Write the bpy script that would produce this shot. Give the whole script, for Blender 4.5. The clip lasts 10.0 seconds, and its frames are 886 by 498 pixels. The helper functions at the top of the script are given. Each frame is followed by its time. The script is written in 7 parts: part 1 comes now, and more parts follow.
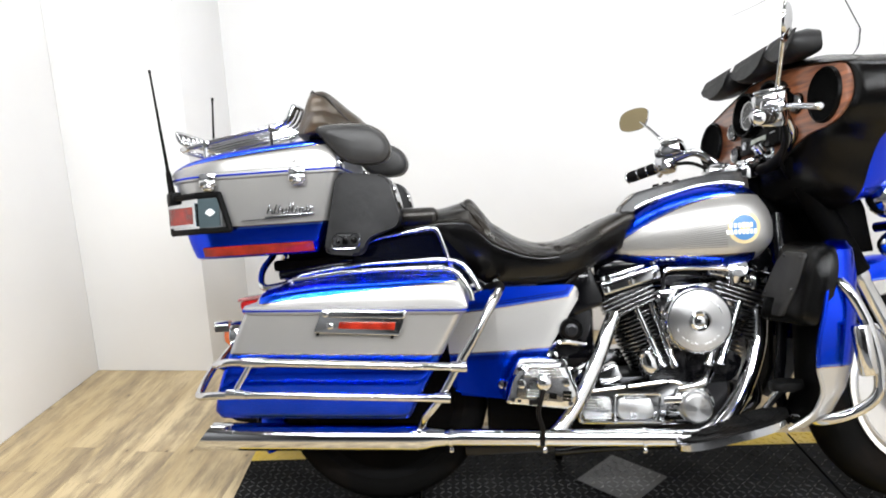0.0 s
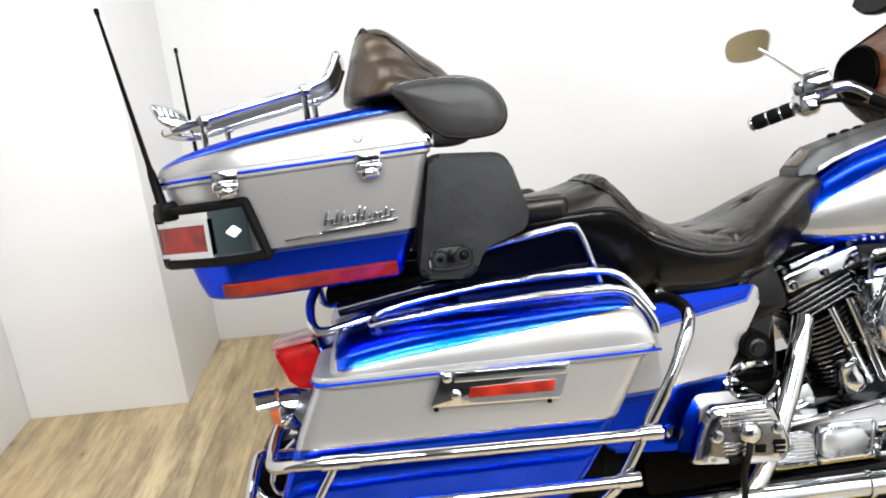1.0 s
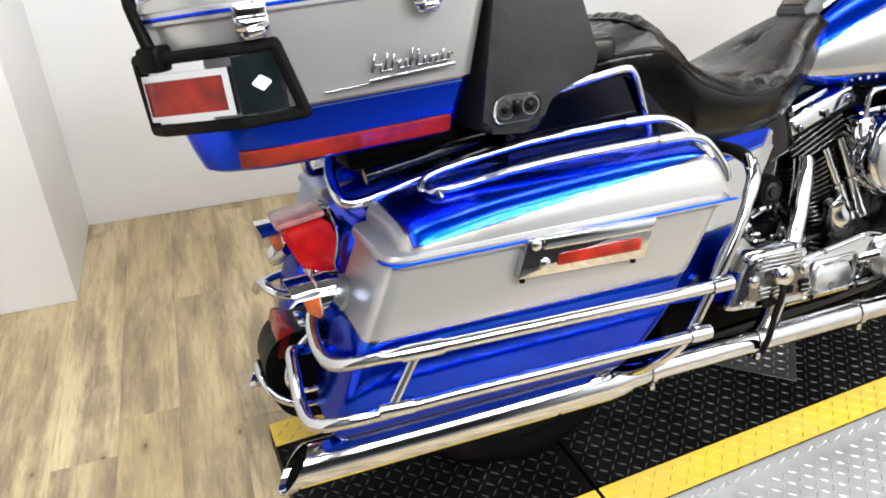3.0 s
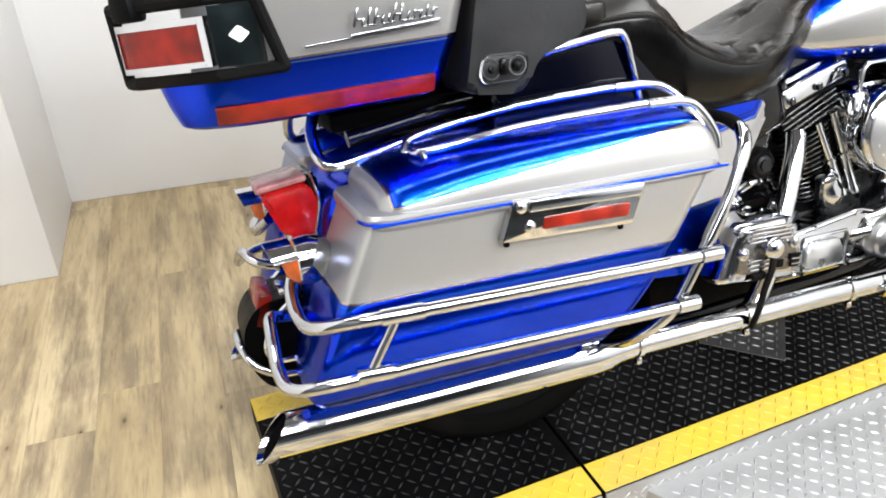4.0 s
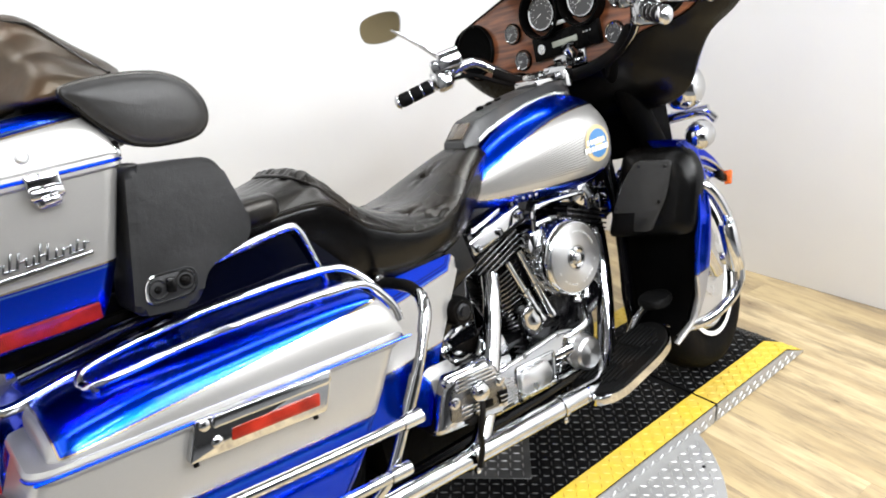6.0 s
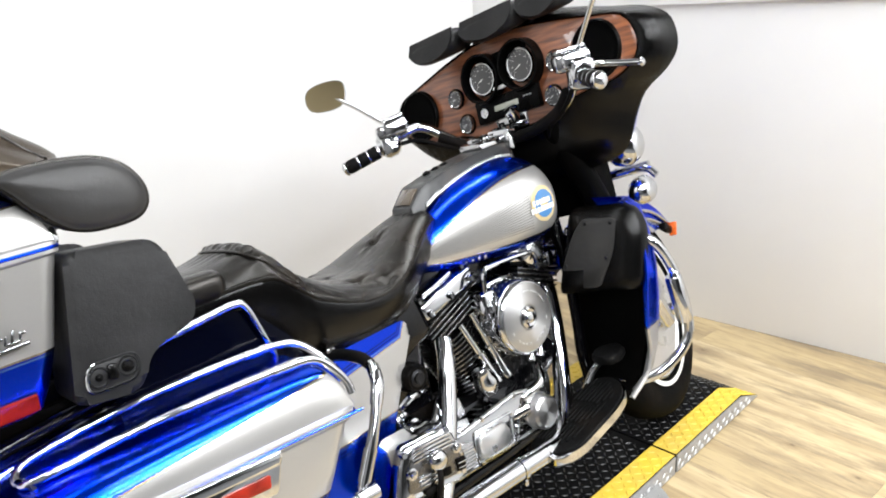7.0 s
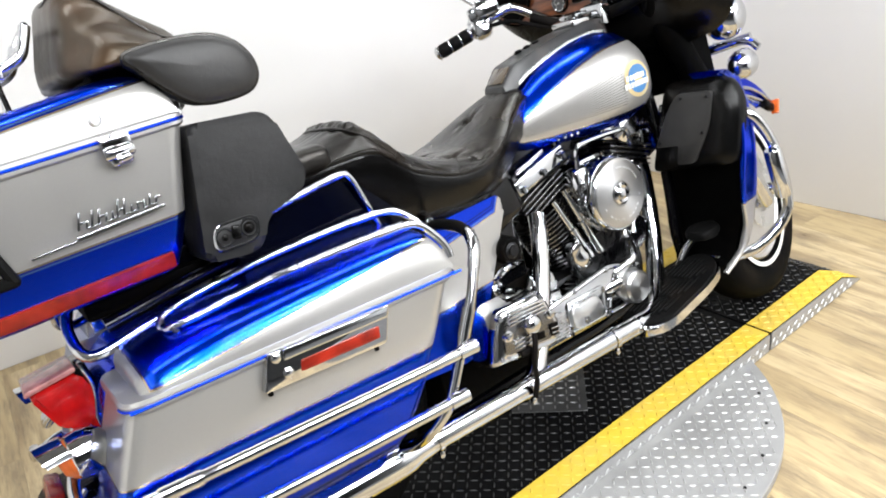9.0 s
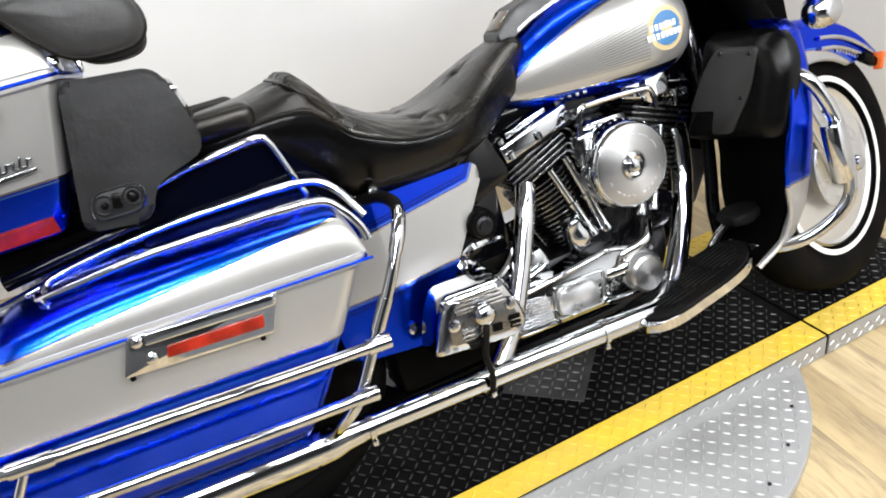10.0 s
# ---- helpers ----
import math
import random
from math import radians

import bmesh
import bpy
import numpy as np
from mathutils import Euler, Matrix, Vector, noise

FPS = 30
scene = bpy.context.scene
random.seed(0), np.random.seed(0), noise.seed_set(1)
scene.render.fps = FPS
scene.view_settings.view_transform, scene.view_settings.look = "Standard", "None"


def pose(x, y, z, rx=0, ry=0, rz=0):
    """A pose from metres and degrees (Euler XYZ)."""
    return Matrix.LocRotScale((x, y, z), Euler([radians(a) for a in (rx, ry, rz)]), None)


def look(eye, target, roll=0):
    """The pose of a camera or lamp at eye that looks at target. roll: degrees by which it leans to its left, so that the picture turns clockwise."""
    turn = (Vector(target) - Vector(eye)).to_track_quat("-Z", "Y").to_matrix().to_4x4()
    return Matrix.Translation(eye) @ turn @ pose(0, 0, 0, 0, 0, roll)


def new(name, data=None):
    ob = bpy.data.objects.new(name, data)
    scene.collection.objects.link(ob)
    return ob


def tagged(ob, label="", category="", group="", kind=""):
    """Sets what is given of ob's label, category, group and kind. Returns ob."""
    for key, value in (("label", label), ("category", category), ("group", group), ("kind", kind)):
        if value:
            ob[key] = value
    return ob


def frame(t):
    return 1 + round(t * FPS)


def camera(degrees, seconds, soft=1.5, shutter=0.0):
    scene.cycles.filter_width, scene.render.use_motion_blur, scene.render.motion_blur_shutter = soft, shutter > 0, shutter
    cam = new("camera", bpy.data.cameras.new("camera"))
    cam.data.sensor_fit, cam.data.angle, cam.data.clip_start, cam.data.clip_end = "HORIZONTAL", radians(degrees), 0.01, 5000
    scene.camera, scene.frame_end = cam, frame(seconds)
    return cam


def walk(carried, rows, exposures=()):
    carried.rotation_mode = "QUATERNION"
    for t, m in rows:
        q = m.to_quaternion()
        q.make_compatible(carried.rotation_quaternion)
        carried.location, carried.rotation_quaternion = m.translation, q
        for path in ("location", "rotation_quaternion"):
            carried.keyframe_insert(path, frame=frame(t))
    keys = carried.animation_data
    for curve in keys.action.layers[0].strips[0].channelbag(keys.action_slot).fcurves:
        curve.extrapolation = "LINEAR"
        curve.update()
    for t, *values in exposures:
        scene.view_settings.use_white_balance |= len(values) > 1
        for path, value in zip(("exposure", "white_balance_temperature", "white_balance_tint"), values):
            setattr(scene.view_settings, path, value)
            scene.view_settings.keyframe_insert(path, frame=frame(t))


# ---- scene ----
# ---------- camera and walk ----------
K = 1.08  # drawing units to metres
cam = camera(61.4, 10.0, soft=1.9)
PATH = [
    (0, (0.089, -2.322, 1.402), (0.071, -0.383, 0.914), -2.1),
    (0.3, (-0.079, -2.137, 1.409), (0.004, -0.228, 0.822), -2.5),
    (0.5, (-0.182, -2.003, 1.402), (-0.021, -0.123, 0.738), -3.5),
    (0.8, (-0.300, -1.736, 1.388), (-0.138, 0.130, 0.687), -5.2),
    (1, (-0.377, -1.571, 1.396), (-0.143, 0.301, 0.733), -4.8),
    (1.2, (-0.443, -1.450, 1.427), (-0.128, 0.406, 0.754), -4.7),
    (1.5, (-0.506, -1.381, 1.444), (-0.103, 0.467, 0.795), -1.5),
    (1.7, (-0.566, -1.347, 1.452), (-0.065, 0.459, 0.753), -1.9),
    (2, (-0.662, -1.311, 1.447), (0.075, 0.379, 0.671), -2.9),
    (2.2, (-0.721, -1.303, 1.436), (0.065, 0.340, 0.611), -4.0),
    (2.5, (-0.769, -1.289, 1.414), (0.019, 0.319, 0.522), -1.1),
    (2.7, (-0.768, -1.285, 1.383), (-0.048, 0.313, 0.421), -0.9),
    (3.8, (-0.750, -1.294, 1.271), (-0.099, 0.280, 0.224), -1.6),
    (4, (-0.749, -1.290, 1.280), (-0.057, 0.278, 0.249), -0.4),
    (4.2, (-0.715, -1.299, 1.290), (0.058, 0.240, 0.273), -0.3),
    (4.5, (-0.663, -1.312, 1.317), (0.197, 0.227, 0.371), -1.8),
    (4.7, (-0.635, -1.324, 1.329), (0.286, 0.201, 0.419), -2.8),
    (5, (-0.607, -1.327, 1.344), (0.400, 0.156, 0.456), -4.7),
    (5.2, (-0.600, -1.337, 1.343), (0.403, 0.129, 0.423), -4.8),
    (5.5, (-0.581, -1.347, 1.370), (0.506, 0.086, 0.496), -4.5),
    (5.7, (-0.575, -1.366, 1.394), (0.573, 0.054, 0.579), -3.1),
    (6, (-0.568, -1.374, 1.414), (0.630, 0.026, 0.636), -2.5),
    (6.2, (-0.567, -1.368, 1.437), (0.666, -0.009, 0.642), -2.7),
    (7.3, (-0.544, -1.387, 1.442), (0.796, -0.036, 0.825), -3.4),
    (7.5, (-0.544, -1.388, 1.442), (0.805, -0.048, 0.820), -2.7),
    (7.8, (-0.550, -1.390, 1.440), (0.803, -0.065, 0.796), -2.4),
    (8, (-0.548, -1.390, 1.444), (0.795, -0.071, 0.768), -2.4),
    (8.2, (-0.555, -1.406, 1.436), (0.758, -0.075, 0.725), -2.5),
    (8.5, (-0.584, -1.423, 1.449), (0.715, -0.081, 0.733), -4.7),
    (8.7, (-0.618, -1.427, 1.436), (0.562, -0.039, 0.611), -10.3),
    (9, (-0.610, -1.438, 1.400), (0.447, 0.026, 0.539), -7.7),
    (9.2, (-0.512, -1.461, 1.407), (0.380, 0.104, 0.538), -10.4),
    (9.5, (-0.354, -1.508, 1.386), (0.366, 0.116, 0.468), -8.1),
    (9.7, (-0.281, -1.529, 1.389), (0.427, 0.081, 0.435), -4.7),
    (10, (-0.153, -1.485, 1.374), (0.490, 0.121, 0.369), -9.7),
]
walk(cam, [(t, look(eye, target, roll)) for t, eye, target, roll in PATH],
     exposures=[(0.0, -0.23), (1.0, -0.27), (1.5, -0.29), (2.0, -0.33), (2.5, -0.27), (4.0, -0.12), (5.0, -0.13), (5.5, -0.14), (6.0, -0.17), (8.0, -0.20), (9.0, -0.24), (9.5, -0.31), (10.0, -0.32)])

# ---------- world and lights ----------
world = bpy.data.worlds.new("world")
scene.world = world
world.use_nodes = True
world.node_tree.nodes["Background"].inputs[0].default_value = (0.9, 0.95, 1.0, 1)
world.node_tree.nodes["Background"].inputs[1].default_value = 0.02
CEIL = 3.1


def tube_light(x, y, length, width, watts, turn):
    lamp = bpy.data.lights.new("ceiling_lamp", "AREA")
    lamp.shape, lamp.size, lamp.size_y, lamp.energy = "RECTANGLE", length, width, watts
    lamp.color = (0.955, 0.975, 1.0)
    ob = new("ceiling_lamp", lamp)
    ob.matrix_world = pose(x, y, CEIL - 0.09, 0, 0, turn)
    return ob


LAMPS = [(x, y, w * k) for y, w in ((0.30, 18), (-1.9, 34), (-3.1, 100), (-4.6, 56)) for x, k in ((-0.95, 1.25), (0.55, 0.85), (1.70, 1.2))]
for lx, ly, watts in LAMPS:
    tube_light(lx, ly, 1.25, 0.22, watts, 0)

# ---------- materials ----------
def material(name, base=(0.5, 0.5, 0.5), rough=0.5, metal=0.0, coat=0.0, spec=0.5):
    m = bpy.data.materials.new(name)
    m.use_nodes = True
    b = m.node_tree.nodes["Principled BSDF"]
    b.inputs["Base Color"].default_value = (*base, 1)
    b.inputs["Roughness"].default_value = rough
    b.inputs["Metallic"].default_value = metal
    b.inputs["Coat Weight"].default_value = coat
    b.inputs["Coat Roughness"].default_value = 0.025
    b.inputs["Specular IOR Level"].default_value = spec
    return m


class Net:
    """Small helper to wire shader nodes."""

    def __init__(self, m):
        self.t = m.node_tree
        self.b = self.t.nodes["Principled BSDF"]
        self.co = self.t.nodes.new("ShaderNodeTexCoord").outputs["Object"]

    def link(self, a, b):
        self.t.links.new(a, b)

    def put(self, socket, v):
        if hasattr(v, "is_linked"):
            self.link(v, socket)
        else:
            socket.default_value = v

    def math(self, op, a, b=0.0, c=0.0):
        n = self.t.nodes.new("ShaderNodeMath")
        n.operation = op
        for i, v in enumerate((a, b, c)):
            self.put(n.inputs[i], v)
        return n.outputs[0]

    def mix(self, f, a, b):
        n = self.t.nodes.new("ShaderNodeMix")
        n.data_type = "RGBA"
        self.put(n.inputs[0], f)
        self.put(n.inputs[6], a if hasattr(a, "is_linked") else (*a, 1))
        self.put(n.inputs[7], b if hasattr(b, "is_linked") else (*b, 1))
        return n.outputs[2]

    def noise(self, scale, detail=3.0, vec=None, rough=0.5):
        n = self.t.nodes.new("ShaderNodeTexNoise")
        n.inputs["Scale"].default_value, n.inputs["Detail"].default_value = scale, detail
        n.inputs["Roughness"].default_value = rough
        self.link(vec or self.co, n.inputs["Vector"])
        return n.outputs[0]

    def stretch(self, sx, sy, sz):
        n = self.t.nodes.new("ShaderNodeMapping")
        n.inputs["Scale"].default_value = (sx, sy, sz)
        self.link(self.co, n.inputs["Vector"])
        return n.outputs[0]

    def ramp(self, f, lo, hi, a=0.0, b=1.0):
        n = self.t.nodes.new("ShaderNodeMapRange")
        self.put(n.inputs[0], f)
        for i, v in enumerate((lo, hi, a, b)):
            n.inputs[i + 1].default_value = v
        return n.outputs[0]

    def bump(self, h, strength, dist=0.002):
        n = self.t.nodes.new("ShaderNodeBump")
        n.inputs["Strength"].default_value, n.inputs["Distance"].default_value = strength, dist
        self.link(h, n.inputs["Height"])
        self.link(n.outputs[0], self.b.inputs["Normal"])

    def xyz(self):
        n = self.t.nodes.new("ShaderNodeSeparateXYZ")
        self.link(self.co, n.inputs[0])
        return [self.math("DIVIDE", n.outputs[i], K) for i in range(3)]

    def color(self, v):
        self.put(self.b.inputs["Base Color"], v)

    def rough(self, v):
        self.put(self.b.inputs["Roughness"], v)


AZURE = (0.002, 0.085, 0.78)
BLUE, SILVER, GOLD, SKYBLUE = (0.0, 0.038, 0.66), (0.41, 0.402, 0.383), (0.62, 0.50, 0.28), (0.16, 0.34, 0.80)


def fan_lines(n, x, z):
    """Fine pinstripes that spread from the tank's rear tip towards the badge: 1 on a line."""
    u = n.math("DIVIDE", n.math("SUBTRACT", z, 0.708), n.math("SUBTRACT", x, 0.55))
    stripe = n.math("LESS_THAN", n.math("FRACT", n.math("MULTIPLY", u, 52.0)), 0.32)
    for test, v, limit in (("GREATER_THAN", u, -0.02), ("LESS_THAN", u, 0.27), ("GREATER_THAN", x, 0.62), ("LESS_THAN", x, 0.885)):
        stripe = n.math("MULTIPLY", stripe, n.math(test, v, limit))
    return n.math("MULTIPLY", stripe, 0.62)


def paint(name, silver=None, lines=False, twin=False, azure=False):
    """Metallic car paint under clear coat. silver(net, x, y, z) gives a signed distance in drawing units, above 0 inside the silver."""
    m = material(name, BLUE, 0.3, 0.92, 0.32, 0.15)
    m.node_tree.nodes["Principled BSDF"].inputs["Specular Tint"].default_value = (0.35, 0.45, 0.9, 1)
    n = Net(m)
    flake = n.ramp(n.noise(1400, 1), 0.35, 0.65, 0.95, 1.04)
    blue = n.mix(1.0, BLUE, BLUE)
    if silver:
        x, y, z = n.xyz()
        d = silver(n, x, y, z)
        edge = n.math("ABSOLUTE", n.math("SUBTRACT", d, -0.0015))
        edge2 = n.math("ABSOLUTE", n.math("SUBTRACT", d, -0.0065))
        inside = n.math("GREATER_THAN", d, 0.0)
        blue = n.mix(inside, BLUE, SILVER)
        if lines:
            blue = n.mix(n.math("MULTIPLY", fan_lines(n, x, z), inside), blue, (0.12, 0.12, 0.12))
        blue = n.mix(n.math("LESS_THAN", edge, 0.0013), blue, GOLD)
        blue = n.mix(n.math("LESS_THAN", edge2, 0.0011), blue, SKYBLUE)
        # azure band: partly a stripe, partly a highlight put into the colour
        if azure:
            blue = n.mix(n.ramp(n.math("ABSOLUTE", n.math("SUBTRACT", d, -0.010)), 0.0055, 0.0075, 0.8, 0.0), blue, AZURE)
        if twin:
            for at in (-0.013, -0.019):
                blue = n.mix(n.math("LESS_THAN", n.math("ABSOLUTE", n.math("SUBTRACT", d, at)), 0.0012), blue, (0.01, 0.02, 0.12))
        n.put(n.b.inputs["Metallic"], n.ramp(inside, 0, 1, 1.0, 0.68))
    v = n.t.nodes.new("ShaderNodeVectorMath")
    v.operation = "SCALE"
    n.link(blue, v.inputs[0])
    n.link(flake, v.inputs["Scale"])
    n.color(v.outputs[0])
    soft = n.ramp(n.noise(7, 2), 0.3, 0.7, 0.0, 0.06)
    n.rough(n.math("ADD", soft, n.ramp(inside, 0, 1, 0.21, 0.28) if silver else 0.21))
    return m


def line(n, x, c0, c1=0.0, c2=0.0, at=0.0):
    dx = n.math("SUBTRACT", x, at)
    v = n.math("MULTIPLY_ADD", dx, c1, c0)
    return n.math("MULTIPLY_ADD", n.math("MULTIPLY", dx, dx), c2, v)


def silver_bag(n, x, y, z):
    return n.math("SUBTRACT", z, line(n, x, 0.499, -0.06))


def silver_lid(n, x, y, z):
    side = n.math("SUBTRACT", line(n, x, 0.657, 0.058), z)
    return n.math("MAXIMUM", n.math("MAXIMUM", side, n.math("SUBTRACT", x, 0.170)), n.math("SUBTRACT", -0.332, x))


def silver_tour(n, x, y, z):
    return n.math("SUBTRACT", z, 0.840)


def silver_tourlid(n, x, y, z):
    side = n.math("SUBTRACT", line(n, x, 1.033, 0.075, -0.05, -0.2), z)
    top = n.math("SUBTRACT", line(n, x, 0.175, 0.10, 0.0, -0.2), n.math("ABSOLUTE", y))
    return n.math("MAXIMUM", side, top)


def silver_cover(n, x, y, z):
    front = n.math("SUBTRACT", n.math("SUBTRACT", x, line(n, z, 0.405, 0.687, 0.0, 0.466)), -0.030)
    upper = n.math("MAXIMUM", n.math("SUBTRACT", line(n, x, 0.578, 0.08, 0.0, 0.3), z), front)
    return n.math("MINIMUM", n.math("SUBTRACT", z, line(n, x, 0.463)), upper)


def silver_tank(n, x, y, z):
    """A teardrop: arched above, with a blue almond left below it."""
    up = n.math("SUBTRACT", line(n, x, 0.838, 0.0, -1.12, 0.93), z)
    low = n.math("SUBTRACT", z, line(n, x, 0.684, 0.0, 0.22, 0.87))
    nose = n.math("SUBTRACT", x, n.math("SUBTRACT", 0.985, n.math("MULTIPLY", n.math("SUBTRACT", z, 0.62), 0.4)))
    return n.math("MINIMUM", up, n.math("MAXIMUM", low, nose))


def silver_lower(n, x, y, z):
    return n.math("SUBTRACT", line(n, x, 0.40), z)


def silver_fender(n, x, y, z):
    """The valance: a band along the fender's lower edge."""
    dx, dz = n.math("SUBTRACT", x, 1.325), n.math("SUBTRACT", z, 0.297)
    r = n.math("SQRT", n.math("ADD", n.math("MULTIPLY", dx, dx), n.math("MULTIPLY", dz, dz)))
    return n.math("SUBTRACT", 0.285, r)


PAINT_BLUE = paint("blue_metallic_paint")
PAINT_BAG, PAINT_LID = paint("two_tone_bag_paint", silver_bag, azure=True), paint("two_tone_lid_paint", silver_lid, azure=True)
PAINT_TOUR, PAINT_TOURLID = paint("two_tone_trunk_paint", silver_tour), paint("two_tone_trunk_lid_paint", silver_tourlid)
PAINT_COVER, PAINT_TANK = paint("two_tone_cover_paint", silver_cover, twin=True), paint("two_tone_tank_paint", silver_tank, True)
PAINT_LOWER, PAINT_FENDER = paint("two_tone_lower_paint", silver_lower), paint("two_tone_fender_paint", silver_fender)
PAINT_SILVER = paint("silver_metallic_paint", lambda n, x, y, z: n.math("ADD", z, 9.0))


def chrome(name, base=(0.56, 0.567, 0.578), lo=0.03, hi=0.11):
    m = material(name, base, 0.06, 1.0)
    n = Net(m)
    n.rough(n.ramp(n.noise(22, 5), 0.3, 0.75, lo, hi))
    n.bump(n.noise(35, 2), 0.05, 0.001)
    return m


CHROME = chrome("chrome")
BRUSHED = chrome("brushed_aluminium", (0.72, 0.73, 0.74), 0.22, 0.4)
CASTING = chrome("cast_grey_metal", (0.035, 0.035, 0.037), 0.3, 0.5)
def spun_metal():
    """Bright metal turned on a lathe: the highlight runs in rays from the middle."""
    m = material("spun_aluminium", (0.52, 0.52, 0.52), 0.42, 1.0)
    n = Net(m)
    n.b.inputs["Anisotropic"].default_value = 0.8
    n.b.inputs["Anisotropic Rotation"].default_value = 0.25
    t = n.t.nodes.new("ShaderNodeTangent")
    t.direction_type, t.axis = "RADIAL", "Y"
    n.link(t.outputs[0], n.b.inputs["Tangent"])
    n.rough(n.ramp(n.noise(12, 2), 0.3, 0.7, 0.30, 0.36))
    return m


SPUN = spun_metal()
BRIGHT = chrome("bright_cast_aluminium", (0.78, 0.78, 0.78), 0.28, 0.42)
FINS = chrome("polished_fin_metal", (0.17, 0.17, 0.174), 0.2, 0.36)
BADGECHROME = chrome("grey_badge_chrome", (0.20, 0.205, 0.21), 0.08, 0.2)
DARKCHROME = chrome("dark_tinted_chrome", (0.27, 0.37, 0.40), 0.06, 0.14)


def leather(name, base=(0.0032, 0.0025, 0.0021), lo=0.18, hi=0.30, spec=0.42, warm=(3.2, 2.4, 1.9)):
    m = material(name, base, 0.4, spec=spec)
    n = Net(m)
    grain = n.noise(520, 2)
    n.color(n.mix(n.ramp(n.noise(7, 4), 0.50, 0.76), base, (base[0] * warm[0], base[1] * warm[1], base[2] * warm[2])))
    n.rough(n.ramp(n.noise(6, 4), 0.3, 0.7, lo, hi))
    n.bump(n.math("ADD", n.math("MULTIPLY", grain, 0.22), n.math("ADD", n.noise(30, 3), n.noise(9, 2))), 0.38, 0.004)
    return m


def polished(m, weight=0.35, rough=0.30):
    """A polish on leather: a soft second gloss."""
    b = m.node_tree.nodes["Principled BSDF"]
    b.inputs["Coat Weight"].default_value, b.inputs["Coat Roughness"].default_value = weight, rough
    return m


LEATHER = leather("black_leather", (0.0024, 0.0021, 0.0018), 0.22, 0.34, 0.31, warm=(4.2, 3.2, 2.2))
polished(LEATHER, 0.16, 0.14)
SKIRT = leather("smooth_black_leather", (0.0012, 0.0011, 0.0011), 0.12, 0.20, 0.26, warm=(2, 1.8, 1.6))
BRONZED = leather("worn_brown_black_leather", (0.018, 0.012, 0.0072), 0.26, 0.38, 0.46)
polished(BRONZED, 0.2, 0.22)
# the brownish sheen of the reflected lights is set as a specular tint
for one, tint in ((LEATHER, (1, 0.94, 0.86, 1)), (BRONZED, (1, 0.84, 0.62, 1))):
    one.node_tree.nodes["Principled BSDF"].inputs["Specular Tint"].default_value = tint
WORN = leather("worn_grey_leather", (0.022, 0.0215, 0.021), 0.36, 0.48, 0.36, (1.9, 1.85, 1.8))
VINYL = leather("black_vinyl", (0.009, 0.009, 0.0092), 0.38, 0.50, 0.24, (2.1, 2.1, 2.1))
DOORGREY = leather("dark_grey_vinyl", (0.020, 0.0195, 0.019), 0.40, 0.52, 0.26, (1.6, 1.6, 1.6))
BLACK = leather("black_plastic", (0.0012, 0.0012, 0.0012), 0.26, 0.38, 0.06)
RUBBER = leather("black_rubber", (0.003, 0.003, 0.003), 0.5, 0.7, 0.07)
MATTE = material("matte_black", (0.002, 0.002, 0.002), 0.8, spec=0.02)
GLOSSBLACK = material("gloss_black", (0.0015, 0.0015, 0.002), 0.10, 0, 0.15, spec=0.2)
# near-black gloss; the blue it reflects is put into the base colour
BLUEBLACK = material("gloss_blue_black", (0.0003, 0.0006, 0.0035), 0.14, 0, 0.06, spec=0.16)
WHITEWALL = material("white_rubber", (0.72, 0.71, 0.68), 0.5)
WHITE = material("white_enamel", (0.8, 0.8, 0.78), 0.35)
GREYPLATE = leather("grey_console", (0.028, 0.0285, 0.029), 0.24, 0.36)
TYRE = leather("tyre_rubber", (0.0024, 0.0024, 0.0024), 0.6, 0.8, 0.04)
DEEPBLACK = leather("dull_black_plastic", (0.0011, 0.0011, 0.0011), 0.45, 0.6, 0.025)
LCD = material("pale_display_glass", (0.30, 0.31, 0.26), 0.12, 0, 0.3)
SCREEN = material("brown_display_glass", (0.075, 0.055, 0.035), 0.08, 0, 0.5)
# mirror glass: the brown of the reflected room is put into its colour
MIRROR = material("mirror_glass", (0.22, 0.18, 0.105), 0.015, 1.0)
MOULDED = leather("glossy_moulded_plastic", (0.0012, 0.0012, 0.0012), 0.17, 0.26, 0.17)


def lens_material(name, base):
    """Moulded lens: fine prisms, brighter and darker fields, a glossy skin."""
    m = material(name, base, 0.22, 0, 0.35, spec=0.2)
    n = Net(m)
    w = n.t.nodes.new("ShaderNodeTexWave")
    w.inputs["Scale"].default_value = 110
    w.inputs["Distortion"].default_value = 0.4
    n.link(n.co, w.inputs["Vector"])
    field = n.math("ADD", n.math("MULTIPLY", w.outputs[1], 0.22), n.noise(26, 3))
    n.color(n.mix(n.ramp(field, 0.38, 0.85), tuple(c * 0.45 for c in base), tuple(min(1, c * 1.45) for c in base)))
    n.bump(w.outputs[1], 0.25, 0.0012)
    return m


RED = lens_material("red_lens", (0.20, 0.010, 0.004))
TAILRED = lens_material("bright_red_lens", (0.36, 0.004, 0.004))
PINKLENS = lens_material("pale_pink_lens", (0.42, 0.17, 0.16))
AMBER = lens_material("amber_lens", (0.52, 0.10, 0.018))
REDORANGE = lens_material("red_orange_reflector", (0.24, 0.016, 0.007))


def glass_material():
    m = material("clear_glass", (1, 1, 1), 0.01)
    b = m.node_tree.nodes["Principled BSDF"]
    b.inputs["Transmission Weight"].default_value = 1.0
    b.inputs["IOR"].default_value = 1.1
    return m


GLASS = glass_material()


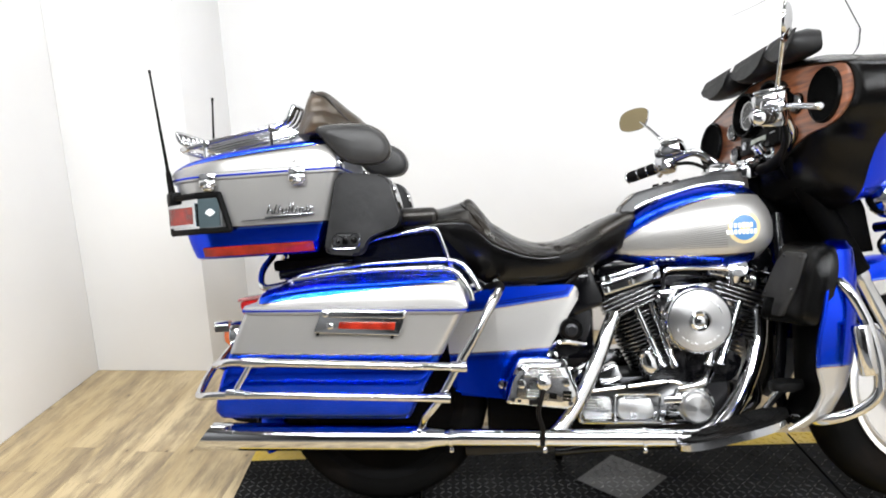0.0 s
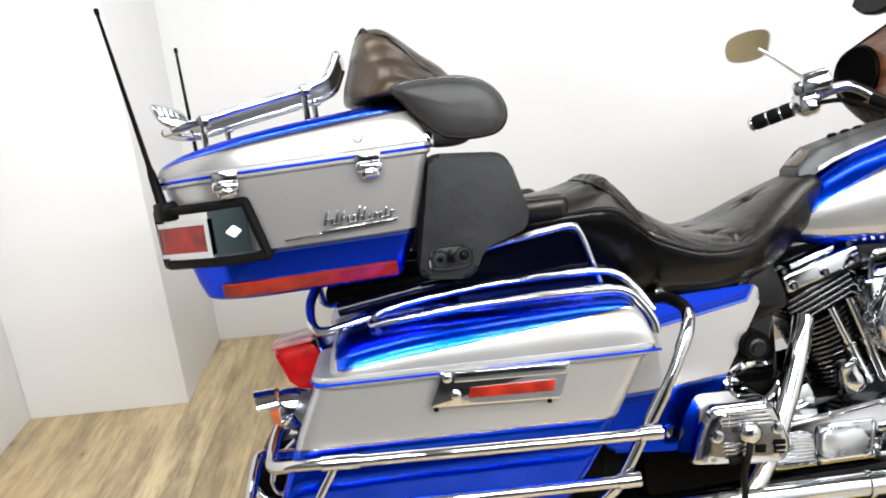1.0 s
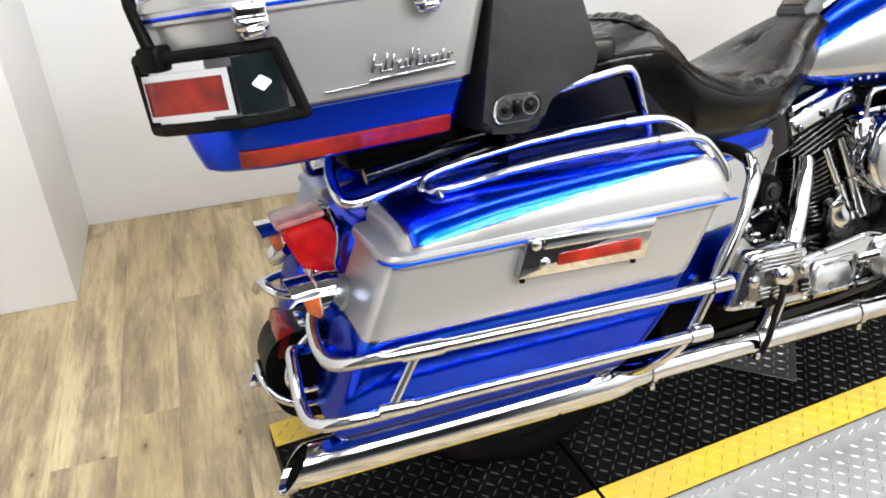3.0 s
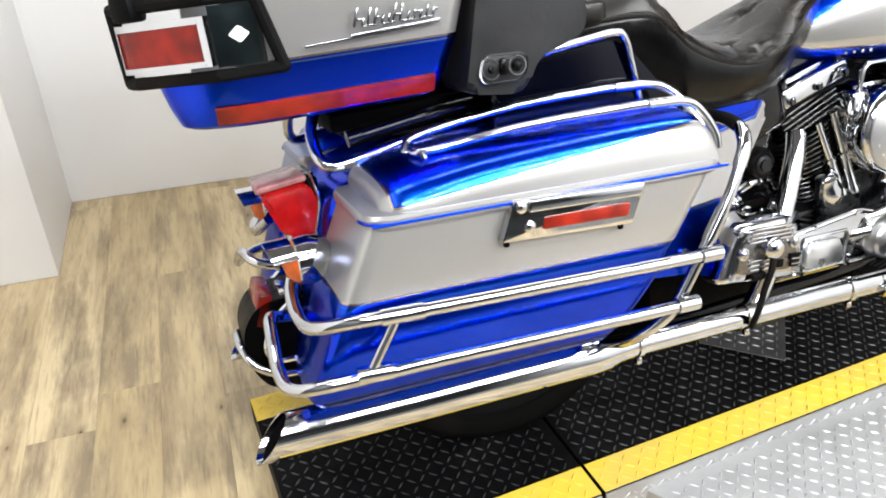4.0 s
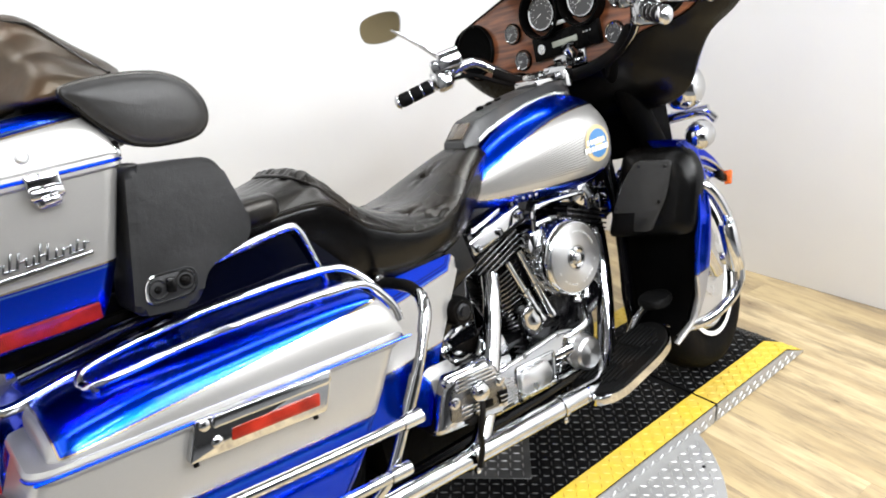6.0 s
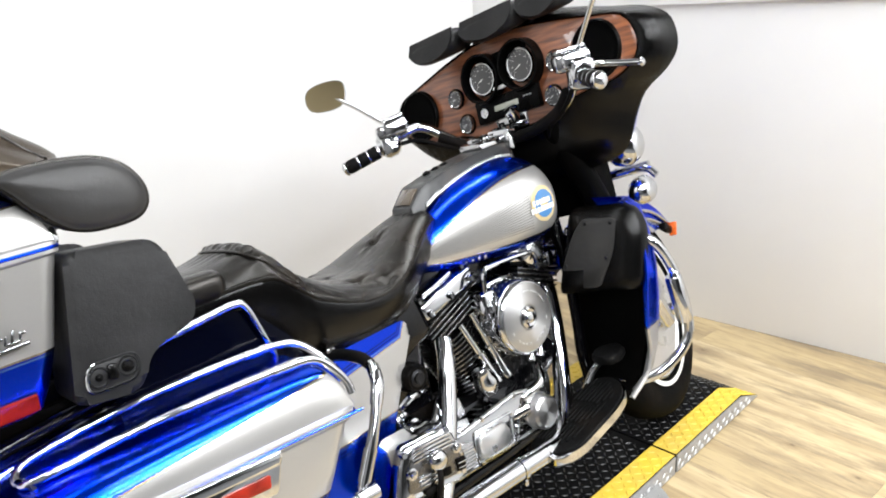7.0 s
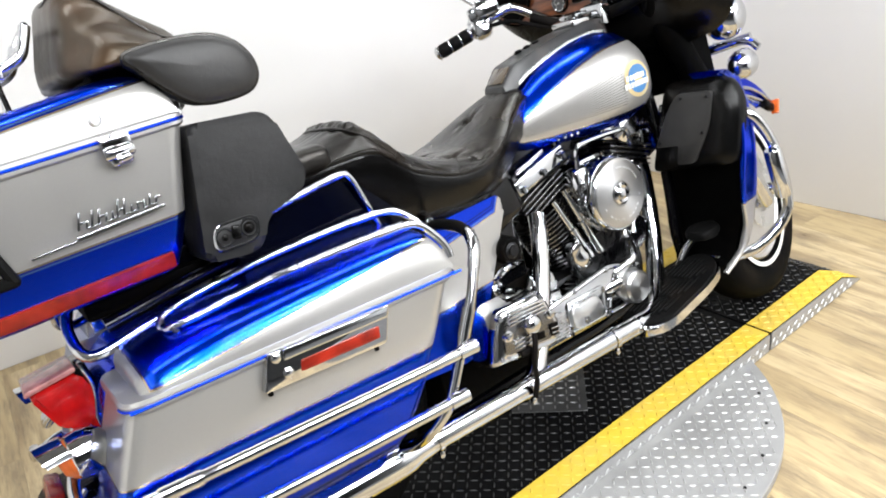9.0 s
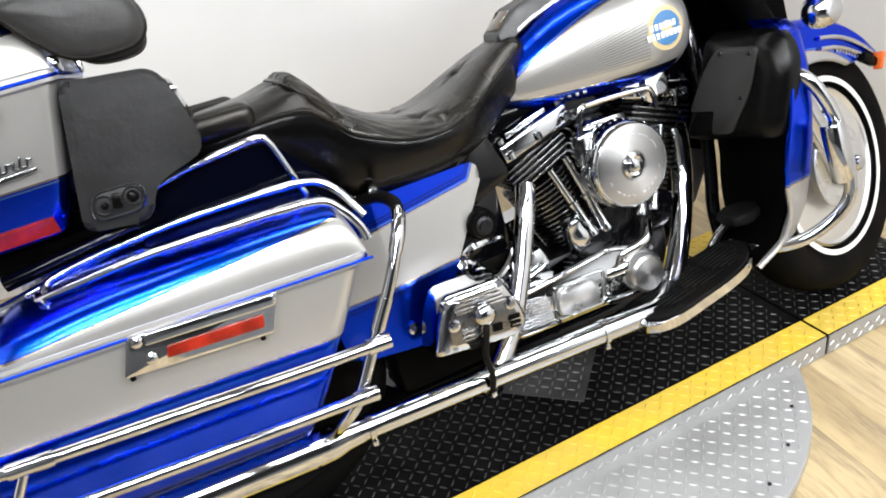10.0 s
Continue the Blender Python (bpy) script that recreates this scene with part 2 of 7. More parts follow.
def dash_wood():
    m = material("rosewood_veneer", (0.2, 0.06, 0.03), 0.3, 0, 0.35)
    n = Net(m)
    g = n.noise(9, 5, n.stretch(3, 1.0, 12))
    n.color(n.mix(n.ramp(g, 0.35, 0.68), (0.085, 0.026, 0.011), (0.25, 0.085, 0.032)))
    return m


ROSEWOOD = dash_wood()


def gauge_face():
    m = material("gauge_face", (0.05, 0.05, 0.05), 0.3, 0, 0.1)
    return m


GAUGE = gauge_face()


def wall_paint():
    m = material("white_wall_paint", (0.80, 0.785, 0.765), 0.55)
    n = Net(m)
    n.color(n.mix(n.ramp(n.noise(1.3, 4), 0.35, 0.7), (0.78, 0.78, 0.775), (0.735, 0.73, 0.72)))
    n.bump(n.noise(140, 3), 0.08, 0.001)
    return m


WALL = wall_paint()
DARKWALL = material("grey_ceiling_paint", (0.22, 0.22, 0.22), 0.7)
GREYWALL = material("dark_grey_paint", (0.07, 0.07, 0.07), 0.7)


def plank_wood():
    m = material("oak_plank", (0.4, 0.3, 0.18), 0.45, spec=0.35)
    n = Net(m)
    oi = n.t.nodes.new("ShaderNodeObjectInfo")
    rnd = oi.outputs["Random"]
    shift = n.t.nodes.new("ShaderNodeVectorMath")
    shift.operation = "ADD"
    comb = n.t.nodes.new("ShaderNodeCombineXYZ")
    n.put(comb.inputs[0], n.math("MULTIPLY", rnd, 37.0))
    n.put(comb.inputs[1], n.math("MULTIPLY", rnd, 91.0))
    n.link(n.stretch(12, 1.0, 1), shift.inputs[0])
    n.link(comb.outputs[0], shift.inputs[1])
    g = n.noise(1.4, 6, shift.outputs[0], 0.62)
    fine = n.noise(9, 3, shift.outputs[0])
    shift2 = n.t.nodes.new("ShaderNodeVectorMath")
    shift2.operation = "ADD"
    n.link(n.stretch(6, 1.1, 1), shift2.inputs[0])
    n.link(comb.outputs[0], shift2.inputs[1])
    blot = n.noise(1.6, 6, shift2.outputs[0], 0.68)
    c = n.mix(rnd, (0.42, 0.323, 0.175), (0.55, 0.438, 0.262))
    c = n.mix(n.ramp(g, 0.44, 0.74), c, (0.28, 0.203, 0.112))
    c = n.mix(n.ramp(blot, 0.46, 0.62, 0, 0.85), c, (0.20, 0.152, 0.095))
    c = n.mix(n.ramp(fine, 0.52, 0.76, 0, 0.5), c, (0.13, 0.095, 0.06))
    v = n.t.nodes.new("ShaderNodeTexVoronoi")
    v.voronoi_dimensions = "2D"
    v.inputs["Scale"].default_value = 1.8
    shift3 = n.t.nodes.new("ShaderNodeVectorMath")
    shift3.operation = "ADD"
    n.link(n.stretch(2.2, 1, 1), shift3.inputs[0])
    n.link(comb.outputs[0], shift3.inputs[1])
    n.link(shift3.outputs[0], v.inputs["Vector"])
    ring = n.math("ADD", v.outputs[0], n.math("MULTIPLY", n.noise(30, 2), 0.03))
    c = n.mix(n.ramp(ring, 0.035, 0.085, 0.45, 0.0), c, (0.16, 0.11, 0.06))
    c = n.mix(n.ramp(ring, 0.018, 0.036, 0.85, 0.0), c, (0.05, 0.035, 0.02))
    n.color(c)
    n.rough(n.ramp(g, 0.3, 0.7, 0.33, 0.5))
    n.bump(fine, 0.06, 0.001)
    return m


PLANK = plank_wood()


def plate_metal(name, base, worn, metal, lo, hi, spec=0.5):
    m = material(name, base, 0.4, metal, spec=spec)
    n = Net(m)
    n.color(n.mix(n.ramp(n.noise(7, 5, None, 0.6), 0.45, 0.75), base, worn))
    n.rough(n.ramp(n.noise(11, 4), 0.3, 0.7, lo, hi))
    n.bump(n.noise(180, 2), 0.12, 0.0006)
    return m


DECKBLACK = plate_metal("black_painted_tread_plate", (0.0022, 0.0022, 0.0024), (0.006, 0.006, 0.006), 0.0, 0.42, 0.58, 0.05)
COVERGREY = plate_metal("grey_tread_plate", (0.045, 0.045, 0.045), (0.08, 0.08, 0.08), 0.45, 0.34, 0.5)
# lugs paler than their plates: the ridges' highlights are put into the colour
COVERLUG = plate_metal("grey_tread_lug", (0.16, 0.16, 0.16), (0.30, 0.30, 0.30), 0.6, 0.3, 0.45)
LUGBLACK = plate_metal("pale_tread_lug", (0.022, 0.022, 0.022), (0.085, 0.085, 0.085), 0.3, 0.34, 0.5, 0.3)
CONCRETE = plate_metal("grey_screed", (0.065, 0.065, 0.065), (0.09, 0.09, 0.09), 0.0, 0.4, 0.6)
PLATESILVER = plate_metal("bare_aluminium_tread_plate", (0.37, 0.37, 0.365), (0.30, 0.30, 0.295), 0.5, 0.45, 0.6)
LUGSILVER = plate_metal("bare_aluminium_lug", (0.50, 0.50, 0.495), (0.44, 0.44, 0.44), 0.6, 0.36, 0.5)
YELLOW = plate_metal("yellow_safety_tape", (0.62, 0.43, 0.040), (0.52, 0.37, 0.075), 0.0, 0.42, 0.6)


# ---------- mesh helpers (drawing units) ----------
def islands(bm):
    """The separate pieces of a bmesh, each as a bmesh of its own."""
    left, out = set(bm.verts), []
    while left:
        stack, piece = [left.pop()], []
        piece.append(stack[0])
        while stack:
            v = stack.pop()
            for e in v.link_edges:
                o = e.other_vert(v)
                if o in left:
                    left.discard(o)
                    piece.append(o)
                    stack.append(o)
        one, table = bmesh.new(), {}
        for v in piece:
            table[v] = one.verts.new(v.co)
        for f in {f for v in piece for f in v.link_faces}:
            one.faces.new([table[v] for v in f.verts])
        out.append(one)
    bm.free()
    return out


def finish(name, bm, mat, parent=None, label="", sharp=0.7, m=None, scale=True, split=False):
    """Links a bmesh as one mesh object under its parent; split: each loose piece as an object of its own."""
    if split:
        return [finish(name, one, mat, parent, label, sharp, m, scale) for one in islands(bm)][0]
    if m is not None:
        bmesh.ops.transform(bm, matrix=m, verts=bm.verts)
    if scale:
        bmesh.ops.scale(bm, vec=(K, K, K), verts=bm.verts)
    bmesh.ops.recalc_face_normals(bm, faces=bm.faces)
    for f in bm.faces:
        f.smooth = True
    for e in bm.edges:
        if len(e.link_faces) == 2 and e.calc_face_angle(0.0) > sharp:
            e.smooth = False
    me = bpy.data.meshes.new(name)
    bm.to_mesh(me)
    bm.free()
    for one in mat if isinstance(mat, (list, tuple)) else [mat]:
        me.materials.append(one)
    ob = new(name, me)
    if parent:
        ob.parent = parent
    if label:
        tagged(ob, label)
    return ob


def spline(pts, n=6, closed=False):
    """Catmull-Rom through the points."""
    pts = [Vector(p) for p in pts]
    out, count = [], len(pts)
    for i in range(count if closed else count - 1):
        a = pts[(i - 1) % count] if closed or i else pts[0] * 2 - pts[1]
        b, c = pts[i], pts[(i + 1) % count]
        d = pts[(i + 2) % count] if closed or i + 2 < count else pts[-1] * 2 - pts[-2]
        for k in range(n):
            t = k / n
            out.append(0.5 * (2 * b + (c - a) * t + (2 * a - 5 * b + 4 * c - d) * t * t + (3 * b - a - 3 * c + d) * t ** 3))
    if not closed:
        out.append(pts[-1].copy())
    return out


def rings(bm, loops, closed=False, caps=True):
    """Skins vertex loops of equal length."""
    made = [[bm.verts.new(p) for p in loop] for loop in loops]
    n = len(made[0])
    pairs = list(zip(made, made[1:])) + ([(made[-1], made[0])] if closed else [])
    for a, b in pairs:
        for i in range(n):
            bm.faces.new((a[i], a[(i + 1) % n], b[(i + 1) % n], b[i]))
    if caps and not closed:
        bm.faces.new(made[0])
        bm.faces.new(made[-1])
    return made


def softened(bm, loops, along=3, across=3):
    """Skins loops after rounding them off both ways."""
    fine = [spline(loop, across) for loop in loops]
    cols = [spline([loop[k] for loop in fine], along) for k in range(len(fine[0]))]
    return rings(bm, [[col[i] for col in cols] for i in range(len(cols[0]))])


def sweep(bm, pts, r, seg=10, n=6, closed=False, smooth=True, r2=None):
    """A round tube along points; r may taper to r2."""
    path = spline(pts, n, closed) if smooth else [Vector(p) for p in pts]
    loops, up = [], Vector((0.13, 0.31, 0.94)).normalized()
    count = len(path)
    for i, p in enumerate(path):
        if closed:
            d = path[(i + 1) % count] - path[i - 1]
        else:
            d = path[min(i + 1, count - 1)] - path[max(i - 1, 0)]
        d.normalize()
        side = d.cross(up)
        if side.length < 1e-4:
            side = d.orthogonal()
        side.normalize()
        up = side.cross(d).normalized()
        rr = r if r2 is None else r + (r2 - r) * i / (count - 1)
        loops.append([p + (side * math.cos(a) + up * math.sin(a)) * rr for a in (2 * math.pi * k / seg for k in range(seg))])
    rings(bm, loops, closed)
    return bm


def turned(bm, profile, origin, axis, seg=32):
    """A lathe: profile of (radius, distance along the axis)."""
    d = Vector(axis).normalized()
    a, o = d.orthogonal().normalized(), Vector(origin)
    b = d.cross(a)
    loops = []
    for r, h in profile:
        r = max(r, 1e-5)
        loops.append([o + d * h + (a * math.cos(t) + b * math.sin(t)) * r for t in (2 * math.pi * k / seg for k in range(seg))])
    rings(bm, loops)
    return bm


def prism(bm, outline, y0, y1, bevel=0.0, seg=2, plane="xz"):
    """A plate: an outline drawn in a plane, with thickness across it."""
    def at(p, y):
        return {"xz": (p[0], y, p[1]), "xy": (p[0], p[1], y), "yz": (y, p[0], p[1])}[plane]
    a = [bm.verts.new(at(p, y0)) for p in outline]
    b = [bm.verts.new(at(p, y1)) for p in outline]
    n = len(outline)
    faces = [bm.faces.new(a), bm.faces.new(list(reversed(b)))]
    faces += [bm.faces.new((a[i], b[i], b[(i + 1) % n], a[(i + 1) % n])) for i in range(n)]
    if bevel:
        edges = list({e for f in faces[:2] for e in f.edges})
        bmesh.ops.bevel(bm, geom=edges, offset=bevel, segments=seg, affect="EDGES", profile=0.5)
    return bm


def rounded(points, r, n=4):
    """An outline with its corners rounded; r is one radius or one for each corner."""
    out, count = [], len(points)
    for i, p in enumerate(points):
        p, a, b = Vector(p), Vector(points[i - 1]), Vector(points[(i + 1) % count])
        rr = r[i] if isinstance(r, (list, tuple)) else r
        u, v = a - p, b - p
        k = min(rr, u.length * 0.48, v.length * 0.48)
        s, e = p + u.normalized() * k, p + v.normalized() * k
        for j in range(n + 1):
            t = j / n
            out.append(tuple(s * (1 - t) ** 2 + p * 2 * t * (1 - t) + e * t * t))
    return out


def rbox(bm, c, size, bevel=0.004, turn=(0, 0, 0), seg=2):
    made = bmesh.ops.create_cube(bm, size=1.0)["verts"]
    bmesh.ops.scale(bm, vec=size, verts=made)
    if bevel:
        edges = list({e for v in made for e in v.link_edges})
        made = list({v for f in bmesh.ops.bevel(bm, geom=edges, offset=min(bevel, min(size) * 0.45), segments=seg, affect="EDGES", profile=0.5)["faces"] for v in f.verts} | {v for v in made if v.is_valid})
    bmesh.ops.transform(bm, matrix=pose(*c, *turn), verts=made)
    return bm


def mirrored(bm):
    """The same shape on the other side."""
    bmesh.ops.scale(bm, vec=(1, -1, 1), verts=bm.verts)
    bmesh.ops.reverse_faces(bm, faces=bm.faces)
    return bm


def both(name, make, mat, parent, label="", **kw):
    """One part on each side of the machine. Returns the right-hand one and the left-hand one."""
    return [finish(name, make(bmesh.new()), mat, parent, label, **kw), finish(name, mirrored(make(bmesh.new())), mat, parent, label, **kw)]

# ---------- the room ----------
TURN = -5.0  # the room's turn against the turntable


def room_pose(x, y, z=0.0):
    """A place in the room's own axes, whose corner lies at the inner end of the pillar."""
    return pose(-1.012, 1.540, 0, 0, 0, TURN) @ Matrix.Translation((x, y, z))


def wall_block(name, x0, x1, y0, y1, z0, z1, mat=None, label="", bevel=0.004):
    bm = bmesh.new()
    rbox(bm, ((x0 + x1) / 2, (y0 + y1) / 2, (z0 + z1) / 2), (x1 - x0, y1 - y0, z1 - z0), bevel)
    ob = finish(name, bm, mat or WALL, None, label, scale=False)
    ob.matrix_world = room_pose(0, 0)
    return tagged(ob, label, "", "", "structure")


EAST, WEST = 3.95, -0.585
wall_block("wall_north", -0.02, EAST, 0.0, 0.15, 0, CEIL, label="plain white painted wall behind the motorcycle")
wall_block("wall_pillar", WEST, 0.0, -0.535, 0.15, 0, CEIL, label="white painted wall projection with a square corner")
wall_block("wall_west", WEST - 0.20, WEST, -2.4, 0.15, 0, CEIL, label="plain white painted side wall")
wall_block("wall_southwest", WEST - 0.20, WEST, -10.8, -2.4, 0, CEIL, GREYWALL, "dark grey painted wall of the showroom")
wall_block("wall_south", WEST - 0.20, EAST + 0.4, -10.95, -10.8, 0, CEIL, GREYWALL, "dark grey wall closing the showroom")
wall_block("ceiling", WEST - 0.20, EAST + 0.4, -10.95, 0.15, CEIL, CEIL + 0.1, DARKWALL, "dark ceiling with strip lights")
END = pose(2.362, 0, 0, 0, 0, 1.9)
wall_block("wall_east", 0.0, 0.15, -10.6, 1.34, 0, CEIL, label="plain white painted end wall").matrix_world = END
wall_block("trim", -0.03, -0.001, -2.6, 1.02, 1.335, 2.5, label="white painted panel fixed on the end wall").matrix_world = END

PLANK_END = -3.3
floor = wall_block("floor", WEST - 0.20, EAST + 0.4, PLANK_END, 0.15, -0.1, -0.004, PLANK, "light oak plank floor with dark knots", 0)
wall_block("floor_south", WEST - 0.20, EAST + 0.4, -10.95, PLANK_END, -0.1, -0.004, CONCRETE, "grey screed floor beyond the planks", 0)

for lx, ly, watts in LAMPS:
    bm = bmesh.new()
    rbox(bm, (0, 0, 0), (1.34, 0.30, 0.07), 0.01)
    fit_ob = finish("ceiling_light", bm, WHITE, None, scale=False)
    fit_ob.matrix_world = pose(lx, ly, CEIL - 0.04)
    tagged(fit_ob, "white rectangular strip light on the ceiling", "ceiling light", "ceiling strip lights")

# ---------- turntable platform ----------
ZP = 0.062
PX0, PX1, PX2, PY0, PY1 = -0.585, 1.178, 1.724, -0.430, 0.104
EDGE = 0.074  # width of the yellow edges


def lugs(bm, x0, x1, y0, y1, z, step=0.0222, size=0.0104, keep=None, tall=0.0024):
    """Raised lozenges of tread plate, turned by turns."""
    nx, ny = int((x1 - x0) / step), int((y1 - y0) / step)
    for i in range(nx):
        for j in range(ny):
            cx, cy = x0 + (i + 0.5) * step, y0 + (j + 0.5) * step
            if keep and not keep(cx, cy):
                continue
            a = radians(45 if (i + j) % 2 else -45)
            c, s = math.cos(a), math.sin(a)
            zz = z(cx, cy) if callable(z) else z
            ends = [(-size, 0, 0), (-size * 0.3, size * 0.19, 0), (size * 0.3, size * 0.19, 0), (size, 0, 0), (size * 0.3, -size * 0.19, 0), (-size * 0.3, -size * 0.19, 0)]
            tops = [(-size * 0.6, 0, tall), (size * 0.6, 0, tall)]
            v = [bm.verts.new((cx + c * p[0] - s * p[1], cy + s * p[0] + c * p[1], zz + p[2])) for p in ends + tops]
            for q in ((0, 1, 6), (1, 2, 7, 6), (2, 3, 7), (3, 4, 7), (4, 5, 6, 7), (5, 0, 6)):
                bm.faces.new([v[k] for k in q])
    return bm


platform = tagged(new("turntable_platform"), "black tread plate motorcycle turntable platform with yellow edges", "platform")


def deck(x0, x1, slope_from=None):
    """One deck plate, level, with its far end running down to the floor where it is a ramp."""
    bm = bmesh.new()
    if slope_from is None:
        outline = [(x0, 0.002), (x1, 0.002), (x1, ZP), (x0, ZP)]
    else:
        outline = [(x0, 0.002), (x1, 0.002), (x1, 0.006), (slope_from, ZP), (x0, ZP)]
    return prism(bm, outline, PY0, PY1, 0.0015, 1)


RAMP = 1.597
GAP = -0.028


def deck_height(x):
    return ZP if x < RAMP else ZP + (0.006 - ZP) * (x - RAMP) / (PX2 - RAMP)


spans = [(PX0, GAP - 0.004, None), (GAP + 0.004, PX1 - 0.004, None), (PX1 + 0.004, PX2, RAMP)]
for x0, x1, ramp in spans:
    plate = finish("deck_plate", deck(x0, x1, ramp), [DECKBLACK], platform)
    bm = lugs(bmesh.new(), x0 + 0.004, x1 - 0.004, PY0 + EDGE + 0.002, PY1 - EDGE - 0.002, lambda cx, cy: deck_height(cx) - 0.0002)
    ob = finish("tread", bm, LUGBLACK, plate, sharp=0.2)
    ob["kind"] = "stuff"
    for side in (0, 1):
        y0, y1 = (PY0, PY0 + EDGE) if side == 0 else (PY1 - EDGE, PY1)
        bm = bmesh.new()
        xs = [x0, x1] if ramp is None else [x0, ramp, x1]
        low = [bm.verts.new((x, y0, deck_height(x) + 0.0012)) for x in xs] + [bm.verts.new((x, y1, deck_height(x) + 0.0012)) for x in reversed(xs)]
        top = bm.faces.new(low)
        lugs(bm, x0 + 0.004, x1 - 0.004, y0 + 0.002, y1 - 0.001, lambda cx, cy: deck_height(cx) + 0.0010)
        finish("yellow_edge", bm, YELLOW, plate, "yellow painted tread plate edge", sharp=0.2)
    bm = bmesh.new()
    rim = [(x0 + 0.001, 0.004), (x1 - 0.001, 0.004), (x1 - 0.001, 0.0065), ((ramp or x1) - 0.001, ZP - 0.003), (x0 + 0.001, ZP - 0.003)]
    prism(bm, rim, PY0 - 0.004, PY0 - 0.0005)
    finish("side_plate", bm, PLATESILVER, plate, "bare aluminium side plate")
    bm = bmesh.new()
    lugs(bm, x0, x1, 0.004, ZP - 0.004, 0, 0.02, 0.0105, keep=lambda cx, cy: cy < deck_height(cx) - 0.008)
    bmesh.ops.transform(bm, matrix=Matrix.Translation((0, PY0 - 0.0038, 0)) @ Matrix.Rotation(radians(90), 4, "X"), verts=bm.verts)
    ob = finish("side_tread", bm, LUGSILVER, plate, sharp=0.2)
    ob["kind"] = "stuff"

# square cover plate, turned by 45 degrees
bm = bmesh.new()
prism(bm, [(0.575 + 0.137 * math.cos(a), -0.146 + 0.137 * math.sin(a)) for a in (0, math.pi / 2, math.pi, -math.pi / 2)], ZP + 0.0022, ZP + 0.005, 0.0008, 1, "xy")
cover_plate = finish("cover_plate", bm, COVERGREY, None, "grey square tread plate cover over the turntable hub")
tagged(cover_plate, "", "cover plate")
bm = lugs(bmesh.new(), 0.43, 0.72, -0.290, 0.0, ZP + 0.005, keep=lambda x, y: abs(x - 0.575) + abs(y + 0.146) < 0.126)
finish("cover_tread", bm, COVERLUG, cover_plate, sharp=0.2)["kind"] = "stuff"

# the round turntable plate under the platform
DISC_Z, DISC_R, DISC_C = 0.026, 0.578, (0.578, -0.146)
bm = turned(bmesh.new(), [(0.0, 0.003), (DISC_R, 0.003), (DISC_R, DISC_Z - 0.002), (DISC_R - 0.002, DISC_Z), (0.0, DISC_Z)], (*DISC_C, 0), (0, 0, 1), 96)
disc = finish("turntable_disc", bm, PLATESILVER, None, "round bare aluminium tread plate disc under the platform")
tagged(disc, "", "turntable disc")
bm = lugs(bmesh.new(), DISC_C[0] - 0.6, DISC_C[0] + 0.6, -0.74, PY0 - 0.006, DISC_Z - 0.0002, keep=lambda x, y: math.hypot(x - DISC_C[0], y - DISC_C[1]) < DISC_R - 0.014)
finish("disc_tread", bm, LUGSILVER, disc, sharp=0.2)["kind"] = "stuff"
for k in range(14):
    a = math.pi + math.pi * (k + 0.5) / 14
    px, py = DISC_C[0] + (DISC_R - 0.04) * math.cos(a), DISC_C[1] + (DISC_R - 0.04) * math.sin(a)
    if py < PY0 - 0.03:
        bm = turned(bmesh.new(), [(0.0042, 0), (0.0038, 0.0022), (0.0, 0.003)], (px, py, DISC_Z), (0, 0, 1), 10)
        finish("screw", bm, CASTING, disc)

# ---------- the motorcycle ----------
bike = tagged(new("motorcycle"), "blue and silver touring motorcycle with chrome trim on a platform", "motorcycle")
bike.matrix_world = pose(-0.0386, -0.2203, 0.0322, -12.78, -2.27, -2.17) @ Matrix.Diagonal((1.0033, 0.911, 1.0148, 1.0))


def P(name, bm, mat, label="", parent=None, **kw):
    return finish(name, bm, mat, parent or bike, label, **kw)


# wheels
def tyre(bm, cx, cz, r=0.30, w=0.062):
    prof = [(r - 0.092, -w * 0.72), (r - 0.06, -w * 0.98), (r - 0.03, -w), (r - 0.012, -w * 0.82), (r - 0.002, -w * 0.4), (r, 0)]
    prof += [(a, -b) for a, b in reversed(prof[:-1])]
    prof += [(r - 0.10, w * 0.6), (r - 0.10, -w * 0.6)]
    d = Vector((0, 1, 0))
    seg = 72
    loops = [[Vector((cx + q * math.cos(t), h, cz + q * math.sin(t))) for t in (2 * math.pi * k / seg for k in range(seg))] for q, h in prof]
    rings(bm, loops, closed=True)
    return bm


def ringband(bm, cx, cz, ra, rb, y, seg=72, thick=0.0015):
    s = -1 if y < 0 else 1
    loops = [[Vector((cx + q * math.cos(t), h, cz + q * math.sin(t))) for t in (2 * math.pi * k / seg for k in range(seg))] for q, h in ((ra, y), (ra, y + s * thick), (rb, y + s * thick), (rb, y))]
    rings(bm, loops, closed=True)
    return bm


RAX, FAX, AZ, RAZ = -0.075, 1.388, 0.283, 0.335
rear_wheel = P("rear_wheel", tyre(bmesh.new(), RAX, RAZ), TYRE, "black rubber rear tyre")
# rear white wall and rim are coloured near black for the shade there
for s in (-1, 1):
    P("whitewall", ringband(bmesh.new(), RAX, RAZ, 0.232, 0.245, s * 0.0605), TYRE, parent=rear_wheel)
bm = bmesh.new()
turned(bm, [(0.205, -0.05), (0.205, -0.02), (0.17, -0.012), (0.05, -0.03), (0.04, -0.06), (0, -0.06)], (RAX, 0, RAZ), (0, 1, 0), 48)
turned(bm, [(0.205, 0.05), (0.205, 0.02), (0.17, 0.012), (0.05, 0.03), (0.04, 0.06), (0, 0.06)], (RAX, 0, RAZ), (0, 1, 0), 48)
P("rim", bm, DEEPBLACK, parent=rear_wheel)

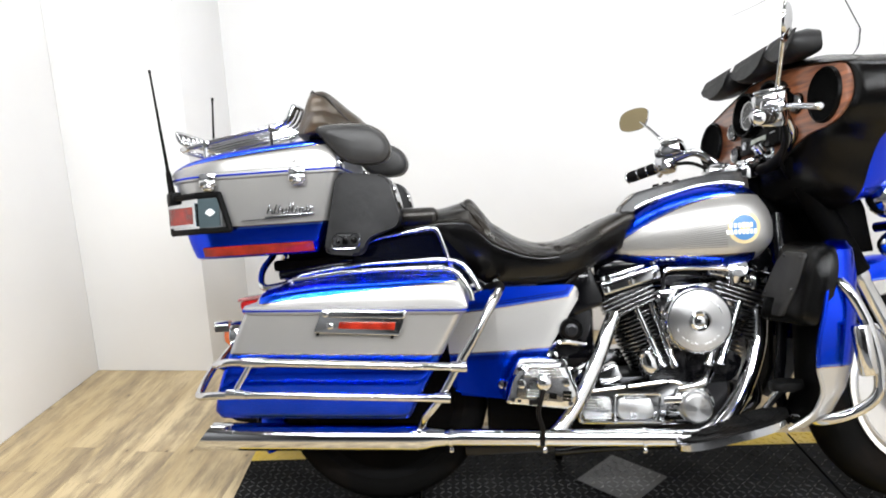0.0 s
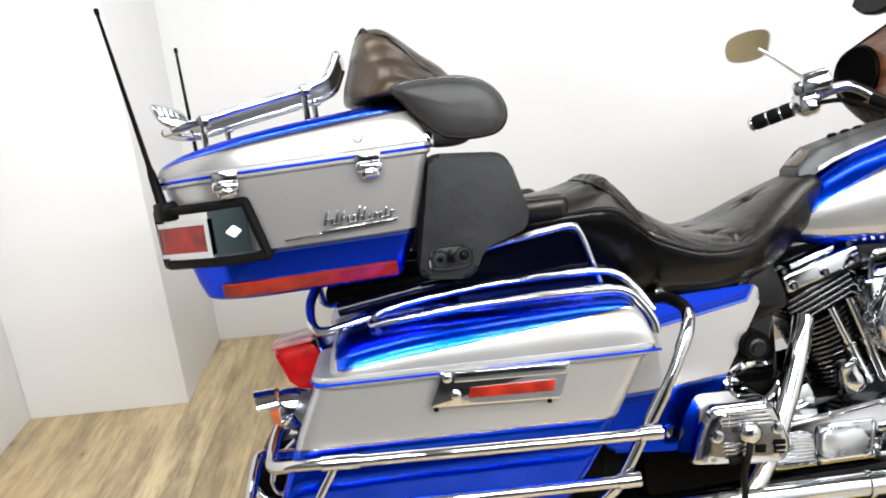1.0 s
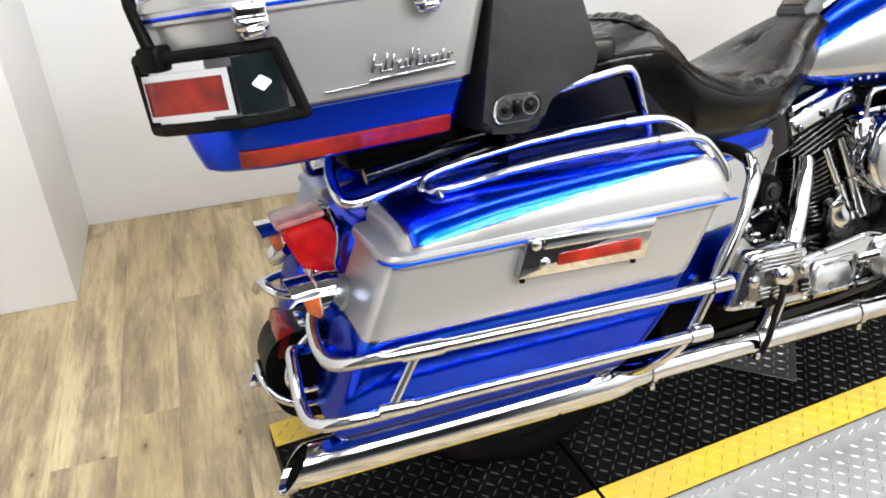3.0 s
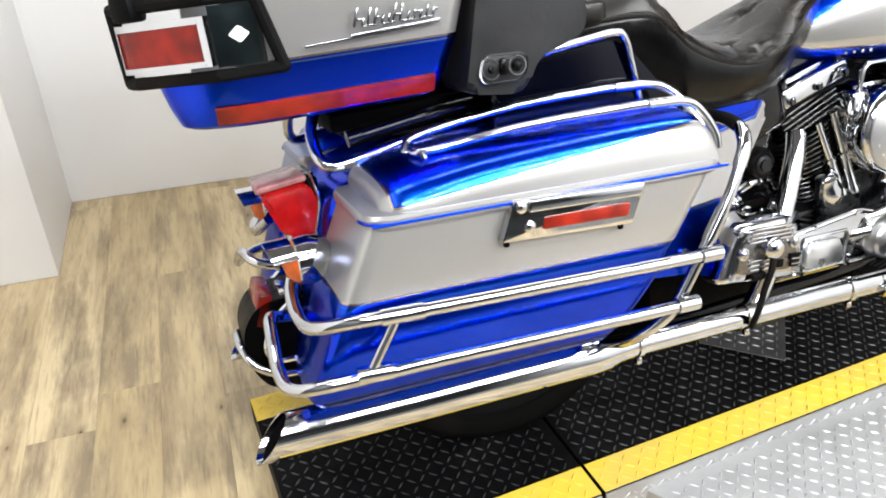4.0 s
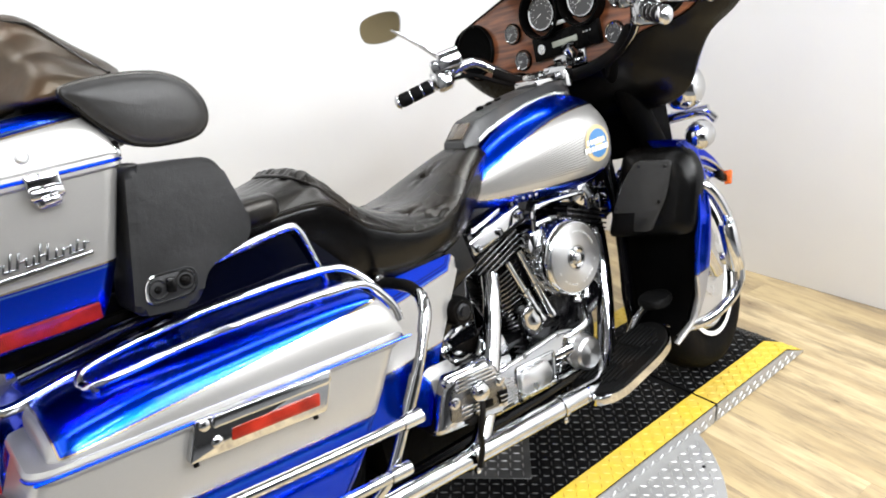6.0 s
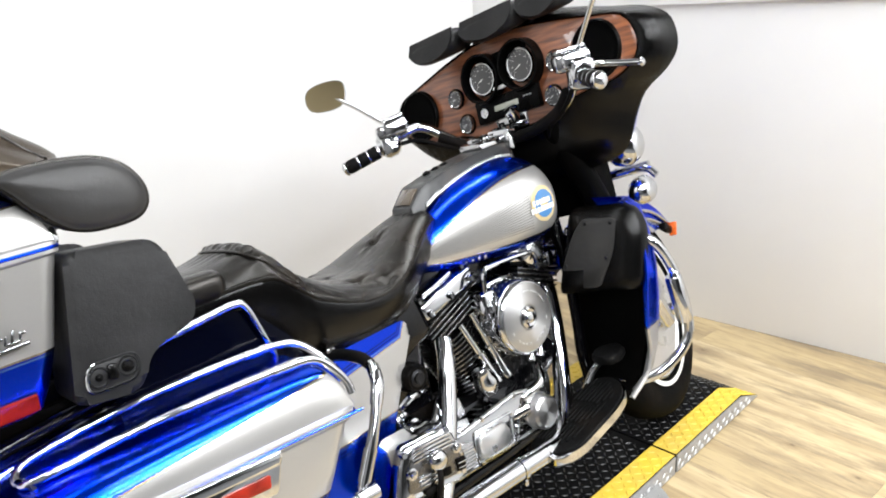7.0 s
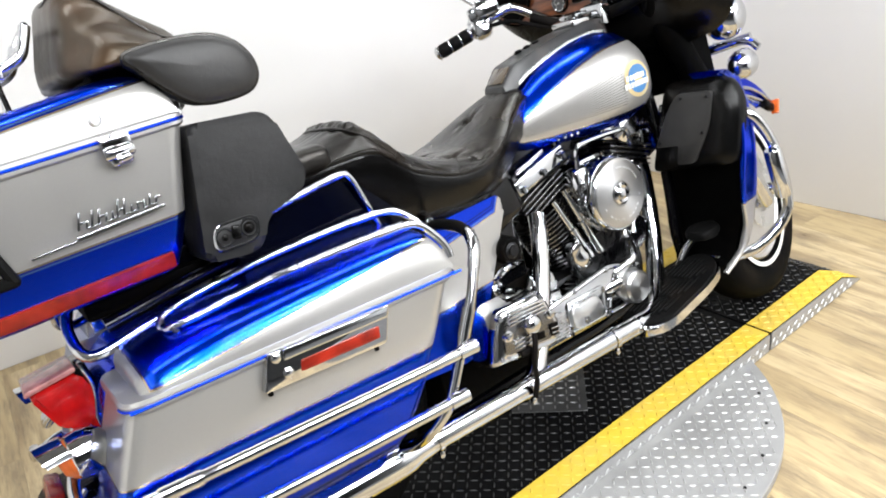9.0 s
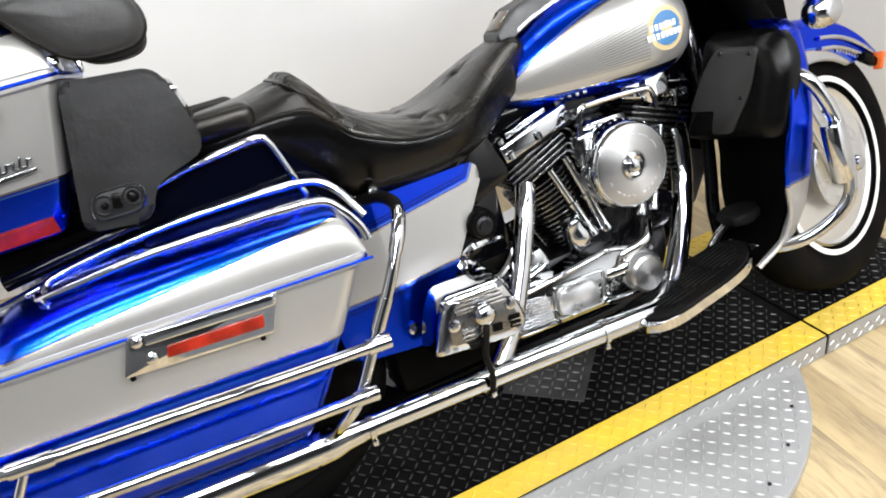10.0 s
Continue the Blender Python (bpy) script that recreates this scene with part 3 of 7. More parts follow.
# steering group: straight shape, then turned about the steering head
HEAD, AXIS, STEER = Vector((1.12, 0, 0.9)), Vector((-0.438, 0, 0.899)).normalized(), 12.0
STEERED = Matrix.Translation(HEAD) @ Matrix.Rotation(radians(STEER), 4, AXIS) @ Matrix.Translation(-HEAD)


def S(name, bm, mat, label="", parent=None, **kw):
    return finish(name, bm, mat, parent or bike, label, m=STEERED, **kw)


# the wheel stands turned a little further than the bar
WHEELTURN = Matrix.Translation(HEAD) @ Matrix.Rotation(radians(18.0), 4, AXIS) @ Matrix.Translation(-HEAD)


def W(name, bm, mat, label="", parent=None, **kw):
    return finish(name, bm, mat, parent or bike, label, m=WHEELTURN, **kw)


front_wheel = W("front_wheel", tyre(bmesh.new(), FAX, AZ, 0.305), TYRE, "black front tyre with white wall stripe")
for s in (-1, 1):
    W("whitewall", ringband(bmesh.new(), FAX, AZ, 0.204, 0.217, s * 0.0598), WHITEWALL, parent=front_wheel)
bm = bmesh.new()
for s in (-1, 1):
    turned(bm, [(0.196, -0.046 * s), (0.190, -0.052 * s), (0.182, -0.048 * s), (0.170, -0.028 * s), (0.145, -0.030 * s), (0.07, -0.05 * s), (0.045, -0.07 * s), (0.0, -0.072 * s)], (FAX, 0, AZ), (0, 1, 0), 48)
W("rim", bm, BRIGHT, "bright metal disc wheel rim", parent=front_wheel)
for s in (-1, 1):
    bm = turned(bmesh.new(), [(0.105, 0.076 * s), (0.105, 0.081 * s), (0.06, 0.081 * s), (0.06, 0.076 * s), (0.105, 0.076 * s)], (FAX, 0, AZ), (0, 1, 0), 48)
    W("brake_disc", bm, BRUSHED, parent=front_wheel)
    bm = bmesh.new()
    for k in range(5):
        a = 2 * math.pi * k / 5
        turned(bm, [(0, 0.089 * s), (0.007, 0.088 * s), (0.008, 0.08 * s), (0, 0.079 * s)], (FAX + 0.05 * math.cos(a), 0, AZ + 0.05 * math.sin(a)), (0, 1, 0), 10)
    W("disc_bolt", bm, CHROME, parent=front_wheel, split=True)
bm = turned(bmesh.new(), [(0.0, -0.135), (0.014, -0.135), (0.018, -0.128), (0.018, -0.11), (0.012, -0.108), (0.012, 0.108), (0.018, 0.11), (0.018, 0.135), (0.0, 0.135)], (FAX, 0, AZ), (0, 1, 0), 20)
W("axle", bm, CHROME, parent=front_wheel)


def fork_leg(bm):
    a = Vector((FAX - 0.02, -0.098, AZ - 0.02))
    turned(bm, [(0.0, -0.02), (0.022, -0.015), (0.027, 0.0), (0.027, 0.12), (0.024, 0.2), (0.024, 0.34), (0.029, 0.35), (0.029, 0.37), (0.0, 0.37)], a, AXIS, 24)
    rbox(bm, (FAX - 0.055, -0.10, AZ + 0.10), (0.05, 0.05, 0.10), 0.012, (0, -26, 0))
    return bm


def fork_cover(bm):
    a = Vector((FAX - 0.02, -0.098, AZ - 0.02)) + AXIS * 0.37
    return turned(bm, [(0.0, 0), (0.036, 0), (0.036, 0.36), (0.0, 0.36)], a, AXIS, 24)


both("fork_leg", fork_leg, CHROME, bike, m=WHEELTURN)
both("fork_cover", fork_cover, DEEPBLACK, bike, m=WHEELTURN)


def fender_arc(bm, cx, cz, r, w, a0, a1, drop=0.05, n=26, thick=0.004):
    """A mudguard: crown across, sides running down."""
    loops = []
    for i in range(n + 1):
        a = radians(a0 + (a1 - a0) * i / n)
        fade = min(1.0, 3.5 * min(i, n - i) / n + 0.35)
        prof = [(-w, -drop * fade), (-w, -drop * 0.5 * fade), (-w * 0.93, -0.012), (-w * 0.7, 0.0), (-w * 0.35, 0.006), (0, 0.008), (w * 0.35, 0.006), (w * 0.7, 0.0), (w * 0.93, -0.012), (w, -drop * 0.5 * fade), (w, -drop * fade)]
        prof += [(y * 0.94, h - thick) for y, h in reversed(prof)]
        loops.append([Vector((cx + (r + h) * math.cos(a), y, cz + (r + h) * math.sin(a))) for y, h in prof])
    rings(bm, loops)
    return bm


FAX = 1.357  # the mudguard keeps a little behind the axle
front_fender = S("front_fender", fender_arc(bmesh.new(), FAX, AZ + 0.021, 0.338, 0.083, 38, 138, 0.095), PAINT_FENDER, "blue front mudguard with a silver valance")
bm = bmesh.new()
for y in (-0.088, 0.088):
    sweep(bm, [(FAX + 0.34 * math.cos(radians(a)), y, AZ + 0.007 + 0.34 * math.sin(radians(a)) - 0.035) for a in (84, 74, 64, 54, 46)], 0.005, 8)
    sweep(bm, [(FAX + 0.34 * math.cos(radians(a)), y, AZ + 0.007 + 0.34 * math.sin(radians(a)) - 0.06) for a in (84, 74, 64, 54, 46)], 0.005, 8)
S("fender_rail", bm, CHROME, "chrome fender rail", parent=front_fender, split=True)
bm = bmesh.new()
rbox(bm, (FAX + 0.232, -0.100, AZ + 0.203), (0.011, 0.024, 0.044), 0.004, (0, 32, 0))
S("fender_marker", bm, AMBER, "amber side marker lens", parent=front_fender)
bm = bmesh.new()
rbox(bm, (FAX + 0.202, -0.090, AZ + 0.215), (0.055, 0.022, 0.022), 0.005, (0, 30, 0))
S("marker_base", bm, BLACK, parent=front_fender)
bm = bmesh.new()
for j in range(9):
    rbox(bm, (FAX + 0.10 + j * 0.0105, -0.0855, AZ + 0.269 - j * 0.0052), (0.006, 0.002, 0.012 if j % 3 else 0.016), 0.0006, (0, 25, 0))
S("badge_bar", bm, CHROME, parent=front_fender, split=True)

# rear mudguard
P("rear_fender", fender_arc(bmesh.new(), RAX, 0.298, 0.352, 0.122, 35, 196, 0.10), PAINT_BLUE, "deep blue rear mudguard")
bm = prism(bmesh.new(), rounded([(-0.05, 0.640), (-0.27, 0.652), (-0.370, 0.624), (-0.396, 0.53), (-0.470, 0.345), (-0.425, 0.325), (-0.30, 0.50), (-0.18, 0.60)], [0.02, 0.06, 0.04, 0.05, 0.01, 0.01, 0.05, 0.05], 5), -0.136, 0.136, 0.03, 5)
P("mudguard_tail", bm, PAINT_BLUE, "deep blue tail of the rear mudguard")

# engine, frame and gearbox
bm = bmesh.new()
turned(bm, [(0.0, -0.10), (0.11, -0.10), (0.12, -0.09), (0.12, 0.09), (0.11, 0.10), (0, 0.10)], (0.77, 0, 0.315), (0, 1, 0), 40)
rbox(bm, (0.62, 0, 0.29), (0.32, 0.18, 0.15), 0.02)
rbox(bm, (0.40, 0, 0.34), (0.28, 0.20, 0.19), 0.02)
engine = P("engine", bm, CASTING, "black and chrome V twin engine")


def cylinder_fins(bm, base, tilt, fins=14, r=0.071, pitch=0.0116):
    d = Vector((math.sin(radians(tilt)), 0, math.cos(radians(tilt))))
    prof = [(r * 0.72, -0.02)]
    for i in range(fins):
        h = i * pitch
        rr = r * (1.0 + 0.012 * i)
        prof += [(r * 0.74, h), (rr, h + pitch * 0.30), (rr, h + pitch * 0.55), (r * 0.74, h + pitch * 0.8)]
    turned(bm, prof, base, d, 28)
    return bm


for tilt, bx in ((-21, 0.705), (21, 0.865)):
    P("cylinder", cylinder_fins(bmesh.new(), (bx, -0.012, 0.385), tilt), FINS, parent=engine)
    d = Vector((math.sin(radians(tilt)), 0, math.cos(radians(tilt))))
    c = Vector((bx, -0.012, 0.385)) + d * 0.178
    bm = bmesh.new()
    for i in range(5):
        q = c + d * (i * 0.0120 - 0.004)
        fin = rbox(bmesh.new(), q, (0.146, 0.150, 0.0045), 0.0015, (0, tilt, 0))
        P("head_fin", fin, FINS, parent=engine)
    rbox(bm, c + d * 0.02, (0.12, 0.12, 0.06), 0.01, (0, tilt, 0))
    P("cylinder_head", bm, CASTING, parent=engine)
    bm = bmesh.new()
    q = c + d * 0.058 + Vector((0.022 if tilt < 0 else -0.022, 0, 0.004))
    tilt *= 0.7
    d = Vector((math.sin(radians(tilt)), 0, math.cos(radians(tilt))))
    rbox(bm, q + d * 0.017, (0.172, 0.166, 0.042), 0.009, (0, tilt, 0), 3)
    rbox(bm, q + d * 0.041, (0.104, 0.112, 0.010), 0.004, (0, tilt, 0))
    side = Vector((d.z, 0, -d.x))
    for k in (-0.07, 0.0, 0.07):
        turned(bm, [(0, 0), (0.0075, 0), (0.0075, 0.012), (0.004, 0.014), (0, 0.014)], q + side * k + Vector((0, -0.088, 0)) + d * 0.006, d, 8)
    for k in (-0.072, 0.072):
        for y in (-0.07, 0.07):
            turned(bm, [(0, 0), (0.008, 0), (0.008, 0.009), (0.005, 0.011), (0, 0.011)], q + side * k + Vector((0, y, 0)) + d * 0.038, d, 8)
    P("rocker_box", bm, CHROME, "polished chrome rocker cover", parent=engine)
    bm = rbox(bmesh.new(), q - d * 0.006, (0.166, 0.160, 0.005), 0.001, (0, tilt, 0))
    P("gasket", bm, BLACK, parent=engine)

bm = bmesh.new()
for a, b in (((0.650, -0.088, 0.545), (0.708, -0.105, 0.385)), ((0.690, -0.088, 0.560), (0.742, -0.105, 0.385)), ((0.93, -0.088, 0.55), (0.862, -0.105, 0.385)), ((0.885, -0.088, 0.56), (0.83, -0.105, 0.385))):
    a, b = Vector(a), Vector(b)
    d = a - b
    turned(bm, [(0.0, 0), (0.014, 0), (0.014, 0.012), (0.0115, 0.016), (0.0115, d.length * 0.45), (0.0135, d.length * 0.46), (0.0135, d.length * 0.5), (0.0095, d.length * 0.52), (0.0095, d.length), (0, d.length)], b, d, 14)
P("pushrod_tube", bm, CHROME, parent=engine, split=True)
bm = bmesh.new()
turned(bm, [(0, 0), (0.026, 0), (0.03, 0.006), (0.03, 0.035), (0.024, 0.045), (0.024, 0.06), (0.016, 0.066), (0, 0.066)], (0.678, -0.105, 0.375), (-0.3, -0.1, 0.95), 18)
P("oil_filter", bm, CHROME, "small chrome canister", parent=engine)
bm = bmesh.new()
prism(bm, rounded([(0.64, 0.335), (0.90, 0.335), (0.93, 0.40), (0.86, 0.44), (0.70, 0.42)], 0.02), -0.10, -0.06, 0.006)
for bx, bz in ((0.72, 0.395), (0.76, 0.37), (0.80, 0.405), (0.85, 0.37), (0.90, 0.375)):
    turned(bm, [(0, -0.104), (0.005, -0.104), (0.006, -0.10), (0, -0.1)], (bx, 0, bz), (0, 1, 0), 8)
P("lifter_block", bm, GLOSSBLACK, parent=engine)

# cam and gearbox covers
cam_cover = P("cam_cover", prism(bmesh.new(), rounded([(0.462, 0.250), (0.80, 0.236), (0.835, 0.27), (0.822, 0.325), (0.72, 0.362), (0.60, 0.352), (0.468, 0.342)], 0.02), -0.148, -0.07, 0.008), CHROME, "chrome gear case cover", parent=engine)
bm = bmesh.new()
sweep(bm, [(x, -0.148, z) for x, z in rounded([(0.470, 0.256), (0.796, 0.243), (0.827, 0.272), (0.815, 0.320), (0.718, 0.355), (0.60, 0.345), (0.475, 0.336)], 0.018)], 0.0042, 8, 1, closed=True)
sweep(bm, [(x, -0.150, z) for x, z in rounded([(0.563, 0.256), (0.678, 0.252), (0.690, 0.322), (0.568, 0.328)], 0.010)], 0.0034, 8, 1, closed=True)
sweep(bm, [(0.690, -0.150, 0.250), (0.735, -0.150, 0.335)], 0.0034, 8, 1)
P("cover_rim", bm, CHROME, parent=engine, split=True)
bm = turned(bmesh.new(), [(0.0, -0.182), (0.034, -0.182), (0.040, -0.176), (0.041, -0.150), (0.048, -0.145), (0, -0.14)], (0.778, 0, 0.283), (0, 1, 0), 36)
P("round_cover", bm, SPUN, "round brushed timer cover", parent=engine)
bm = prism(bmesh.new(), rounded([(0.568, 0.262), (0.668, 0.258), (0.664, 0.316), (0.575, 0.320)], 0.02), -0.160, -0.14, 0.006)
P("inspection_cover", bm, BRUSHED, parent=engine)
bm = prism(bmesh.new(), rounded([(0.470, 0.262), (0.560, 0.258), (0.556, 0.322), (0.478, 0.326)], 0.024), -0.156, -0.14, 0.005)
P("ribbed_cover", bm, CHROME, parent=engine)
bm = bmesh.new()
for k in range(8):
    rbox(bm, (0.517, -0.157, 0.267 + k * 0.0072), (0.075, 0.006, 0.0035), 0.0014, (0, 3, 0))
P("cover_rib", bm, CHROME, parent=engine, split=True)
bm = bmesh.new()
for k in range(5):
    turned(bm, [(0, -0.156), (0.006, -0.156), (0.0065, -0.148), (0, -0.147)], (0.69 + 0.016 * k, 0, 0.262 + 0.012 * k), (0, 1, 0), 8)
for bx, bz in ((0.475, 0.335), (0.60, 0.345), (0.71, 0.352), (0.565, 0.254), (0.69, 0.246), (0.81, 0.325)):
    turned(bm, [(0, -0.154), (0.0055, -0.154), (0.006, -0.146), (0, -0.146)], (bx, 0, bz), (0, 1, 0), 8)
P("bolt", bm, CHROME, parent=engine, split=True)
bm = bmesh.new()
turned(bm, [(0, 0), (0.018, 0), (0.02, 0.01), (0.02, 0.05), (0.012, 0.055), (0, 0.055)], (0.70, -0.13, 0.30), (0.9, -0.3, 0.1), 14)
sweep(bm, [(0.74, -0.14, 0.33), (0.80, -0.15, 0.345), (0.83, -0.12, 0.37)], 0.013, 10)
P("oil_pump", bm, CHROME, parent=engine)

# air cleaner
air = P("air_cleaner", turned(bmesh.new(), [(0.0, -0.085), (0.070, -0.085), (0.088, -0.095), (0.0915, -0.112), (0.0915, -0.146), (0.089, -0.156), (0.083, -0.1615), (0.0, -0.1625)], (0.80, 0, 0.512), (0, 1, 0), 64), CHROME, "round chrome air cleaner")
bm = turned(bmesh.new(), [(0.0805, -0.1615), (0.0805, -0.1645), (0.078, -0.1655), (0.030, -0.1665), (0.028, -0.163), (0.022, -0.162)], (0.80, 0, 0.512), (0, 1, 0), 64)
P("cover_disc", bm, SPUN, "spun aluminium cover disc", parent=air)
bm = turned(bmesh.new(), [(0.027, -0.160), (0.026, -0.169), (0.020, -0.173), (0.014, -0.171), (0.012, -0.176), (0.006, -0.178), (0, -0.178)], (0.80, 0, 0.512), (0, 1, 0), 32)
P("centre_bolt", bm, CHROME, parent=air)
bm = bmesh.new()
for k in range(36):
    a = 2 * math.pi * k / 36
    rbox(bm, (0.80 + 0.088 * math.cos(a), -0.118, 0.512 + 0.088 * math.sin(a)), (0.009, 0.03, 0.006), 0.001, (0, -math.degrees(a), 0))
P("filter_rib", bm, CHROME, parent=air, split=True)
bm = bmesh.new()
for k in range(26):
    a = radians(20 + 140 * k / 25) if k < 13 else radians(200 + 140 * (k - 13) / 12)
    if k % 5 == 4:
        continue
    rbox(bm, (0.80 + 0.062 * math.cos(a), -0.1668, 0.512 + 0.062 * math.sin(a)), (0.0075, 0.0012, 0.004), 0.0004, (0, 90 - math.degrees(a), 0))
P("letter_bar", bm, BRUSHED, parent=air, split=True)
bm = bmesh.new()
sweep(bm, [(0.715, -0.13, 0.60), (0.725, -0.13, 0.645), (0.76, -0.13, 0.652), (0.87, -0.13, 0.645), (0.895, -0.13, 0.635), (0.90, -0.13, 0.60)], 0.006, 8)
P("cover_bracket", bm, CHROME, parent=engine)
bm = bmesh.new()
rbox(bm, (0.80, -0.03, 0.55), (0.12, 0.12, 0.12), 0.02)
rbox(bm, (0.73, -0.10, 0.565), (0.05, 0.05, 0.07), 0.012)
turned(bm, [(0, 0), (0.022, 0), (0.026, 0.01), (0.026, 0.06), (0, 0.065)], (0.725, -0.06, 0.56), (0, -1, 0.1), 16)
P("carburettor", bm, CHROME, parent=engine)
bm = bmesh.new()
turned(bm, [(0, 0), (0.03, 0), (0.04, 0.012), (0.04, 0.05), (0.026, 0.066), (0, 0.068)], (0.925, -0.045, 0.625), (0, -1, 0.3), 24)
rbox(bm, (0.965, -0.10, 0.60), (0.02, 0.03, 0.035), 0.004)
P("horn", bm, CHROME, parent=engine)

# exhaust system
def exhaust_z(x):
    return 0.257 - 0.052 * x


def muffler(bm):
    seg = 28
    loops = []
    for x, r, cut in ((0.105, 0.024, 0), (0.075, 0.027, 0), (0.05, 0.034, 0), (0.02, 0.036, 0), (-0.30, 0.036, 0), (-0.545, 0.036, 1), (-0.545, 0.0335, 1), (-0.30, 0.033, 0)):
        loops.append([Vector((x + (0.030 * math.sin(t) if cut else 0), -0.218 + r * math.cos(t), exhaust_z(x) + r * math.sin(t))) for t in (2 * math.pi * k / seg for k in range(seg))])
    rings(bm, loops)
    return bm


def muffler_inside(bm):
    loops = []
    for x, r in ((-0.534, 0.0334), (-0.30, 0.0328)):
        loops.append([Vector((x + 0.030 * math.sin(t), -0.218 + r * math.cos(t), exhaust_z(x) + r * math.sin(t))) for t in (2 * math.pi * k / 24 for k in range(24))])
    rings(bm, loops)
    return bm


for ob in both("muffler", muffler, CHROME, bike, "long chrome slash cut muffler"):
    s = 1 if sum(v.co.y for v in ob.data.vertices) < 0 else -1
    bm = muffler_inside(bmesh.new())
    P("muffler_core", bm if s == 1 else mirrored(bm), MATTE, parent=ob)
bm = bmesh.new()
sweep(bm, [(0.10, -0.218, exhaust_z(0.10)), (0.40, -0.218, exhaust_z(0.4)), (0.72, -0.218, exhaust_z(0.72))], 0.0225, 16)
sweep(bm, [(0.965, -0.03, 0.575), (0.988, -0.05, 0.53), (0.982, -0.06, 0.44), (0.950, -0.085, 0.36), (0.905, -0.118, 0.295), (0.84, -0.165, 0.240), (0.775, -0.205, 0.214), (0.70, -0.218, exhaust_z(0.7))], 0.0235, 16)
P("front_exhaust_pipe", bm, CHROME, "chrome exhaust pipe and heat shield")
bm = bmesh.new()
sweep(bm, [(0.585, -0.10, 0.535), (0.560, -0.125, 0.49), (0.515, -0.15, 0.40), (0.455, -0.18, 0.305), (0.395, -0.205, 0.245), (0.34, -0.218, 0.232)], 0.021, 16)
P("rear_exhaust_pipe", bm, CHROME, "chrome exhaust pipe and heat shield")
bm = bmesh.new()
for x in (0.115, 0.36, 0.62):
    turned(bm, [(0.0235, 0), (0.026, 0.001), (0.026, 0.011), (0.0235, 0.012)], (x, -0.218, exhaust_z(x)), (1, 0, -0.05), 20)
    rbox(bm, (x + 0.006, -0.222, exhaust_z(x) - 0.032), (0.012, 0.012, 0.014), 0.003)
P("exhaust_clamp", bm, CHROME, split=True)

# black inner structure
bm = bmesh.new()
rbox(bm, (0.36, 0, 0.50), (0.34, 0.20, 0.22), 0.02)
rbox(bm, (0.10, 0, 0.69), (0.42, 0.20, 0.05), 0.015)
rbox(bm, (0.50, 0, 0.19), (0.70, 0.20, 0.05), 0.01)
rbox(bm, (0.80, 0, 0.645), (0.50, 0.07, 0.09), 0.02)
rbox(bm, (0.74, 0.05, 0.45), (0.20, 0.06, 0.30), 0.02)
rbox(bm, (0.47, 0, 0.60), (0.16, 0.22, 0.13), 0.02, (0, -20, 0))
P("frame", bm, GLOSSBLACK, "black steel frame")
bm = prism(bmesh.new(), rounded([(0.34, 0.22), (0.86, 0.20), (0.94, 0.26), (0.94, 0.38), (0.84, 0.43), (0.40, 0.39), (0.33, 0.33)], 0.05, 5), 0.12, 0.20, 0.015, 3)
P("primary_cover", bm, CHROME, "chrome primary chain cover", parent=engine)
bm = bmesh.new()
for s in (-1, 1):
    sweep(bm, [(0.42, s * 0.115, 0.60), (0.52, s * 0.10, 0.675), (0.60, s * 0.07, 0.715)], 0.011, 10)
    sweep(bm, [(1.06, s * 0.04, 0.78), (1.045, s * 0.085, 0.62), (1.02, s * 0.10, 0.35), (0.96, s * 0.10, 0.20), (0.40, s * 0.10, 0.17)], 0.015, 10)
    sweep(bm, [(-0.33, s * 0.13, 0.70), (-0.10, s * 0.13, 0.72), (0.12, s * 0.13, 0.70), (0.24, s * 0.14, 0.64)], 0.013, 10)
P("frame_tube", bm, GLOSSBLACK, split=True)
bm = bmesh.new()
rbox(bm, (-0.13, 0, 0.725), (0.44, 0.24, 0.03), 0.008)
rbox(bm, (-0.13, -0.09, 0.752), (0.36, 0.03, 0.03), 0.006)
rbox(bm, (-0.13, 0.09, 0.752), (0.36, 0.03, 0.03), 0.006)
rbox(bm, (-0.30, -0.05, 0.72), (0.06, 0.10, 0.05), 0.008)
P("luggage_carrier", bm, DEEPBLACK, "black luggage carrier under the top trunk")


def carrier_loop(bm):
    return sweep(bm, [(-0.36, -0.07, 0.755), (-0.382, -0.12, 0.712), (-0.368, -0.155, 0.670), (-0.28, -0.16, 0.680), (-0.13, -0.155, 0.700), (0.02, -0.15, 0.706)], 0.0095, 10)


both("carrier_tube", carrier_loop, CHROME, bike, "chrome carrier tube")

bm = rbox(bmesh.new(), (0.385, 0, 0.322), (0.33, 0.215, 0.21), 0.02)
P("gearbox_case", bm, DEEPBLACK, "black gearbox case", parent=engine)

# gearbox side cover with its oil filler
def gearbox_shell(bm):
    outline = rounded([(0.262, 0.338), (0.448, 0.312), (0.466, 0.350), (0.432, 0.442), (0.312, 0.448), (0.285, 0.41)], [0.012, 0.02, 0.02, 0.02, 0.015, 0.03], 4)
    mid = Vector((0.365, 0, 0.385))
    loops = []
    for s, y in ((1.0, -0.195), (1.0, -0.228), (0.99, -0.244), (0.955, -0.258), (0.90, -0.267), (0.82, -0.272), (0.45, -0.277), (0.1, -0.278)):
        loops.append([mid + (Vector((x, 0, z)) - mid) * s + Vector((0, y, 0)) for x, z in outline])
    rings(bm, loops)
    return bm


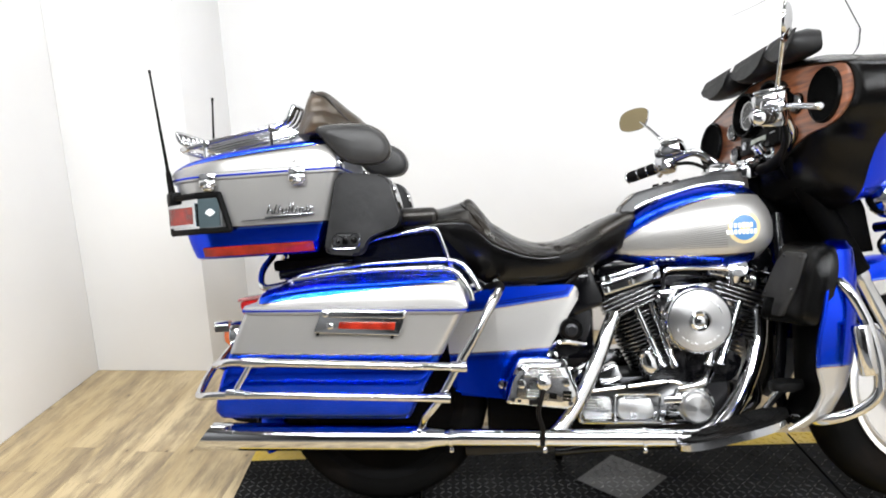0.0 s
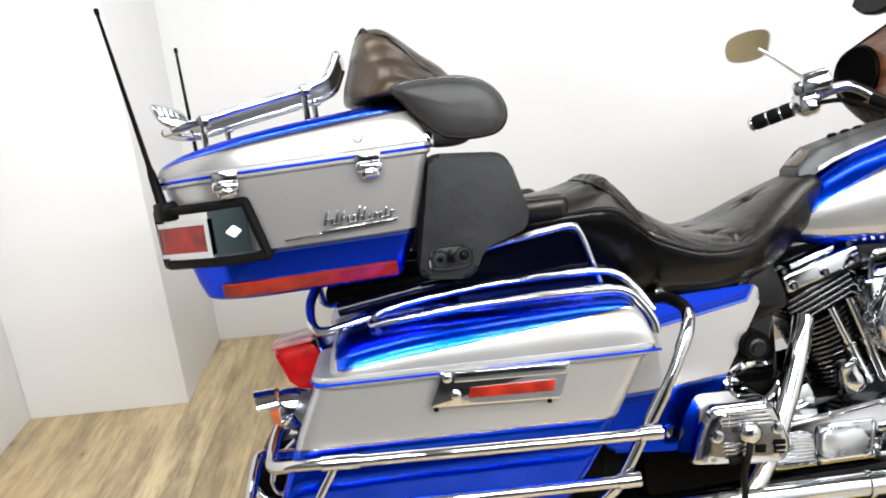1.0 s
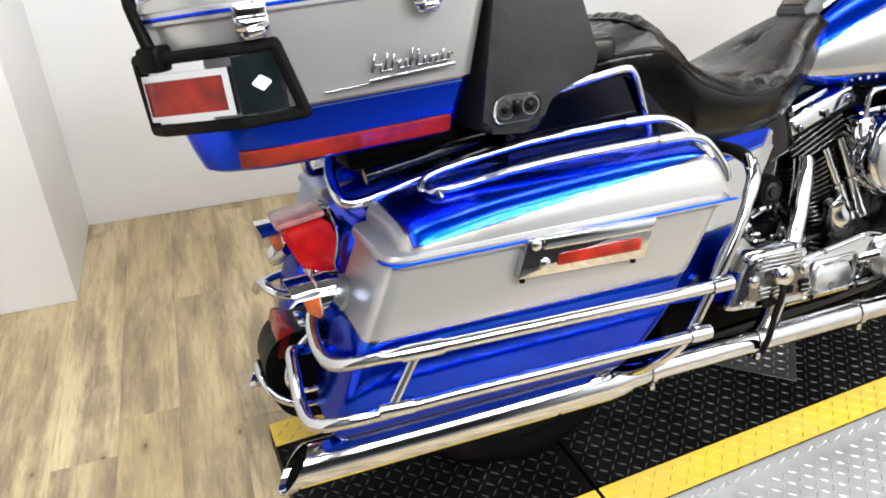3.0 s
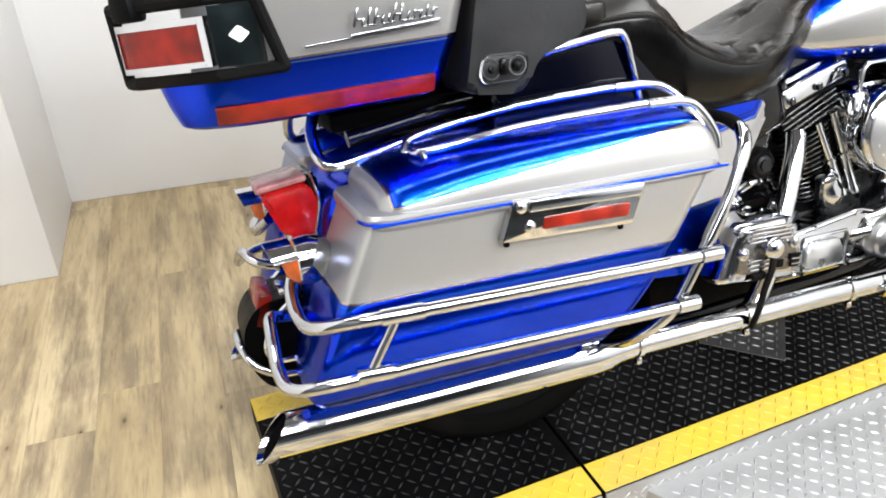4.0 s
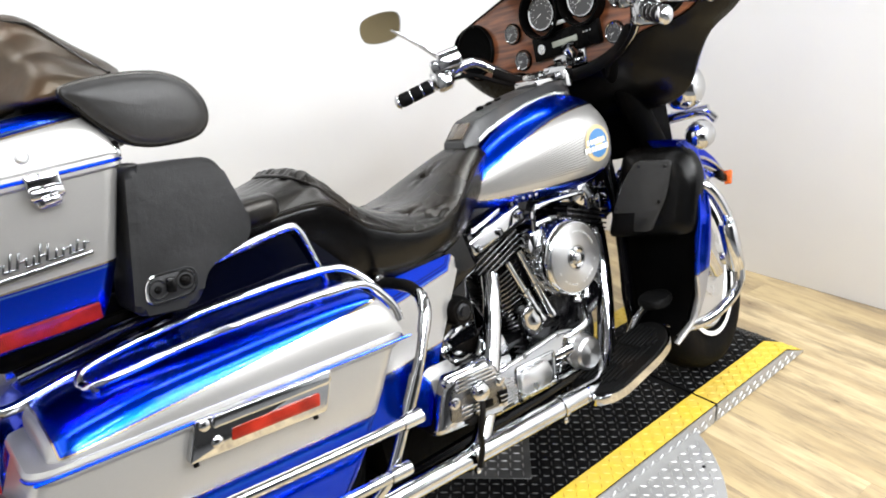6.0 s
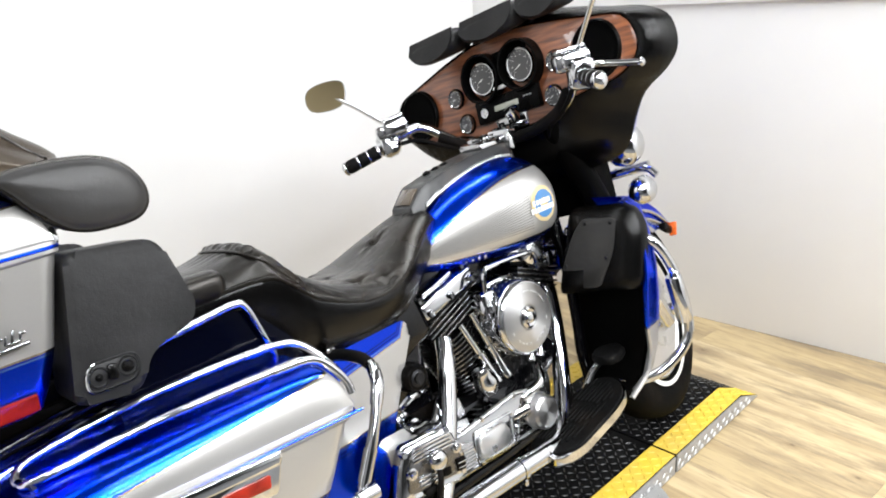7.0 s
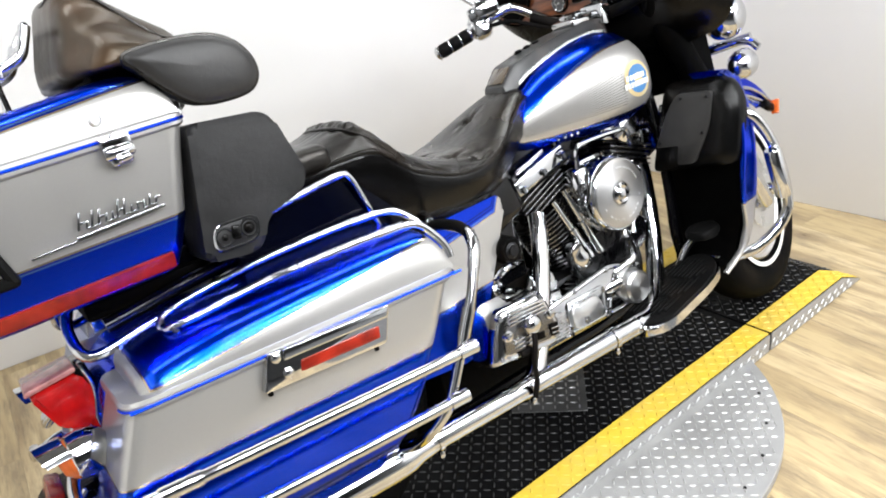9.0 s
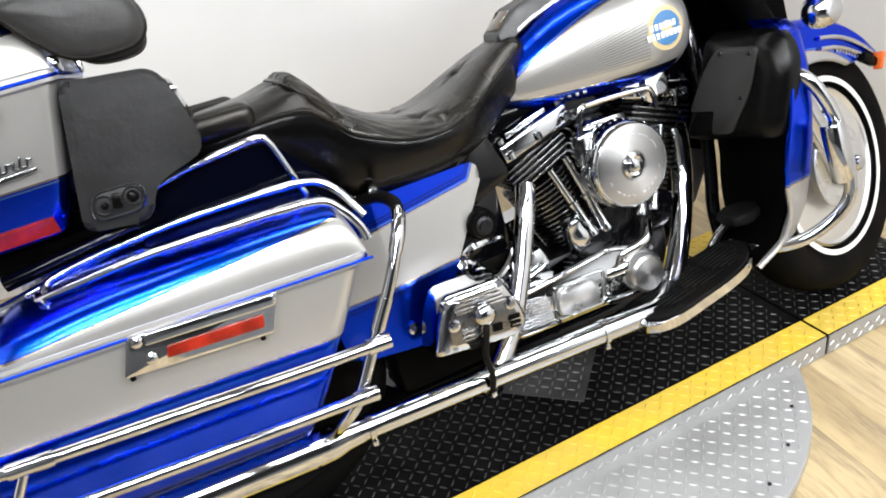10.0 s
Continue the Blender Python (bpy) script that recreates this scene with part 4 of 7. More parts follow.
side_box = P("gearbox_cover", gearbox_shell(bmesh.new()), CHROME, "finned chrome gearbox side cover")
bm = prism(bmesh.new(), rounded([(0.296, 0.357), (0.425, 0.340), (0.438, 0.362), (0.414, 0.425), (0.330, 0.430), (0.308, 0.405)], 0.014, 4), -0.2795, -0.262, 0.003)
P("cover_recess", bm, FINS, "dark cast field of the cover", parent=side_box)
bm = bmesh.new()
for k in range(4):
    rbox(bm, (0.370 + 0.0015 * k, -0.2815, 0.4090 + k * 0.0075), (0.098 - 0.004 * k, 0.008, 0.0042), 0.0018, (0, 5, 0))
for k in range(3):
    rbox(bm, (0.347, -0.2812, 0.358 + k * 0.0085), (0.046, 0.006, 0.0042), 0.0016, (0, 6, 0))
P("cover_fin", bm, CHROME, parent=side_box, split=True)
bm = bmesh.new()
rbox(bm, (0.428, -0.2785, 0.356), (0.022, 0.008, 0.026), 0.002, (0, 8, 0))
rbox(bm, (0.392, -0.2800, 0.358), (0.020, 0.004, 0.016), 0.002, (0, 8, 0))
P("cover_pocket", bm, BLACK, "black louvred pocket in the cover", parent=side_box, split=True)
bm = bmesh.new()
for k in range(2):
    rbox(bm, (0.428, -0.2835, 0.350 + 0.010 * k), (0.020, 0.003, 0.0022), 0.0008, (0, 8, 0))
P("louvre", bm, CHROME, parent=side_box, split=True)
bm = bmesh.new()
for bx, bz in ((0.314, 0.393), (0.428, 0.391)):
    turned(bm, [(0, -0.2865), (0.006, -0.286), (0.0075, -0.282), (0.0115, -0.281), (0.012, -0.276), (0, -0.276)], (bx, 0, bz), (0, 1, 0), 18)
P("cover_boss", bm, CHROME, parent=side_box, split=True)
bm = bmesh.new()
for bx, bz in ((0.312, 0.430), (0.420, 0.432), (0.290, 0.352), (0.306, 0.350), (0.436, 0.335)):
    turned(bm, [(0, -0.274), (0.0055, -0.274), (0.007, -0.270), (0.007, -0.255), (0, -0.255)], (bx, 0, bz), (0, 1, 0), 12)
P("cover_bolt", bm, CHROME, parent=side_box, split=True)
bm = turned(bmesh.new(), [(0, -0.305), (0.012, -0.304), (0.020, -0.297), (0.022, -0.288), (0.018, -0.276), (0, -0.27)], (0.371, 0, 0.395), (0, 1, 0), 20)
P("filler_cap", bm, CHROME, parent=side_box)
bm = bmesh.new()
sweep(bm, [(0.371, -0.290, 0.386), (0.362, -0.297, 0.36), (0.352, -0.290, 0.32), (0.362, -0.265, 0.27), (0.36, -0.245, 0.225)], 0.0065, 8)
rbox(bm, (0.345, -0.282, 0.345), (0.03, 0.01, 0.014), 0.003)
P("strap", bm, RUBBER, "black rubber strap")
bm = bmesh.new()
turned(bm, [(0, -0.150), (0.024, -0.150), (0.030, -0.144), (0.032, -0.13), (0.032, -0.06), (0.040, -0.055), (0.040, 0.0), (0, 0.0)], (0.462, 0, 0.505), (0, 1, 0), 24)
P("starter_motor", bm, BLACK, "black round starter motor", parent=engine)
bm = bmesh.new()
turned(bm, [(0, -0.160), (0.012, -0.160), (0.012, -0.154), (0.018, -0.152), (0.018, -0.146), (0, -0.146)], (0.462, 0, 0.505), (0, 1, 0), 12)
P("starter_nut", bm, CASTING, parent=engine)
bm = bmesh.new()
for x, z, r in ((0.405, 0.405, 0.020), (0.445, 0.425, 0.016), (0.425, 0.452, 0.012), (0.515, 0.385, 0.018), (0.545, 0.41, 0.013)):
    turned(bm, [(0, -0.150), (r * 0.5, -0.150), (r * 0.55, -0.142), (r * 0.95, -0.138), (r, -0.13), (r, -0.08), (r * 1.3, -0.076), (r * 1.3, -0.06), (0, -0.06)], (x, 0, z), (0.1, 1, 0.1), 14)
for a, b, c in (((0.40, -0.12, 0.44), (0.43, -0.15, 0.475), (0.50, -0.12, 0.46)), ((0.42, -0.13, 0.38), (0.47, -0.15, 0.40), (0.53, -0.11, 0.43)), ((0.385, -0.11, 0.47), (0.40, -0.14, 0.43), (0.41, -0.13, 0.36))):
    sweep(bm, [a, b, c], 0.0075, 8)
rbox(bm, (0.475, -0.10, 0.375), (0.10, 0.05, 0.045), 0.010, (0, 12, 0))
rbox(bm, (0.56, -0.08, 0.37), (0.07, 0.05, 0.05), 0.010, (0, -20, 0))
P("oil_fitting", bm, CHROME, parent=engine, split=True)


# side covers under the seat
def side_cover(bm):
    prism(bm, rounded([(0.135, 0.352), (0.285, 0.332), (0.330, 0.350), (0.405, 0.466), (0.497, 0.600), (0.478, 0.626), (0.258, 0.634), (0.120, 0.60)], [0.02, 0.03, 0.03, 0.05, 0.025, 0.012, 0.02, 0.02], 6), -0.165, -0.10, 0.012, 3)
    bmesh.ops.bisect_plane(bm, geom=bm.verts[:] + bm.edges[:] + bm.faces[:], plane_co=(0.26, 0, 0), plane_no=(1, 0, 0))
    for v in bm.verts:
        v.co.y += max(0.0, v.co.x - 0.26) * 0.19
    return bm


both("side_cover", side_cover, PAINT_COVER, bike, "blue and silver painted side cover")
bm = turned(bmesh.new(), [(0, -0.177), (0.005, -0.177), (0.006, -0.173), (0.011, -0.172), (0.0135, -0.167), (0.0135, -0.160), (0, -0.160)], (0.266, 0, 0.374), (0, 1, 0), 16)
P("cover_knob", bm, CHROME)


# saddlebags: the whole bag slopes down to the front by 3 degrees
def sloped(bm, k=-0.052):
    for v in bm.verts:
        v.co.z += k * v.co.x
    return bm


def bag_ring(z, x0, x1, yo, yi=-0.150, rr=0.030, rf=0.03):
    pts = rounded([(x0, yi), (x0, yo), (x1, yo), (x1, yi)], [0.03, rr, rf, 0.03], 6)
    return [Vector((x, y, z)) for x, y in pts]


def bag_body(bm):
    rings(bm, [bag_ring(0.322, -0.455, 0.012, -0.285), bag_ring(0.326, -0.474, 0.025, -0.302), bag_ring(0.345, -0.482, 0.036, -0.318), bag_ring(0.37, -0.473, 0.050, -0.332), bag_ring(0.40, -0.462, 0.066, -0.3475), bag_ring(0.430, -0.449, 0.083, -0.3580), bag_ring(0.446, -0.442, 0.092, -0.3625), bag_ring(0.454, -0.439, 0.096, -0.3628), bag_ring(0.462, -0.435, 0.101, -0.3606), bag_ring(0.470, -0.432, 0.105, -0.3598), bag_ring(0.484, -0.426, 0.113, -0.3622), bag_ring(0.50, -0.418, 0.123, -0.3660), bag_ring(0.53, -0.405, 0.140, -0.370), bag_ring(0.604, -0.368, 0.181, -0.376)])
    return sloped(bm)


def bag_lip(bm):
    rings(bm, [bag_ring(0.598, -0.368, 0.183, -0.380, rr=0.04), bag_ring(0.603, -0.374, 0.188, -0.3855, rr=0.045), bag_ring(0.613, -0.374, 0.190, -0.3855, rr=0.045), bag_ring(0.618, -0.370, 0.187, -0.381, rr=0.045)])
    return sloped(bm)


def bag_lid(bm):
    data = [(-0.345, 0.000, 0.000), (-0.342, 0.022, 0.006), (-0.332, 0.036, 0.012), (-0.315, 0.044, 0.018), (-0.28, 0.052, 0.024), (-0.20, 0.064, 0.034), (-0.10, 0.072, 0.040), (0.0, 0.078, 0.044), (0.08, 0.081, 0.046), (0.140, 0.081, 0.045), (0.166, 0.077, 0.042), (0.182, 0.056, 0.032), (0.190, 0.018, 0.012), (0.191, 0.002, 0.0)]
    loops = []
    for x, h, edge in data:
        u = min(1.0, max(0.0, (x + 0.347) / 0.05))
        yo = -0.150 - 0.227 * (0.80 + 0.20 * math.sqrt(1 - (1 - u) ** 2))
        if x > 0.14:
            yo += 0.005 * ((x - 0.14) / 0.05) ** 2
        yi = -0.152
        w = yi - yo
        prof = [(yo, 0.0), (yo + 0.002, edge * 0.5), (yo + 0.008, edge), (yo + 0.020, edge + (h - edge) * 0.42), (yo + 0.045, edge + (h - edge) * 0.72), (yo + w * 0.42, edge + (h - edge) * 0.93), (yo + w * 0.62, h), (yi - 0.04, h * 0.99), (yi - 0.006, h * 0.86), (yi, 0.0)]
        loops.append([Vector((x, y, 0.616 + z)) for y, z in prof])
    softened(bm, loops)
    return sloped(bm)


def latch_plate(bm):
    return prism(bm, rounded([(-0.192, 0.565), (0.020, 0.546), (0.044, 0.605), (-0.168, 0.620)], 0.006, 3), -0.393, -0.372, 0.003)


def bag_reflector(bm):
    return prism(bm, rounded([(-0.129, 0.572), (0.010, 0.561), (0.014, 0.580), (-0.124, 0.589)], 0.003, 2), -0.3965, -0.390, 0.0015)


def latch_lock(bm):
    for bx, bz in ((-0.148, 0.580), (-0.158, 0.610), (0.030, 0.596)):
        turned(bm, [(0, -0.3985), (0.006, -0.398), (0.0085, -0.396), (0.009, -0.392), (0, -0.392)], (bx, 0, bz), (0, 1, 0), 16)
    return bm


def latch_feet(bm):
    for bx, bz in ((-0.182, 0.560), (0.002, 0.5435)):
        rbox(bm, (bx, -0.384, bz), (0.008, 0.008, 0.008), 0.002)
    return bm


def latch_hood(bm):
    return prism(bm, rounded([(-0.150, 0.601), (0.032, 0.587), (0.039, 0.605), (-0.146, 0.6185)], 0.004, 2), -0.400, -0.392, 0.003)


bodies = both("saddlebag", bag_body, PAINT_BAG, bike, "blue and silver painted hard saddlebag")
for i, ob in enumerate(bodies):
    side = (lambda b: b) if i == 0 else mirrored
    P("lid_lip", side(bag_lip(bmesh.new())), PAINT_SILVER, parent=ob)
    P("lid", side(bag_lid(bmesh.new())), PAINT_LID, "blue topped saddlebag lid", parent=ob)
    P("latch_plate", side(latch_plate(bmesh.new())), CHROME, "chrome latch plate", parent=ob)
    P("latch_hood", side(latch_hood(bmesh.new())), CHROME, parent=ob)
    P("reflector", side(bag_reflector(bmesh.new())), REDORANGE, "orange red reflector strip", parent=ob)
    P("lock", side(latch_lock(bmesh.new())), CHROME, parent=ob, split=True)
    P("latch_foot", side(latch_feet(bmesh.new())), BLACK, parent=ob, split=True)


def lid_stripe(bm):
    loop = [p.copy() for p in bag_ring(0.608, -0.3745, 0.1905, -0.3862, rr=0.045)]
    pts = [p for p in loop if p.y < -0.24]
    sweep(bm, pts, 0.0022, 6, 2)
    return sloped(bm)


both("lid_stripe", lid_stripe, PAINT_BLUE, bike, "thin blue line along the lid edge")


def guard_upper(bm):
    return sweep(bm, [(-0.448, -0.160, 0.532), (-0.467, -0.20, 0.507), (-0.471, -0.27, 0.489), (-0.459, -0.335, 0.492), (-0.405, -0.376, 0.502), (-0.30, -0.386, 0.4965), (-0.10, -0.388, 0.4815), (0.05, -0.388, 0.470), (0.176, -0.386, 0.4605)], 0.0098, 12)


def guard_lower(bm):
    return sweep(bm, [(-0.445, -0.138, 0.444), (-0.488, -0.160, 0.456), (-0.505, -0.195, 0.470), (-0.511, -0.240, 0.455), (-0.515, -0.300, 0.424), (-0.504, -0.345, 0.416), (-0.455, -0.377, 0.422), (-0.30, -0.387, 0.418), (-0.10, -0.389, 0.404), (0.05, -0.389, 0.3935), (0.132, -0.387, 0.3875)], 0.0098, 12)


def guard_link(bm):
    sweep(bm, [(-0.352, -0.387, 0.500), (-0.402, -0.385, 0.426)], 0.007, 10, 1)
    sweep(bm, [(-0.375, -0.383, 0.5015), (-0.315, -0.386, 0.4975)], 0.0125, 12, 1)
    sweep(bm, [(-0.420, -0.384, 0.4275), (-0.370, -0.386, 0.423)], 0.0125, 12, 1)
    return bm


def guard_post(bm):
    return sweep(bm, [(0.25, -0.15, 0.632), (0.268, -0.20, 0.640), (0.275, -0.27, 0.640), (0.268, -0.325, 0.632), (0.253, -0.352, 0.612), (0.222, -0.366, 0.560), (0.190, -0.371, 0.510), (0.158, -0.372, 0.463), (0.111, -0.368, 0.388), (0.088, -0.358, 0.358), (0.066, -0.335, 0.332), (0.052, -0.29, 0.303), (0.04, -0.24, 0.285)], 0.0098, 12)


def guard_clamp(bm):
    sweep(bm, [(0.142, -0.387, 0.4635), (0.180, -0.386, 0.4605)], 0.0125, 12, 1)
    sweep(bm, [(0.096, -0.388, 0.3905), (0.135, -0.387, 0.3875)], 0.0125, 12, 1)
    sweep(bm, [(0.268, -0.325, 0.632), (0.253, -0.352, 0.612), (0.236, -0.3605, 0.583)], 0.0118, 12, 4)
    turned(bm, [(0, 0), (0.010, 0), (0.010, 0.007), (0.006, 0.011), (0, 0.012)], (0.266, -0.188, 0.648), (0, 0, 1), 10)
    sweep(bm, [(0.198, -0.3705, 0.523), (0.168, -0.372, 0.478)], 0.0118, 12, 1)
    return bm


def guard_boot(bm):
    sweep(bm, [(0.245, -0.15, 0.634), (0.268, -0.20, 0.642), (0.276, -0.27, 0.641), (0.270, -0.315, 0.635)], 0.0112, 10)
    return bm


for i, ob in enumerate(both("saddlebag_guard", guard_lower, CHROME, bike, "chrome tube saddlebag guard rail")):
    side = (lambda b: b) if i == 0 else mirrored
    for word, one in (("upper_tube", guard_upper), ("guard_link", guard_link), ("guard_post", guard_post), ("guard_clamp", guard_clamp)):
        P(word, side(one(bmesh.new())), CHROME, parent=ob, split=word == "guard_clamp")
    P("guard_boot", side(guard_boot(bmesh.new())), RUBBER, parent=ob)


def lid_rail(bm):
    inner = [(-0.255, -0.238, 0.664), (-0.266, -0.228, 0.684), (-0.240, -0.212, 0.700), (-0.10, -0.220, 0.716), (0.03, -0.232, 0.719), (0.125, -0.243, 0.717), (0.171, -0.247, 0.708), (0.198, -0.262, 0.684), (0.222, -0.285, 0.640)]
    outer = [(-0.268, -0.262, 0.690), (-0.250, -0.290, 0.690), (-0.12, -0.312, 0.702), (0.02, -0.330, 0.704), (0.115, -0.339, 0.701), (0.159, -0.342, 0.693), (0.182, -0.346, 0.670), (0.199, -0.350, 0.640), (0.203, -0.350, 0.618)]
    sweep(bm, inner, 0.0068, 10)
    sweep(bm, outer, 0.0068, 10)
    return bm


def lid_rail_foot(bm):
    for p, q in (((-0.258, -0.288, 0.691), (-0.250, -0.293, 0.650)), ((-0.262, -0.236, 0.684), (-0.25, -0.24, 0.655))):
        sweep(bm, [p, q], 0.006, 8, 1)
        turned(bm, [(0, 0), (0.013, 0), (0.012, 0.006), (0, 0.008)], (q[0], q[1], q[2] - 0.003), (0, -0.1, 1), 12)
    for p in ((0.11, -0.2415, 0.7175), (0.11, -0.3385, 0.7012)):
        sweep(bm, [(p[0] - 0.025, p[1], p[2] + 0.0015), (p[0] + 0.025, p[1], p[2] - 0.0015)], 0.0082, 10, 1)
    return bm


for i, ob in enumerate(both("lid_rail", lid_rail, CHROME, bike, "double chrome rail on the saddlebag lid")):
    P("rail_foot", lid_rail_foot(bmesh.new()) if i == 0 else mirrored(lid_rail_foot(bmesh.new())), CHROME, parent=ob, split=True)


def grab_rail(bm):
    return sweep(bm, [(-0.075, -0.200, 0.772), (-0.03, -0.212, 0.786), (0.06, -0.218, 0.797), (0.106, -0.220, 0.800), (0.122, -0.219, 0.788), (0.136, -0.214, 0.745), (0.152, -0.205, 0.690)], 0.0068, 10)


both("grab_rail", grab_rail, CHROME, bike, "chrome passenger grab rail")


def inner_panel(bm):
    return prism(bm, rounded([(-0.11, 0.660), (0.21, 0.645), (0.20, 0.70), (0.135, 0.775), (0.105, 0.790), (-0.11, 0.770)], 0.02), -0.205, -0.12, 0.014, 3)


both("fender_panel", inner_panel, BLUEBLACK, bike, "glossy near-black panel under the passenger seat")

# top trunk
def trunk_plan(z, grow=0.0, shrink=0.0, front=-0.130):
    """The trunk's plan: parallel sides, cut rear corners."""
    g = grow - shrink
    pts = [(front + g, -0.262 - g), (-0.512 - g, -0.256 - g), (-0.598 - g, -0.175 - g * 0.5), (-0.598 - g, 0.175 + g * 0.5), (-0.512 - g, 0.256 + g), (front + g, 0.262 + g)]
    return [Vector((x, y, z)) for x, y in rounded(pts, [0.025, 0.05, 0.045, 0.045, 0.05, 0.025], 4)]


def trunk_front(z):
    return -0.165 + (z - 0.76) * 0.18


bm = bmesh.new()
rings(bm, [trunk_plan(0.757, shrink=0.045, front=trunk_front(0.757)), trunk_plan(0.762, shrink=0.036, front=trunk_front(0.762)), trunk_plan(0.79, shrink=0.026, front=trunk_front(0.79)), trunk_plan(0.832, shrink=0.016, front=trunk_front(0.832)), trunk_plan(0.90, shrink=0.008, front=trunk_front(0.90)), trunk_plan(0.966, front=trunk_front(0.966))])
trunk = P("top_trunk", bm, PAINT_TOUR, "silver and blue hard top trunk")
bm = bmesh.new()
rings(bm, [trunk_plan(0.962, 0.002), trunk_plan(0.965, 0.006), trunk_plan(0.972, 0.0065), trunk_plan(0.980, 0.006), trunk_plan(0.983, 0.002)])
P("trunk_lip", bm, PAINT_SILVER, parent=trunk)
bm = bmesh.new()
sweep(bm, [p for p in trunk_plan(0.9725, 0.0065)], 0.0028, 6, 1, closed=True)
P("lip_stripe", bm, PAINT_BLUE, parent=trunk)
bm = bmesh.new()
loops = []
for x, h, in ((-0.600, 0.004), (-0.596, 0.018), (-0.585, 0.026), (-0.54, 0.038), (-0.46, 0.052), (-0.38, 0.062), (-0.30, 0.069), (-0.22, 0.074), (-0.175, 0.072), (-0.15, 0.058), (-0.132, 0.030), (-0.128, 0.004)):
    if x < -0.512:
        w = 0.257 - (-0.512 - x) / 0.088 * 0.080
    else:
        w = 0.257 + (x + 0.512) / 0.382 * 0.004
    prof = [(-w, 0.0), (-w + 0.002, h * 0.35), (-w + 0.010, h * 0.68), (-w + 0.026, h * 0.88), (-w + 0.055, h * 0.97), (-w * 0.45, h * 1.03), (0, h * 1.06)]
    prof += [(-y, z) for y, z in reversed(prof[:-1])]
    loops.append([Vector((x, y, 0.982 + z)) for y, z in prof])
softened(bm, loops, 3, 2)
P("trunk_lid", bm, PAINT_TOURLID, "silver lid with a blue side stripe", parent=trunk)


def trunk_latch(bm, x):
    rbox(bm, (x, -0.272, 0.968), (0.044, 0.012, 0.022), 0.004)
    turned(bm, [(0, -0.021), (0.009, -0.021), (0.0115, -0.017), (0.0115, 0.017), (0.009, 0.021), (0, 0.021)], (x, -0.273, 0.953), (1, 0, 0), 16)
    prism(bm, rounded([(x - 0.019, 0.952), (x + 0.019, 0.952), (x + 0.015, 0.933), (x - 0.015, 0.933)], 0.006, 3), -0.280, -0.262, 0.005, 3)
    turned(bm, [(0, -0.011), (0.007, -0.010), (0.008, -0.006), (0.008, 0.006), (0.007, 0.010), (0, 0.011)], (x + 0.002, -0.282, 0.943), (1, 0, 0.1), 14)
    return bm


def trunk_lock(bm):
    turned(bm, [(0, -0.266), (0.006, -0.266), (0.009, -0.263), (0.010, -0.250), (0, -0.25)], (-0.243, 0, 1.003), (0, 1, 0), 18)
    return bm


def trunk_side(x, z):
    """How far out the trunk's side stands at a place along it."""
    level = ((0.757, 0.045), (0.762, 0.036), (0.79, 0.026), (0.832, 0.016), (0.90, 0.008))
    shrink = next(a[1] + (b[1] - a[1]) * (z - a[0]) / (b[0] - a[0]) for a, b in zip(level, level[1:]) if z <= b[0])
    plan = trunk_plan(z, shrink=shrink, front=trunk_front(z))
    return min(a.y + (b.y - a.y) * (x - a.x) / (b.x - a.x) for a, b in zip(plan, plan[1:]) if min(a.x, b.x) <= x <= max(a.x, b.x) and abs(a.x - b.x) > 1e-6)


def trunk_reflector(bm):
    loops = []
    for k in range(25):
        x = -0.208 - 0.308 * k / 24
        low, top = trunk_side(x, 0.763), trunk_side(x, 0.787)
        loops.append([Vector((x, low + 0.01, 0.763)), Vector((x, low - 0.004, 0.763)), Vector((x, low - 0.006, 0.766)), Vector((x, top - 0.006, 0.785)), Vector((x, top - 0.004, 0.788)), Vector((x, top + 0.01, 0.788))])
    rings(bm, loops)
    return bm


def trunk_script(bm):
    """A bright name badge, drawn as plain slanted strokes over a bar."""
    rbox(bm, (-0.300, -0.258, 0.854), (0.18, 0.005, 0.0030), 0.001, (0, -2, 0))
    rbox(bm, (-0.262, -0.259, 0.858), (0.130, 0.006, 0.006), 0.002, (0, -2, 0))
    tall = (0.026, 0.012, 0.024, 0.022, 0.013, 0.013, 0.026, 0.024, 0.013, 0.013, 0.013, 0.018, 0.013)
    for k, h in enumerate(tall):
        rbox(bm, (-0.316 + k * 0.0092, -0.259, 0.868 + h / 2 - 0.003), (0.0036, 0.004, h), 0.0012, (0, 20, 0))
        rbox(bm, (-0.313 + k * 0.0092, -0.259, 0.866 + (0.009 if k % 3 == 0 else 0.0)), (0.0092, 0.004, 0.0032), 0.001)
    return bm


# lamp units on the trunk's rear corners
def lamp_path(z, off):
    pts = [(-0.440, -0.252), (-0.500, -0.250), (-0.592, -0.178), (-0.603, -0.152)]
    out = []
    for i, (x, y) in enumerate(pts):
        nx, ny = ((0, -1), (-0.35, -0.94), (-0.8, -0.6), (-0.92, -0.39))[i]
        out.append(Vector((x + nx * off, y + ny * off, z)))
    return out


def lamp_rim(bm):
    low, top = lamp_path(0.832, 0.010), lamp_path(0.925, 0.013)
    loop = low + list(reversed(top))
    loop[0].x += 0.020
    loop[-1].x -= 0.004
    for p, q in zip(loop, loop[1:] + loop[:1]):
        sweep(bm, [p, (p + q) / 2, q], 0.0085, 8, 1)
    for p in loop:
        turned(bm, [(0, -0.0085), (0.006, -0.006), (0.0085, 0), (0.006, 0.006), (0, 0.0085)], p, (0, 0, 1), 10)
    return bm


